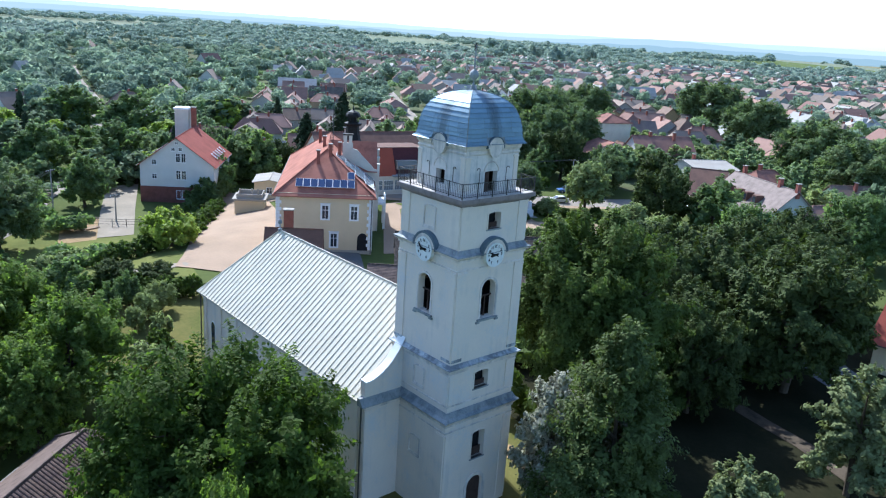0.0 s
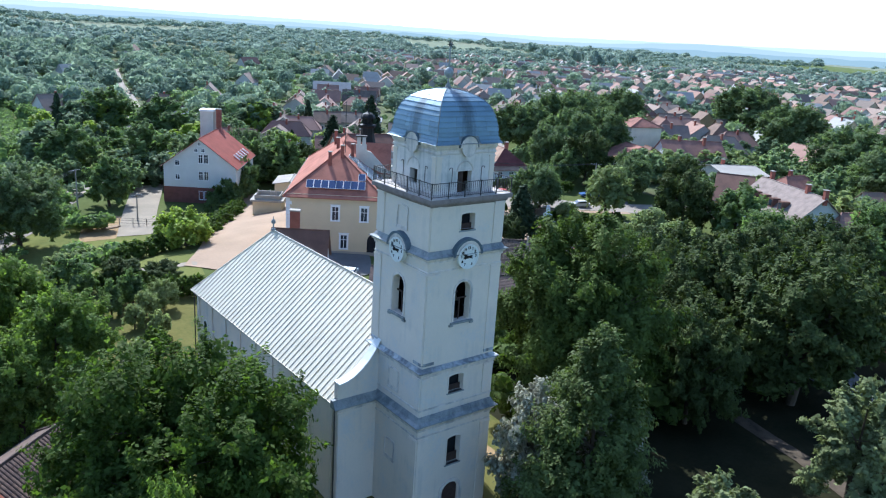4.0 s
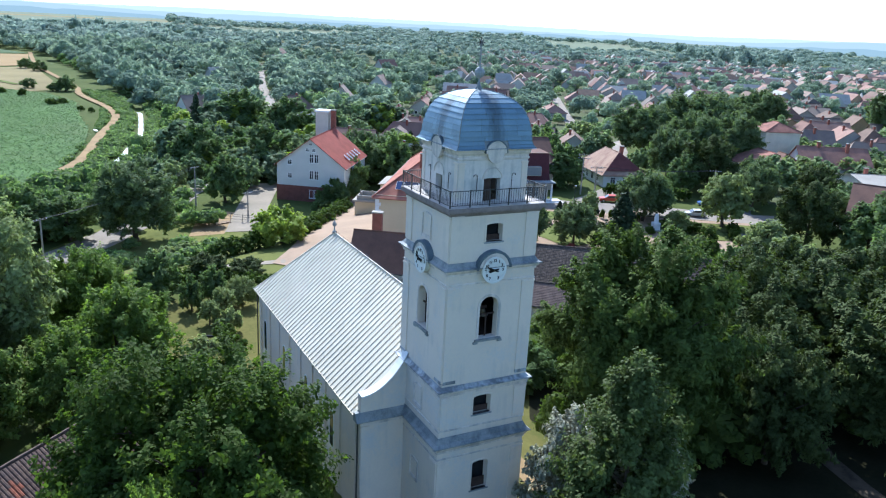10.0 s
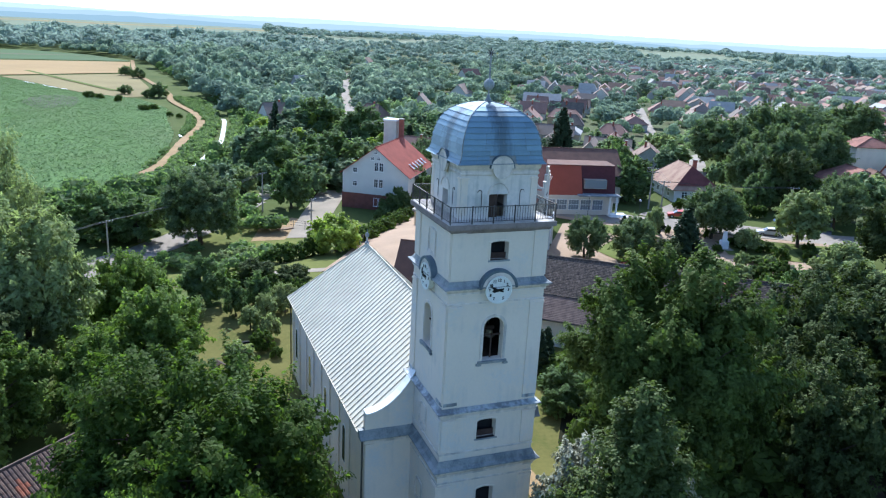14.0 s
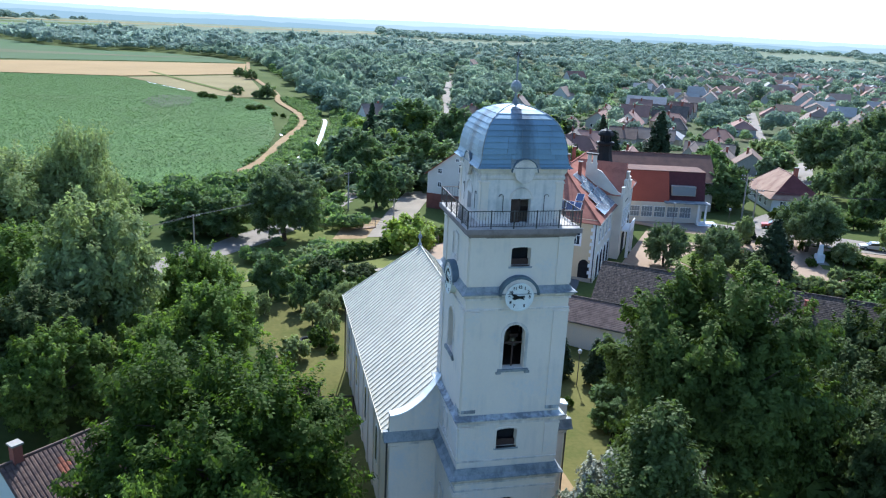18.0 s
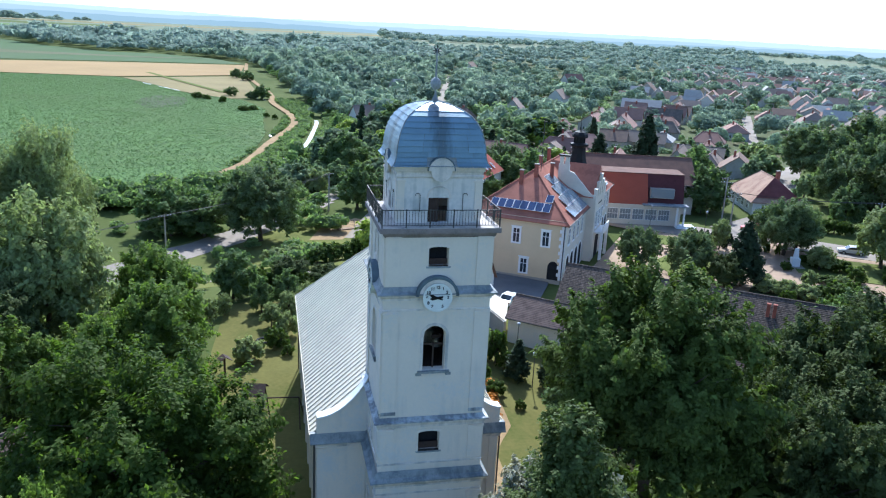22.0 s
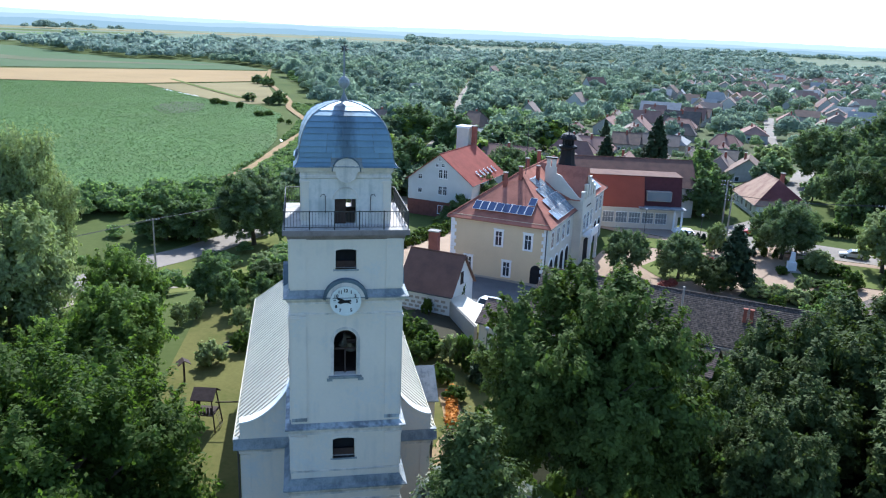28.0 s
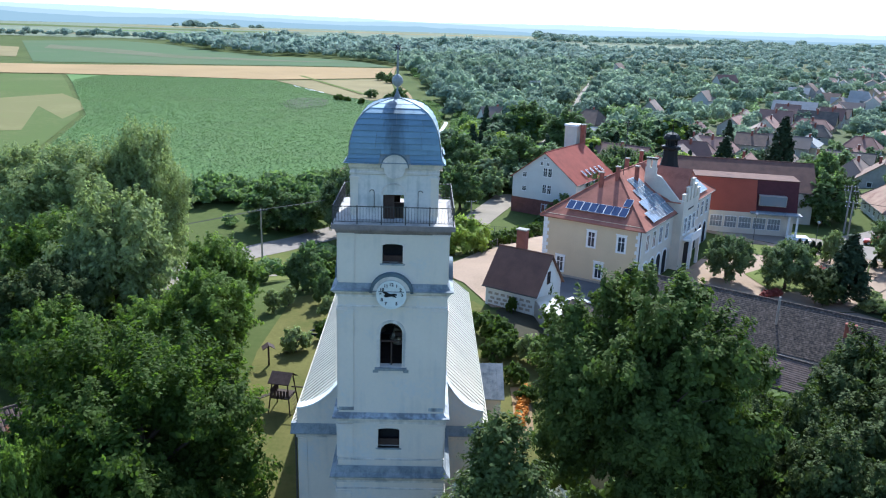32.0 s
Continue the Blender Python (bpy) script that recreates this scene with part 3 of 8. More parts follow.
for k, (ax, ay, bx, by) in enumerate(((-76, 416, -73, 409.5), (-72.3, 408.4, -70, 404), (-66, 397, -63.4, 392.4), (-62.6, 391, -58, 383), (-57, 381.6, -52.6, 374.5), (-8.6, 222.5, -8.2, 218.5))):
    strip("field_edge", [(ax, ay), ((ax + bx) / 2 + 0.2, (ay + by) / 2), (bx, by)], 0.8, FRAME, 0.6, "torn white plastic film along the field's edge", "film")
drape("stubble_field", [(-92, 452), (-70, 412), (-47, 368), (-26, 345), (-17, 352), (-16, 400), (-24, 495)], STUBBLE, 0.15, "dry tan stubble field with a green strip", "field")
drape("meadow_field", [(-298, 567), (-194, 590), (-110, 612), (-27, 628), (-60, 705), (-111, 750), (-154, 752), (-230, 835), (-330, 990), (-432, 1080), (-510, 976)], shade("dull_green_crop", (0.085, 0.12, 0.055), 0.95, var=0.2, scale=0.008, fine=0.4, tint=(0.115, 0.13, 0.07), bump=0.4, spec=0.04), 0.3, "dull green field beyond the wheat", "field")
drape("meadow_field", [(-395, 790), (-430, 880), (-330, 815), (-225, 715), (-120, 690), (-60, 690), (-110, 672), (-220, 672)], shade("dull_brown_crop", (0.125, 0.125, 0.07), 0.95, var=0.2, scale=0.02, fine=0.4, tint=(0.1, 0.115, 0.055), bump=0.3, spec=0.04), 0.42, "dull brownish band across the far field", "field")
drape("tan_patch", [(-192, 300), (-172, 335), (-140, 291), (-131, 244), (-158, 282), (-131, 214), (-150, 205)], shade("dry_patch", (0.165, 0.15, 0.062), 0.95, var=0.2, scale=0.03, fine=0.4, tint=(0.16, 0.16, 0.06), bump=0.3, spec=0.04), 0.26, "dry tan patch in the pale field", "ground")
drape("meadow_field", [(-3400, 1250), (-2900, 3300), (0, 4400), (2900, 3300), (4300, 900), (4000, -300), (1500, 250), (1350, 600), (900, 1200), (0, 1400), (-420, 1180), (-620, 1160)], FARFIELD, 0.3, "far farmland, its colour paled as by haze", "field")
for pts, mt, what in (([(-1400, 1450), (-1350, 1560), (-500, 1420), (-480, 1330)], STUBBLE, "far strip of pale stubble"), ([(-1800, 1900), (-1700, 2150), (-300, 2080), (-330, 1900)], CROPB, "far strip of green crop"),
                      ([(-700, 1650), (-690, 1760), (200, 1700), (180, 1620)], CROP, "far strip of dark crop"), ([(-900, 2300), (-880, 2500), (600, 2480), (580, 2330)], STUBBLE, "far strip of pale stubble"),
                      ([(1500, 700), (2000, 1300), (2300, 1150), (1800, 560)], CROPB, "far strip of green crop"), ([(2000, 500), (2500, 1000), (2700, 860), (2200, 400)], STUBBLE, "far strip of pale stubble")):
    drape("meadow_field", pts, mt, 0.6, what, "field")
drape("wheat_field", [(-425, 640), (-450, 810), (-425, 800), (-340, 625)], STUBBLE, 0.35, "pale tan strip field", "field")
drape("lawn", [(-13.5, -6), (-15, 30), (-14, 46), (-4, 52), (8, 46), (12, 40), (26, 40), (26, -4), (12, -14)], LAWN, 0.05, "sunlit yellowish mown lawn round the church", "lawn")
drape("gardens", [(16, 150), (70, 300), (50, 700), (0, 780), (300, 1250), (1000, 1000), (1150, 300), (900, -40), (260, -50), (112, -30), (112, 128), (60, 150)], GARDEN, 0.05, "dark mottled garden plots between the houses", "gardens", 20.0)
strip("creek", [(-30, 120), (-10, 160), (-2, 188), (3, 208), (8.8, 256), (9.4, 268)], 1.5, WATER, 0.12, "narrow bright creek beside the field", "water")
strip("dirt_track", [(-30, 136), (-16, 168), (-8, 210), (0, 250), (0, 282), (-7, 330), (-8, 374), (-22, 500), (-26, 640)], 2.7, EARTH, 0.45, "sandy dirt track along the creek", "track")
strip("lane", [(-90, 34), (-60, 51), (-40, 66.5), (-28, 82), (-17.5, 93.5), (-6, 111), (2, 126)], 6.8, STREET, 0.10, "worn grey asphalt lane", "road")
strip("lane", [(1, 124.5), (9, 136), (24, 165), (62, 280), (88, 395), (130, 560)], 4.4, STREET, 0.13, "narrow grey asphalt lane into the gardens", "road")
drape("bare_earth", [(-46, 58), (-40, 70), (-36, 66), (-31, 62), (-33, 53), (-40, 54)], DUST, 0.09, "bare dusty verge under the trees", "ground")
drape("bank", [(-44, 66), (-30, 84), (-16, 103), (-2, 112), (10, 96), (9, 76), (6, 62), (4, 53), (-12, 57), (-30, 60)], BANK, 0.05, "grass bank between lane and yard, sunlight in its colour", "grass")
strip("path", [(-40, 67), (-22, 65), (-6, 61.5), (0, 59.5), (8, 57.5)], 2.0, DUST, 0.1, "sandy gravel path to the yard", "path")
drape("yard", [(3, 58), (6.5, 63.5), (9.5, 69), (19.5, 91), (36.5, 123), (44, 112), (26, 70), (18, 60), (26, 54), (24, 45), (10, 44), (7, 53)], PAVE, 0.13, "sandy paved yard behind the town hall", "yard")
drape("drive", [(4.4, 95), (10.3, 112.2), (18.5, 134), (25.7, 135), (17.3, 113.3), (9.9, 93.2)], DUST, 0.12, "pale dusty drive by the white house", "drive")
drape("bare_earth", [(-2, 94), (1, 104), (8, 110), (10, 108), (4, 94)], EARTH, 0.08, "bare earth patch beside the drive", "ground")
strip("street", [(36, 104), (50, 89), (64, 76.5), (78, 70), (94, 61), (130, 40), (200, 0)], 8.0, STREET, 0.12, "grey asphalt main street", "road")
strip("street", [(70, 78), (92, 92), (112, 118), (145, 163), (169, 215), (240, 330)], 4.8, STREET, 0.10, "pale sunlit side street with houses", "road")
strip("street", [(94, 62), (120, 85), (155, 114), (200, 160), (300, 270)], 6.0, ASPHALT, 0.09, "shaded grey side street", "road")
drape("square", [(31, 50), (50, 76), (58, 76), (70, 69), (56, 47), (46, 46)], PAVE, 0.10, "sandy paved square in front of the town hall", "pavement")
drape("square", [(45.9, 45.8), (56.2, 46.9), (70.2, 68.8), (84, 60), (78, 46), (60, 36)], PAVE, 0.07, "sandy paving of the small park", "pavement")
drape("park_bed", [(55.5, 47.5), (59, 51), (64.5, 49.0), (69, 47.2), (67, 41.5), (60, 42.5)], GARDEN, 0.15, "planted bed with low shrubs in the small park", "flower bed")
drape("park_ground", [(9.5, -34), (11, -8), (13, 10), (22, 24), (44, 27), (70, 22), (66, -10), (46, -14), (44, -34)], PARK_SHADE, 0.07, "earth beneath the park trees, canopy shade painted in", "ground")
drape("yard", [(20.5, 56.0), (29.6, 55.4), (27.0, 50.0), (23.8, 44.4), (17.5, 43.6)], ASPHALT, 0.17, "dark asphalt passage beside the town hall", "yard")
# Dark brown patch laid over the lawn.
drape("dark_patch", [(10.8, 36.5), (10.4, 43), (13, 46.5), (16, 45.5), (16.8, 40), (15, 34.5)], shade("dark_brown_ground", (0.05, 0.043, 0.024), 0.95, var=0.3, scale=0.4, fine=3), 0.1, "dark brown patch between garden and outbuilding", "ground")
strip("path", [(6.5, -22), (7.6, -8), (8.0, 2), (8.2, 12), (10.6, 16), (11, 24)], 1.7, EARTH, 0.1, "narrow sandy garden path", "path")
# Tree shade is put into the darkened colour of this path.
strip("path", [(28, -19), (30.5, -13), (32.5, -5), (37, 1), (41, 3)], 1.8, shade("shade_dark_path", (0.08, 0.06, 0.04), 0.95, var=0.5, scale=0.8, fine=3, tint=(0.03, 0.026, 0.018)), 0.12, "dirt path under the trees", "path")
strip("street", [(62, -60), (50, -28), (47, -12), (57, 4), (70, 26), (82, 46), (94, 61)], 6.0, ASPHALT, 0.11, "grey asphalt side road past the park", "road")
for pts, what in (([(52, 75), (57, 75), (64, 71), (60, 66), (52, 70)], "small green lawn in the square"), ([(47, 60), (55, 66), (62, 62), (55, 54), (48, 53)], "green lawn with flower beds"), ([(69, 55), (72, 62), (84, 57), (79, 49)], "green lawn of the small park"), ([(76, 64), (92, 57), (100, 48), (88, 50), (78, 58)], "green lawn beside the street")):
    drape("lawn", pts, PARKLAWN, 0.16, what, "lawn")
strip("path", [(58, 52), (66, 58), (72, 66), (76, 70)], 2.0, PAVE, 0.2, "pale park path", "path")
strip("pavement", [(38, 98), (49, 83.5), (60, 72.8), (75, 65.2), (92, 56.5)], 1.8, PAVE, 0.18, "narrow pale pavement along the street", "pavement")

# ---- the church ----
TR = 3.0   # half the width of the shaft


def arch_points(cx, z0, z1, w, rise, n=11):
    """The outline of an opening: straight jambs and a bowed or round head."""
    h = w / 2
    pts = [(cx - h, z0), (cx + h, z0)]
    for k in range(n):
        a = math.pi * k / (n - 1)
        pts.append((cx + h * math.cos(a), z1 - rise + rise * math.sin(a)))
    return pts


def half_ring(bm, cx, cz, r0, r1, y0, y1, n=16, a0=0.0, a1=math.pi):
    """An arched moulding round a centre on a wall, from y0 to y1."""
    o = [(cx + r1 * math.cos(a0 + (a1 - a0) * k / n), cz + r1 * math.sin(a0 + (a1 - a0) * k / n)) for k in range(n + 1)]
    i = [(cx + r0 * math.cos(a0 + (a1 - a0) * k / n), cz + r0 * math.sin(a0 + (a1 - a0) * k / n)) for k in range(n + 1)]
    for k in range(n):
        prism(bm, [o[k], o[k + 1], i[k + 1], i[k]], "y", y0, y1)
    bmesh.ops.remove_doubles(bm, verts=bm.verts, dist=0.0005)
    return bm


church = thing("church", pose(0, 0, 0), "white-rendered church with tall bell tower and blue dome", "church")
SIDES = [pose(0, 0, 0, 0, 0, 90 * s) for s in range(4)]   # 0 front, 1 street side, 2 nave, 3 garden side


def on(side, bm):
    bmesh.ops.transform(bm, matrix=SIDES[side], verts=bm.verts)
    bmesh.ops.recalc_face_normals(bm, faces=bm.faces)
    return bm


def shaft(name, half, z0, z1, holes, thick=0.5, mat=None):
    """Four thick walls with openings; holes: for each side a list of (cx, z0, z1, width, rise)."""
    for side in range(4):
        bm = bmesh.new()
        hw = half if side % 2 == 0 else half - thick
        a0, a1 = -half, -half + thick
        zs = z0
        for cx, a, b, w, rise in sorted(holes.get(side, []), key=lambda o: o[1]):
            if a > zs:
                box(bm, -hw, a0, zs, hw, a1, a)
            top = b + 0.15
            prism(bm, [(-hw, a), (cx - w / 2, a), (cx - w / 2, top), (-hw, top)], "y", a0, a1)
            prism(bm, [(hw, top), (cx + w / 2, top), (cx + w / 2, a), (hw, a)], "y", a0, a1)
            prism(bm, [(cx - w / 2, top), (cx + w / 2, top)] + arch_points(cx, a, b, w, rise)[2:], "y", a0, a1)
            zs = top
        box(bm, -hw, a0, zs, hw, a1, z1)
        bmesh.ops.remove_doubles(bm, verts=bm.verts, dist=0.001)
        part(name, on(side, bm), mat or WHITE, church)


BW = (-0.05, 14.9, 17.55, 1.24, 0.62)
shaft("tower_wall", TR + 0.12, -0.4, 7.9, {0: [(0, -0.4, 2.9, 1.5, 0.7), (0.02, 4.4, 6.5, 1.15, 0.15)]})
shaft("tower_wall", TR + 0.05, 7.9, 11.75, {0: [(-0.12, 9.83, 11.1, 1.24, 0.12)]})
shaft("tower_wall", TR, 11.75, 19.4, {s: [BW] for s in range(4)})
shaft("tower_wall", TR - 0.04, 19.4, 22.95, {0: [(-0.03, 21.0, 22.1, 1.1, 0.1)], 1: [(0, 21.0, 22.1, 1.1, 0.1)]})
UP = 2.33
shaft("lantern_wall", UP, 23.22, 26.0, {0: [(-0.04, 23.27, 24.65, 1.12, 0.02)], 2: [(0, 23.27, 24.65, 1.12, 0.02)], 3: [(0, 23.6, 24.55, 0.85, 0.02)], 1: [(0, 23.27, 24.6, 1.0, 0.02)]}, 0.4, WORN)
for z, hw in ((3.2, 2.6), (8.4, 2.5), (14.6, 2.48), (18.6, 2.48), (20.7, 2.44)):
    part("tower_floor", bm_new((-hw, -hw, z, hw, hw, z + 0.2)), WOOD, church, "dark timber floor inside the tower")

# mouldings round the shaft: soffit in render, weathering in sheet
for z, r0, r1, drop, rise in ((8.03, TR + 0.12, TR + 0.46, 0.3, 0.62), (11.75, TR + 0.05, TR + 0.30, 0.22, 0.3), (19.42, TR, TR + 0.30, 0.2, 0.44)):
    bm = bmesh.new()
    square_turn(bm, [(r0, z - drop - 0.14), (r0 + 0.08, z - drop - 0.12), (r0 + 0.08, z - drop), (r1 - 0.12, z - 0.1), (r1 - 0.1, z - 0.03), (r1 - 0.02, z), (r1 - 0.02, z + 0.06), (r0 - 0.2, z + 0.06)])
    part("cornice", bm, MOULD, church)
    bm = bmesh.new()
    square_turn(bm, [(r1 - 0.02, z + 0.062), (r1 + 0.04, z + 0.05), (r1 + 0.04, z + 0.1), (r0 + (r1 - r0) * 0.45, z + rise * 0.42), (r0 - 0.03, z + rise)])
    part("weathering", bm, LEDGE if z == 11.75 else LEAD, church, "blue-grey sheet weathering, stained")
for z in (7.1, 10.0 - 1.0, 18.45):
    bm = bmesh.new()
    r = TR + (0.12 if z < 7.5 else 0.05 if z < 11 else 0.0)
    square_turn(bm, [(r, z), (r + 0.05, z + 0.02), (r + 0.05, z + 0.1), (r, z + 0.12)])
    part("string_course", bm, MOULD, church)
# flat corner strips with small caps
for side in range(4):
    for sx in (-1, 1):
        for r, za, zb in ((TR + 0.12, 0.5, 7.0), (TR + 0.05, 9.2, 11.35), (TR, 12.3, 18.4), (TR - 0.04, 19.95, 22.7)):
            x0, x1 = sorted((sx * (r - 0.02), sx * (r - 0.86)))
            bm = bm_new((x0, -r - 0.07, za, x1, -r + 0.02, zb))
            box(bm, x0 - 0.02, -r - 0.11, zb - 0.16, x1 + 0.02, -r + 0.02, zb - 0.06)
            part("corner_strip", on(side, bm), WHITE, church)
        bm = bm_new((sx * 2.12 - 0.19, -UP - 0.04, 23.5, sx * 2.12 + 0.19, -UP + 0.02, 25.62))
        box(bm, sx * 2.1 - 0.25, -UP - 0.08, 25.5, sx * 2.1 + 0.23, -UP + 0.02, 25.58)
        part("corner_strip", on(side, bm), WHITE, church)
        if side in (0, 3):
            bm = bm_new((sx * 2.55 - 0.42, -TR - 0.1, 12.22, sx * 2.55 + 0.42, -TR + 0.02, 12.42))
            part("strip_base", on(side, bm), LEDGE, church)

# gallery
bm = bmesh.new()
square_turn(bm, [(2.97, 22.62), (3.06, 22.7), (3.1, 22.8), (3.1, 22.9), (3.3, 22.92), (3.3, 23.18), (2.2, 23.25), (2.2, 22.9), (2.9, 22.62), (2.97, 22.62)])
part("gallery_slab", bm, SLAB, church, "brown-grey stone gallery slab")
bm = bmesh.new()
square_turn(bm, [(3.27, 23.17), (3.27, 23.2), (2.2, 23.268), (2.2, 23.2), (3.27, 23.17)])
part("gallery_floor", bm, shade("pale_gallery_screed", (0.47, 0.42, 0.37), 0.9, var=0.25, scale=1.2, fine=8, tint=(0.3, 0.27, 0.24)), church, "pale worn gallery floor")
baluster = bpy.data.meshes.new("baluster")
bm = bmesh.new()
box(bm, -0.009, -0.009, 0, 0.009, 0.009, 0.86)
bm.to_mesh(baluster)
bm.free()
baluster.materials.append(IRON)
for side in range(4):
    bm = bmesh.new()
    for z, s in ((0.14, 0.014), (0.97, 0.02)):
        box(bm, -3.2, -s, z - s, 3.2 - 0.06, s, z + s)
    rail = part("railing", bm, IRON, church, "thin dark iron railing")
    rail.matrix_local = SIDES[side] @ pose(0, -3.2, 23.2)
    for k in range(5):
        x = -3.2 + 6.4 * k / 5
        part("post", bm_new((x - 0.03, -0.03, 0, x + 0.03, 0.03, 1.02)), IRON, rail)
    for k in range(40):
        if k % 8:
            b = new("baluster", baluster)
            b.parent = rail
            b.location = (-3.2 + 6.4 * k / 40, 0, 0.13)

# upper stage: cornice, round medallions, arched caps
bm = bmesh.new()
square_turn(bm, [(UP + 0.012, 25.72), (UP + 0.06, 25.76), (UP + 0.06, 25.86), (UP + 0.02, 25.9), (UP + 0.02, 26.0), (UP + 0.1, 26.12), (UP + 0.12, 26.3), (UP + 0.2, 26.36), (UP + 0.2, 26.42), (1.5, 26.43)])
part("cornice", bm, MOULD, church)
for side in range(4):
    bm = bmesh.new()
    half_ring(bm, 0, 26.14, 0.0, 0.70, -UP - 0.24, -UP + 0.35, 18)
    part("arched_cap", on(side, bm), MOULD, church, "white arched cap breaking the dome's edge")
    bm = bmesh.new()
    half_ring(bm, 0, 26.14, 0.703, 0.755, -UP - 0.27, -UP + 0.5, 18)
    part("cap_hood", on(side, bm), SLATE, church, "dark sheet hood")
    bm = bmesh.new()
    rod(bm, (0, -UP - 0.1, 26.12), (0, -UP - 0.245, 26.12), 0.56, 28)
    half_ring(bm, 0, 26.12, 0.53, 0.57, -UP - 0.262, -UP - 0.24, 28, 0, math.tau)
    part("medallion", on(side, bm), MOULD, church, "flush plaster roundel with a thin ring")
    bm = bmesh.new()
    half_ring(bm, -0.03, 24.62, 0.6, 0.68, -UP - 0.05, -UP + 0.02, 14)
    part("arch_mould", on(side, bm), MOULD, church)
    for sx in (-1.32, 1.28):
        bm = bmesh.new()
        half_ring(bm, sx + 0.12, 24.78, 0.11, 0.14, -UP - 0.06, -UP - 0.03, 8)
        box(bm, sx + (0.23 if sx < 0 else -0.02), -UP - 0.055, 23.9, sx + (0.26 if sx < 0 else 0.01), -UP - 0.03, 24.78)
        part("wall_bracket", on(side, bm), IRON, church, "thin dark hooked conductor")
part("lantern_door", bm_new((-0.6, -UP + 0.22, 23.27, 0.0, -UP + 0.27, 24.63)), WOOD, church, "half-open dark wooden door")

# Boards added in the lantern's rear openings so that less light shows through.
for side, x0, x1, z0 in ((1, -0.52, 0.52, 23.27), (2, -0.18, 0.58, 23.27), (2, -0.58, -0.185, 23.75)):
    part("shutter", on(side, bm_new((x0, -UP + 0.3, z0, x1, -UP + 0.34, 24.66))), WOOD, church, "dark board added to stop light showing through")

# dome of lapped sheets on a closed shell
PROF = [(2.66, 26.38), (2.57, 26.46), (2.48, 26.62), (2.42, 26.86), (2.40, 27.12), (2.365, 27.42), (2.30, 27.74), (2.21, 28.06), (2.09, 28.36), (1.93, 28.65), (1.70, 28.92), (1.38, 29.16), (0.98, 29.35), (0.5, 29.49), (0.04, 29.56)]
bm = bmesh.new()
square_turn(bm, [(r - 0.03, z - 0.01) for r, z in PROF])
core = part("dome", bm, LEAD, church, "blue sheet-metal dome with four curved sides")
for side in range(4):
    for (r0, z0), (r1, z1) in zip(PROF, PROF[1:]):
        row = round(z0 * 10)
        if z1 < 26.95:
            cuts = [-1, -0.62, -0.32, 0.32, 0.64, 1]     # the lowest rows stop at the arched cap
        else:
            cuts = [-1, -0.55 + 0.12 * (row % 3), 0.02 - 0.1 * (row % 2), 0.5 + 0.1 * (row % 3), 1]
        for a, b in zip(cuts, cuts[1:]):
            if a == -0.32 and z1 < 26.95:
                continue
            g = 0.008
            bm = bmesh.new()
            o0, o1 = 0.05, -0.012
            v = [bm.verts.new(p) for p in ((a * r0 + g, -r0 - o0, z0 - 0.015), (b * r0 - g, -r0 - o0, z0 - 0.015), (b * r1 - g, -r1 - o1, z1), (a * r1 + g, -r1 - o1, z1),
                                           (a * r0 + g, -r0 + 0.02, z0 - 0.015), (b * r0 - g, -r0 + 0.02, z0 - 0.015))]
            bm.faces.new(v[:4])
            bm.faces.new((v[0], v[4], v[5], v[1]))
            part("sheet", on(side, bm), DOMEM, core)
for sx, sy in ((-1, -1), (1, -1), (1, 1), (-1, 1)):
    bm = bmesh.new()
    tube(bm, [(sx * r, sy * r, z) for r, z in PROF], 0.035)
    part("hip_roll", bm, LEAD, core)
bm = bmesh.new()
lathe(bm, [(0.0, 29.5), (0.22, 29.52), (0.12, 29.75), (0.05, 29.95), (0.045, 30.15), (0.16, 30.2), (0.27, 30.33), (0.31, 30.48), (0.27, 30.63), (0.16, 30.76), (0.06, 30.82), (0.05, 31.2), (0.045, 32.3), (0.0, 32.32)], 16)
fin = part("finial", bm, LEAD, church, "sheet-metal ball finial on a rod")
bm = bmesh.new()
for k in range(8):
    a = math.tau * k / 8
    rod(bm, (0, 0, 32.2), (0.26 * math.cos(a), 0, 32.2 + 0.26 * math.sin(a)), 0.05, 5, 0.02)
box(bm, -0.025, -0.025, 31.1, 0.025, 0.025, 32.5)
part("star", bm, IRON, fin, "dark metal star")

# clocks on all four sides
def numeral(text, x, z, size, parent, side):
    cu = bpy.data.curves.new("numeral", "FONT")
    cu.body, cu.size, cu.align_x, cu.align_y, cu.extrude, cu.offset = text, size, "CENTER", "CENTER", 0.006, 0.009
    tmp = bpy.data.objects.new("numeral", cu)
    scene.collection.objects.link(tmp)
    me = bpy.data.meshes.new_from_object(tmp.evaluated_get(bpy.context.evaluated_depsgraph_get()))
    bpy.data.objects.remove(tmp)
    me.materials.clear()
    me.materials.append(BLACK)
    ob = new("numeral", me)
    ob.parent = parent
    ob.matrix_local = SIDES[side] @ pose(x, -TR - 0.345, z, 90, 0, 0)


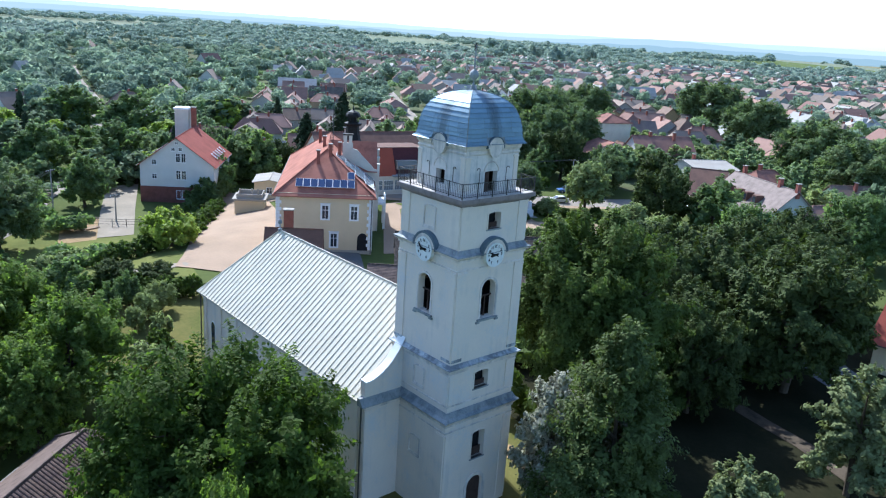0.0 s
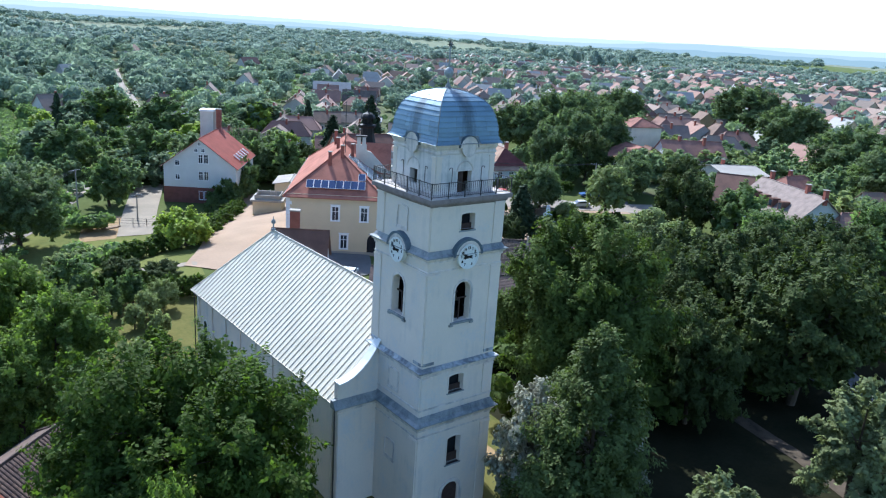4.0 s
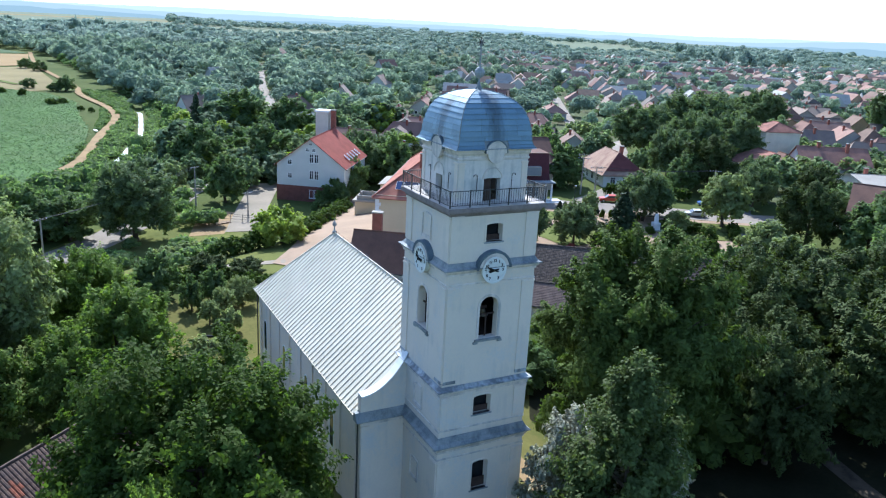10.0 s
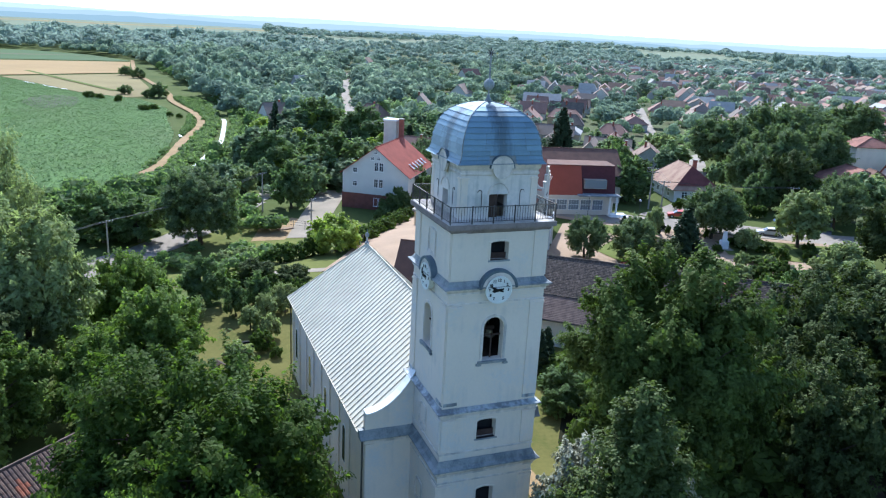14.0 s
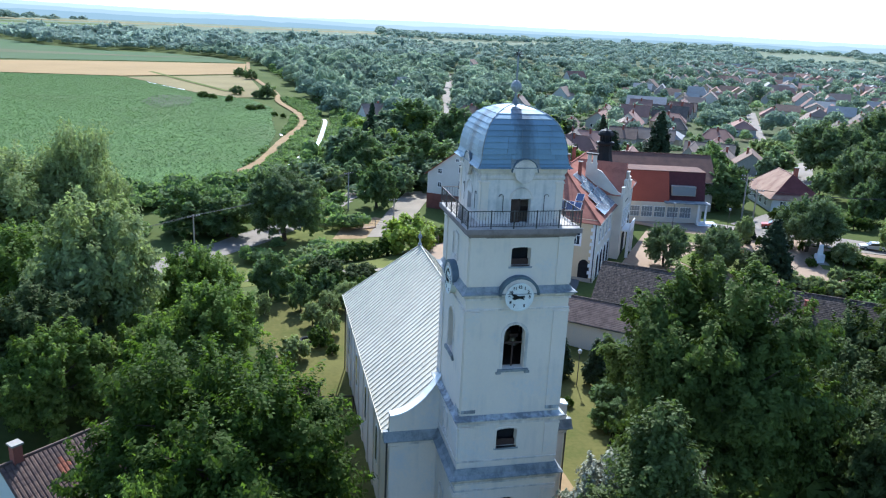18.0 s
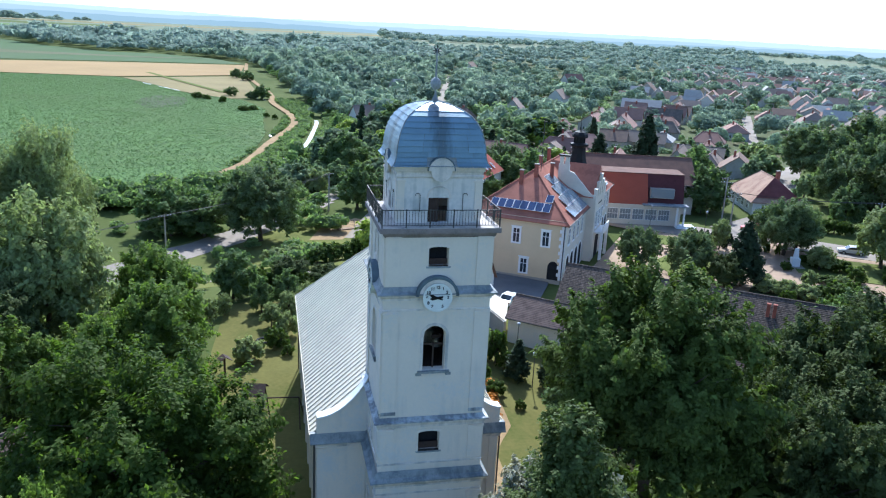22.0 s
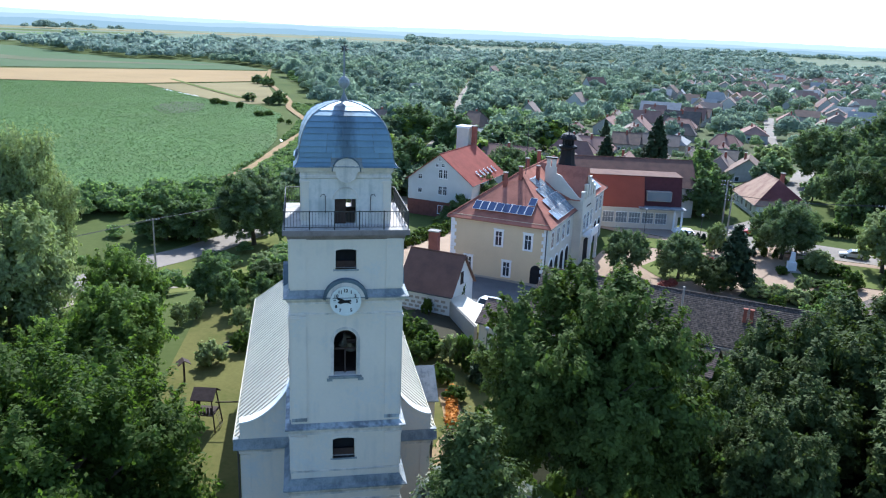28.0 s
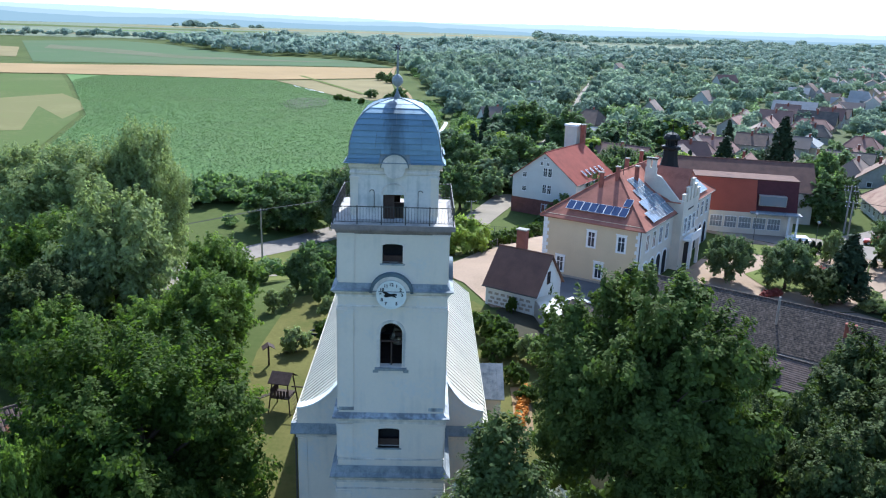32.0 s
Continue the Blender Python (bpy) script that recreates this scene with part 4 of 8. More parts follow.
for side in (0, 3, 1):
    cx, cz, r = (-0.06 if side == 0 else 0.0), 19.32, 0.78
    bm = bmesh.new()
    rod(bm, (cx, -TR + 0.1, cz), (cx, -TR - 0.33, cz), r, 40)
    half_ring(bm, cx, cz, r - 0.06, r + 0.04, -TR - 0.36, -TR - 0.325, 40, 0, math.tau)
    dial = part("clock", on(side, bm), DIAL, church, "round white clock dial with black numerals")
    bm = bmesh.new()
    half_ring(bm, cx, cz, r + 0.045, r + 0.26, -TR - 0.3, -TR + 0.05, 24, radians(8), radians(172))
    part("clock_hood_face", on(side, bm), MOULD, church)
    bm = bmesh.new()
    half_ring(bm, cx, cz, r + 0.262, r + 0.42, -TR - 0.34, -TR + 0.05, 24, radians(4), radians(176))
    part("clock_hood", on(side, bm), SLATE, church, "arched dark slate-blue sheet hood over the clock")
    for h in (1, 2, 3, 5, 7, 8, 9, 10, 11, 12):   # the 4 and the 6 have flaked off
        a = math.tau * h / 12
        numeral(str(h), cx + 0.585 * math.sin(a), cz + 0.585 * math.cos(a), 0.24, dial, side)
    for ang, ln, wd, y in ((radians(262), 0.44, 0.10, 0.36), (radians(292), 0.56, 0.07, 0.385)):
        bm = bmesh.new()
        dx, dz = math.sin(ang), math.cos(ang)
        pts = [(cx + dx * s + dz * o, cz + dz * s - dx * o) for s, o in ((-0.3, -wd * 0.5), (ln * 0.7, -wd), (ln, 0), (ln * 0.7, wd), (-0.3, wd * 0.5))]
        prism(bm, pts, "y", -TR - y - 0.012, -TR - y)
        part("hand", on(side, bm), BLACK, dial)
    bm = bmesh.new()
    rod(bm, (cx, -TR - 0.33, cz), (cx, -TR - 0.41, cz), 0.06, 12)
    part("hub", on(side, bm), BLACK, dial)

# added boards close the rear openings of the bell floor to stop light
for side in (1, 2):
    part("shutter", on(side, bm_new((-0.72, -TR + 0.3, 14.95, 0.62, -TR + 0.34, 17.6))), WOOD, church, "dark board added to stop light showing through")

# Added black sheets give the bell floor the darkness of a shaded room.
for side in (1, 2):
    part("dark_backing", on(side, bm_new((-1.93, -1.99, 14.82, 1.93, -1.95, 18.56))), DARK, church, "black sheet added to darken the bell floor")

# surrounds, sills, frames, bells
for side in range(4):
    bm = bmesh.new()
    half_ring(bm, -0.05, 16.93, 0.66, 0.80, -TR - 0.05, -TR + 0.02, 16)
    for sx in (-1, 1):
        x0, x1 = sorted((-0.05 + sx * 0.66, -0.05 + sx * 0.80))
        box(bm, x0, -TR - 0.05, 14.95, x1, -TR + 0.02, 16.93)
    part("window_surround", on(side, bm), MOULD, church)
    bm = bm_new((-0.95, -TR - 0.16, 14.74, 0.85, -TR + 0.3, 14.88))
    box(bm, -1.05, -TR - 0.12, 14.6, -0.75, -TR + 0.02, 14.72)
    box(bm, 0.65, -TR - 0.12, 14.6, 0.95, -TR + 0.02, 14.72)
    part("window_sill", on(side, bm), LEAD, church, "dark weathered sheet sill")
    bm = bm_new((-0.62, -TR + 0.3, 16.3, 0.52, -TR + 0.36, 16.4))
    box(bm, -0.08, -TR + 0.3, 14.9, 0.0, -TR + 0.36, 16.4)
    part("window_bar", on(side, bm), WOOD, church)
for k, (x, y, z, s) in enumerate(((0.35, -1.6, 15.9, 0.36), (0.3, -0.2, 15.7, 0.6), (-1.0, 0.6, 15.8, 0.5))):
    bm = bmesh.new()
    lathe(bm, [(0.0, z + s), (0.3 * s, z + 0.98 * s), (0.5 * s, z + 0.8 * s), (0.58 * s, z + 0.3 * s), (0.75 * s, z), (0.98 * s, z - 0.25 * s), (0.9 * s, z - 0.25 * s), (0.5 * s, z + 0.3 * s), (0, z + 0.6 * s)], 20, x, y)
    bell = part("bell", bm, BELL, church, "bronze bell")
    part("headstock", bm_new((x - 0.7 * s, y - 0.09, z + s, x + 0.7 * s, y + 0.09, z + s + 0.2)), WOOD, bell)
part("bell_frame", bm_new((-2.5, -1.68, 17.0, 2.5, -1.5, 17.2), (-2.5, -0.3, 17.0, 2.5, -0.1, 17.2), (-2.5, 0.5, 17.0, 2.5, 0.7, 17.2)), WOOD, church)
for (cx, z0, z1, w, rise), r in (((-0.12, 9.83, 11.1, 1.24, 0.12), TR + 0.05), ((-0.03, 21.0, 22.1, 1.1, 0.1), TR - 0.04), ((0.02, 4.4, 6.5, 1.15, 0.15), TR + 0.12)):
    bm = bm_new((cx - w / 2 - 0.12, -r - 0.06, z0 - 0.1, cx + w / 2 + 0.12, -r + 0.2, z0))
    part("window_sill", bm, LEAD, church)
    part("lower_board", bm_new((cx - w / 2, -r + 0.3, z0, cx + w / 2, -r + 0.34, z0 + 0.32 * (z1 - z0))), WOOD, church, "dark boarding low in the opening")
    # Added black sheet stands in for the shade behind the opening.
    part("dark_backing", bm_new((cx - w / 2 - 0.1, -r + 0.62, z0 - 0.1, cx + w / 2 + 0.1, -r + 0.66, z1 + 0.1)), DARK, church, "black sheet added behind the opening to darken it")
    bm = bmesh.new()
    ring(bm, arch_points(cx, z0 - 0.003, z1 + 0.1, w + 0.2, rise + 0.05), arch_points(cx, z0 - 0.003, z1, w, rise), "y", -r - 0.04, -r + 0.02)
    part("window_surround", bm, WHITE, church)
# blind panels on the garden side, frame of the upper ones
for z0, z1 in ((20.85, 22.2), (9.6, 10.9), (4.3, 5.6)):
    for side in (3, 1):
        r = TR - 0.04 if z0 > 20 else TR + 0.05 if z0 > 9 else TR + 0.12
        if side == 1 and z0 > 20:
            continue
        bm = bmesh.new()
        outer, inner = arch_points(0, z0 - 0.08, z1 + 0.08, 1.2, 0.16), arch_points(0, z0, z1, 1.04, 0.12)
        ring(bm, outer, inner, "y", -r - 0.08, -r + 0.02)
        part("blind_panel", on(side, bm), MOULD, church)
        part("window_sill", on(side, bm_new((-0.62, -r - 0.1, z0 - 0.2, 0.62, -r + 0.02, z0 - 0.09))), MOULD, church)
bm = bmesh.new()
half_ring(bm, 0, 2.2, 0.78, 1.0, -TR - 0.2, -TR - 0.1, 16)
box(bm, -1.0, -TR - 0.2, 0, -0.78, -TR - 0.1, 2.2)
box(bm, 0.78, -TR - 0.2, 0, 1.0, -TR - 0.1, 2.2)
part("door_surround", bm, MOULD, church)
part("door", bm_new((-0.74, -TR + 0.1, -0.1, 0.74, -TR + 0.18, 2.85)), WOOD, church, "dark double door")


# nave
EX, Y0, Y1, ZE, ZR, YR = 6.55, 1.95, 28.45, 8.32, 14.15, 24.9
NARROW = -0.5   # the street side of the nave stands closer to the axis of the tower


def nave():
    for sx in (-1, 1):
        o = NARROW if sx > 0 else 0.0
        bm = bmesh.new()
        x0, x1 = sorted(((sx * 6.2 + o), (sx * 5.6 + o)))
        box(bm, x0, 2.4, -0.4, x1, 28.1, 8.2)
        part("nave_wall", bm, WHITE, church)
        for k in range(9):
            y = 2.9 + k * 3.08
            a, b = sorted(((sx * 6.18 + o), (sx * 6.3 + o)))
            part("pilaster", bm_new((a, y - 0.28, 0, b, y + 0.28, 7.9)), WHITE, church)
            if k < 8 and k % 2 == 1:
                yc = y + 1.54
                wn_ = bmesh.new()
                pts = [(p[0] + yc, p[1]) for p in arch_points(0, 3.0, 6.0, 0.9, 0.45)]
                prism(wn_, pts, "x", (sx * 6.17 + o), (sx * 6.225 + o))
                win = part("nave_window", wn_, FRAME, church, "tall arched window")
                gl = bmesh.new()
                prism(gl, [(p[0] + yc, p[1]) for p in arch_points(0, 3.1, 5.9, 0.72, 0.36)], "x", (sx * 6.226 + o), (sx * 6.235 + o))
                part("pane", gl, PANE, win)
        a, b = sorted(((sx * 6.15 + o), (sx * 6.5 + o)))
        bm = bmesh.new()
        prism(bm, [((sx * 6.18 + o), 7.75), ((sx * 6.3 + o), 7.8), ((sx * 6.32 + o), 8.0), ((sx * 6.48 + o), 8.1), ((sx * 6.48 + o), 8.22), ((sx * 6.18 + o), 8.22)], "y", 2.3, 28.3)
        part("eaves_cornice", bm, MOULD, church)
        bm = bmesh.new()
        prism(bm, [((sx * 6.5 + o), 8.2), ((sx * 6.66 + o), 8.2), ((sx * 6.68 + o), 8.34), ((sx * 6.64 + o), 8.34), ((sx * 6.62 + o), 8.25), ((sx * 6.5 + o), 8.25)], "y", 2.2, 28.5)
        part("gutter", bm, TIN, church, "pale sheet gutter")
        for y in (2.05, 28.3):
            bm = bmesh.new()
            rod(bm, ((sx * 6.36 + o), y, 0), ((sx * 6.36 + o), y, 8.0), 0.06, 8)
            rod(bm, ((sx * 6.36 + o), y, 8.0), ((sx * 6.58 + o), y, 8.25), 0.06, 8)
            part("downpipe", bm, IRON, church, "dark downpipe")
    part("nave_wall", bm_new((-6.2, 27.5, -0.4, 6.2 + NARROW, 28.1, 8.2)), WHITE, church)
    # roof boards under the sheets
    bm = bmesh.new()
    d = 0.06
    v = [bm.verts.new(p) for p in ((-EX, Y0 + 0.2, ZE - d), (EX + NARROW, Y0 + 0.2, ZE - d), (0, Y0 + 0.2, ZR - d), (-EX, Y1, ZE - d), (EX + NARROW, Y1, ZE - d), (0, YR, ZR - d))]
    for f in ((0, 2, 5, 3), (1, 4, 5, 2), (3, 5, 4), (0, 3, 4, 1), (0, 1, 2)):
        bm.faces.new([v[i] for i in f])
    bmesh.ops.recalc_face_normals(bm, faces=bm.faces)
    roof = part("nave_roof", bm, TIN, church, "grey standing-seam sheet roof")
    n = 46
    for sx in (-1, 1):
        ex = EX + 0.05 + (NARROW if sx > 0 else 0.0)
        for k in range(n):
            ya, yb = Y0 + 0.25 + (Y1 - Y0 - 0.3) * k / n, Y0 + 0.25 + (Y1 - Y0 - 0.3) * (k + 1) / n
            def hi(y):
                return 1.0 if y <= YR else max(0.02, 1 - (y - YR) / (Y1 - YR))
            bm = bmesh.new()
            def p(y, s, up):
                return (sx * (ex - ex * s) + sx * up * 0.66, y, ZE - 0.03 + (ZR - ZE) * s + up * 0.75)
            sa, sb = hi(ya), hi(yb)
            w = 0.035
            base = [bm.verts.new(q) for q in (p(ya + w, 0, 0), p(yb, 0, 0), p(yb, sb, 0), p(ya + w, sa, 0))]
            bm.faces.new(base)
            seam = [bm.verts.new(q) for q in (p(ya, 0, 0), p(ya, 0, 0.055), p(ya + w, 0, 0.055), p(ya, sa, 0), p(ya, sa, 0.055), p(ya + w, sa, 0.055))]
            bm.faces.new((seam[0], seam[1], seam[4], seam[3]))
            bm.faces.new((seam[1], seam[2], seam[5], seam[4]))
            bm.faces.new((seam[2], base[0], base[3], seam[5]))
            bm.faces.new((seam[0], base[0], seam[2], seam[1]))
            bmesh.ops.recalc_face_normals(bm, faces=bm.faces)
            part("roof_sheet", bm, TIN, roof)
    for k in range(18):
        xa, xb = -EX + (2 * EX + NARROW) * k / 18, -EX + (2 * EX + NARROW) * (k + 1) / 18
        bm = bmesh.new()
        def q(x, s):
            return (x, Y1 + 0.03 - (Y1 - YR) * s, ZE - 0.03 + (ZR - ZE) * s)
        sa, sb = (max(0.0, 1 - abs(x) / (EX if x < 0 else EX + NARROW)) for x in (xa, xb))
        pts = [q(xa, 0), q(xb, 0), q(xb, sb), q(xa, sa)]
        vv = []
        for c in pts:
            if not vv or (Vector(c) - vv[-1].co).length > 0.01:
                vv.append(bm.verts.new(c))
        if len(vv) > 2:
            if (vv[0].co - vv[-1].co).length < 0.01:
                bm.verts.remove(vv.pop())
            bm.faces.new(vv)
            part("roof_sheet", bm, TIN, roof)
        else:
            bm.free()
    bm = bmesh.new()
    rod(bm, (0, Y0 + 0.3, ZR + 0.03), (0, YR, ZR + 0.03), 0.07, 8)
    for sx in (-1, 1):
        rod(bm, (0, YR, ZR + 0.03), (sx * EX + (NARROW if sx > 0 else 0.0), Y1, ZE), 0.06, 8)
    part("ridge_roll", bm, TIN, roof)
    bm = bmesh.new()
    lathe(bm, [(0.2, ZR), (0.2, ZR + 0.15), (0.08, ZR + 0.25), (0.07, ZR + 0.6), (0.18, ZR + 0.68), (0.2, ZR + 0.85), (0.14, ZR + 1.0), (0.03, ZR + 1.1), (0.02, ZR + 1.35), (0, ZR + 1.35)], 12, 0, YR)
    part("roof_finial", bm, LEAD, church, "small sheet-metal finial")
    # lightning wire on posts along the ridge
    bm = bmesh.new()
    for k in range(12):
        rod(bm, (0, 4 + k * 1.85, ZR), (0, 4 + k * 1.85, ZR + 0.28), 0.012, 4)
    rod(bm, (0, 3, ZR + 0.28), (0, YR, ZR + 0.28), 0.008, 4)
    part("lightning_wire", bm, IRON, church)


nave()


def front_gable():
    for sx in (-1, 1):
        curve = [(6.22, 9.66), (5.95, 9.68), (5.6, 9.76), (5.2, 9.92), (4.8, 10.15), (4.4, 10.46), (4.0, 10.85), (3.6, 11.35), (3.3, 11.8), (3.04, 12.3)]
        o = NARROW if sx > 0 else 0.0
        curve = [(3.04 + (x - 3.04) * (3.18 + o) / 3.18, z) for x, z in curve]
        out = [(sx * 6.22 + o, -0.4)] + [(sx * x, z) for x, z in curve] + [(sx * 3.04, -0.4)]
        bm = bmesh.new()
        prism(bm, out, "y", 1.9, 2.4)
        part("front_wall", bm, WHITE, church)
        for (xa, za), (xb, zb) in zip(curve, curve[1:]):
            bm = bmesh.new()
            prism(bm, [(sx * xa, za + 0.003), (sx * xb, zb + 0.003), (sx * xb, zb + 0.09), (sx * xa, za + 0.09)], "y", 1.76, 2.5)
            part("coping", bm, FRAME, church, "white curved coping")
        a, b = sorted((sx * 3.04, sx * 6.3 + o))
        bm = bmesh.new()
        prism(bm, [(1.9, 7.55), (1.8, 7.6), (1.78, 7.75), (1.58, 7.9), (1.55, 7.98), (1.9, 7.98)], "x", a, b)
        part("cornice", bm, MOULD, church)
        bm = bmesh.new()
        a, b = sorted((sx * 3.04, sx * 6.62 + o))
        prism(bm, [(1.5, 7.98), (1.5, 8.03), (1.7, 8.22), (1.9, 8.55), (2.2, 8.55), (2.2, 7.98)], "x", a, b)
        part("weathering", bm, LEAD, church, "blue-grey sheet weathering, stained")
        bm = bmesh.new()
        x0, x1 = sorted((sx * 5.6 + o, sx * 6.18 + o))
        box(bm, x0, 1.84, 0.2, x1, 1.92, 7.5)
        part("corner_strip", bm, WHITE, church)


front_gable()

# vestry on the street side
vestry = thing("vestry", pose(5.7, 14.2, 0) @ Matrix.Diagonal((0.8, 0.86, 0.97, 1)), "small white vestry with a blue-grey sheet roof", "annex")
bm = bm_new((0.02, 0, -0.3, 3.2, 0.3, 4.4), (0.02, 5.2, -0.3, 3.2, 5.5, 4.4), (2.9, 0.3, -0.3, 3.2, 5.2, 4.4))
part("wall", bm, WHITE, vestry)
for k in range(5):
    bm = bmesh.new()
    x0, x1 = 0.04 + k * 0.7, 0.04 + (k + 1) * 0.7 - 0.01
    prism(bm, [(-0.35, 4.35), (2.75, 6.4), (5.85, 4.35), (5.85, 4.42), (2.75, 6.48), (-0.35, 4.42)], "x", x0, x1)
    box(bm, x1 - 0.02, 2.7, 6.45, x1 + 0.0, 2.8, 6.52)
    part("roof_sheet", bm, LEAD, vestry)
bm = bmesh.new()
prism(bm, [(0, 4.35), (5.5, 4.35), (2.75, 6.3)], "x", 2.9, 3.2)
part("gable", bm, WHITE, vestry)
bm = bmesh.new()
prism(bm, arch_points(1.7, 1.8, 3.3, 0.9, 0.45), "y", -0.03, 0.03)
part("window", bm, PANE, vestry, "dark arched window")
bm = bmesh.new()
half_ring(bm, 1.7, 2.85, 0.46, 0.58, -0.06, 0.0, 12)
part("arch_mould", bm, MOULD, vestry)

# ---- houses ----
def roof_mesh(w, d, eave, ridge, over=0.4, hip0=0.0, hip1=0.0, thick=0.14):
    """A pitched roof over the rectangle 0..w by 0..d, ridge along y; hips measured along the ridge."""
    bm = bmesh.new()
    rise = (ridge - eave) / (w / 2)
    e = eave - rise * over
    pts = [(-over, -over, e), (w + over, -over, e), (w + over, d + over, e), (-over, d + over, e), (w / 2, (hip0 or -over), ridge), (w / 2, d - hip1 if hip1 else d + over, ridge)]
    top = [bm.verts.new(p) for p in pts]
    low = [bm.verts.new((x, y, z - thick)) for x, y, z in pts]
    for v in (top, low):
        for f in ((0, 4, 5, 3), (1, 2, 5, 4)):
            bm.faces.new([v[i] for i in f])
        if hip0:
            bm.faces.new([v[i] for i in (0, 1, 4)])
        if hip1:
            bm.faces.new([v[i] for i in (2, 3, 5)])
    edge = [(1, 2), (3, 0)]
    edge += [(0, 1)] if hip0 else [(0, 4), (4, 1)]
    edge += [(2, 3)] if hip1 else [(2, 5), (5, 3)]
    for a, b in edge:
        bm.faces.new((top[a], top[b], low[b], low[a]))
    bmesh.ops.recalc_face_normals(bm, faces=bm.faces)
    return bm


def wall_mesh(w, d, eave, ridge, gable0=True, gable1=True, low=-1.0):
    bm = bmesh.new()
    a = [(0, low), (w, low), (w, eave)] + ([(w / 2, ridge - 0.05)] if gable0 else []) + [(0, eave)]
    b = [(0, low), (w, low), (w, eave)] + ([(w / 2, ridge - 0.05)] if gable1 else []) + [(0, eave)]
    t = 0.4
    prism(bm, a, "y", 0, t)
    prism(bm, b, "y", d - t, d)
    box(bm, 0, t, low, t, d - t, eave)
    box(bm, w - t, t, low, w, d - t, eave)
    return bm


def window(parent, side, w, d, u, z, ww=1.0, hh=1.5, trim_mat=FRAME, name="window"):
    """A window on a wall: side 0 front, 1 right, 2 back, 3 left; u along the wall. A frame with bars stands a little proud of a dark pane."""
    x0, x1, b = -ww / 2, ww / 2, 0.09
    bm = bmesh.new()
    ring(bm, [(x0 - b, z - b), (x1 + b, z - b), (x1 + b, z + hh + b), (x0 - b, z + hh + b)], [(x0, z), (x1, z), (x1, z + hh), (x0, z + hh)], "y", -0.07, 0.05)
    m = {0: pose(u, 0, 0), 1: pose(w, u, 0, 0, 0, 90), 2: pose(w - u, d, 0, 0, 0, 180), 3: pose(0, d - u, 0, 0, 0, 270)}[side]
    f = part(name, bm, trim_mat, parent)
    f.matrix_local = m
    part("pane", bm_new((x0, -0.02, z, x1, 0.02, z + hh)), PANE, f)
    zm, t = z + hh * 0.66, 0.035
    bm = bmesh.new()
    prism(bm, [(-t, z), (t, z), (t, zm - t), (x1, zm - t), (x1, zm + t), (t, zm + t), (t, z + hh), (-t, z + hh), (-t, zm + t), (x0, zm + t), (x0, zm - t), (-t, zm - t)], "y", -0.055, -0.021)
    part("glazing_bar", bm, trim_mat, f)
    part("sill", bm_new((x0 - 0.15, -0.14, z - b - 0.08, x1 + 0.15, 0.05, z - b - 0.003)), trim_mat, f)
    return f


def house(m, w, d, eave, ridge, wall, roof, label, hip0=0.0, hip1=0.0, name="house", over=0.4, group=""):
    ob = thing(name, m, label, "house", group)
    part("wall", wall_mesh(w, d, eave, ridge, not hip0, not hip1), wall, ob)
    r = part("roof", roof_mesh(w, d, eave, ridge + 0.1, over, hip0, hip1), roof, ob)
    bm = bmesh.new()
    a, b = hip0 or -over, d - hip1 if hip1 else d + over
    rod(bm, (w / 2, a, ridge + 0.12), (w / 2, b, ridge + 0.12), 0.1, 6)
    e = eave - (ridge - eave) / (w / 2) * over
    for on_, y, ye in ((hip0, a, -over), (hip1, b, d + over)):
        if on_:
            for x in (-over, w + over):
                rod(bm, (w / 2, y, ridge + 0.12), (x, ye, e + 0.08), 0.09, 6)
    part("ridge_tiles", bm, roof, r)
    for x in (-over - 0.06, w + over + 0.06):
        part("gutter", rod(bmesh.new(), (x, -over, e - 0.08), (x, d + over, e - 0.08), 0.07, 6), IRON, r)
    return ob


def courses(ob, w, d, eave, ridge, over, n, mat, lift=0.1):
    """Rows of old tiles on the slope that faces the churchyard, one lapped over the next."""
    roof = [c for c in ob.children if c.name.startswith("roof")][0]
    rise = (ridge + lift - eave) / (w / 2)
    x0, z0, x1, z1 = w + over + 0.03, eave - rise * over, w / 2, ridge + lift
    for k in range(n):
        a, b = k / n, (k + 1) / n
        bm = bmesh.new()
        pts = [(x0 + (x1 - x0) * a, z0 + (z1 - z0) * a + 0.004), (x0 + (x1 - x0) * a, z0 + (z1 - z0) * a + 0.045), (x0 + (x1 - x0) * b, z0 + (z1 - z0) * b + 0.012)]
        prism(bm, pts, "y", -over - 0.02, d + over + 0.02)
        bmesh.ops.recalc_face_normals(bm, faces=bm.faces)
        part("tile_course", bm, mat, roof)


def solar(parent, m, cols, rows, w, hh, face=SOLAR, label="dark blue solar panel"):
    """Dark blue panels in thin pale frames, laid side by side on a slope."""
    for i in range(cols):
        for j in range(rows):
            f = part("solar_panel", bm_new((0.02, 0.02, 0.08, w - 0.02, hh - 0.02, 0.115)), FRAME, parent, label)
            f.matrix_local = m @ pose(i * w, j * hh, 0)
            part("panel_face", bm_new((0.06, 0.06, 0.117, w - 0.06, hh - 0.06, 0.125)), face, f)


def chimney(parent, x, y, z0, z1, mat=BRICK, s=0.35):
    c = part("chimney", bm_new((x - s, y - s, z0, x + s, y + s, z1)), mat, parent)
    part("cap", bm_new((x - s - 0.08, y - s - 0.08, z1 + 0.003, x + s + 0.08, y + s + 0.08, z1 + 0.12)), CONC, c)
    return c


def at(x, y, turn, z=None):
    return pose(x, y, land(x, y) if z is None else z, 0, 0, turn)



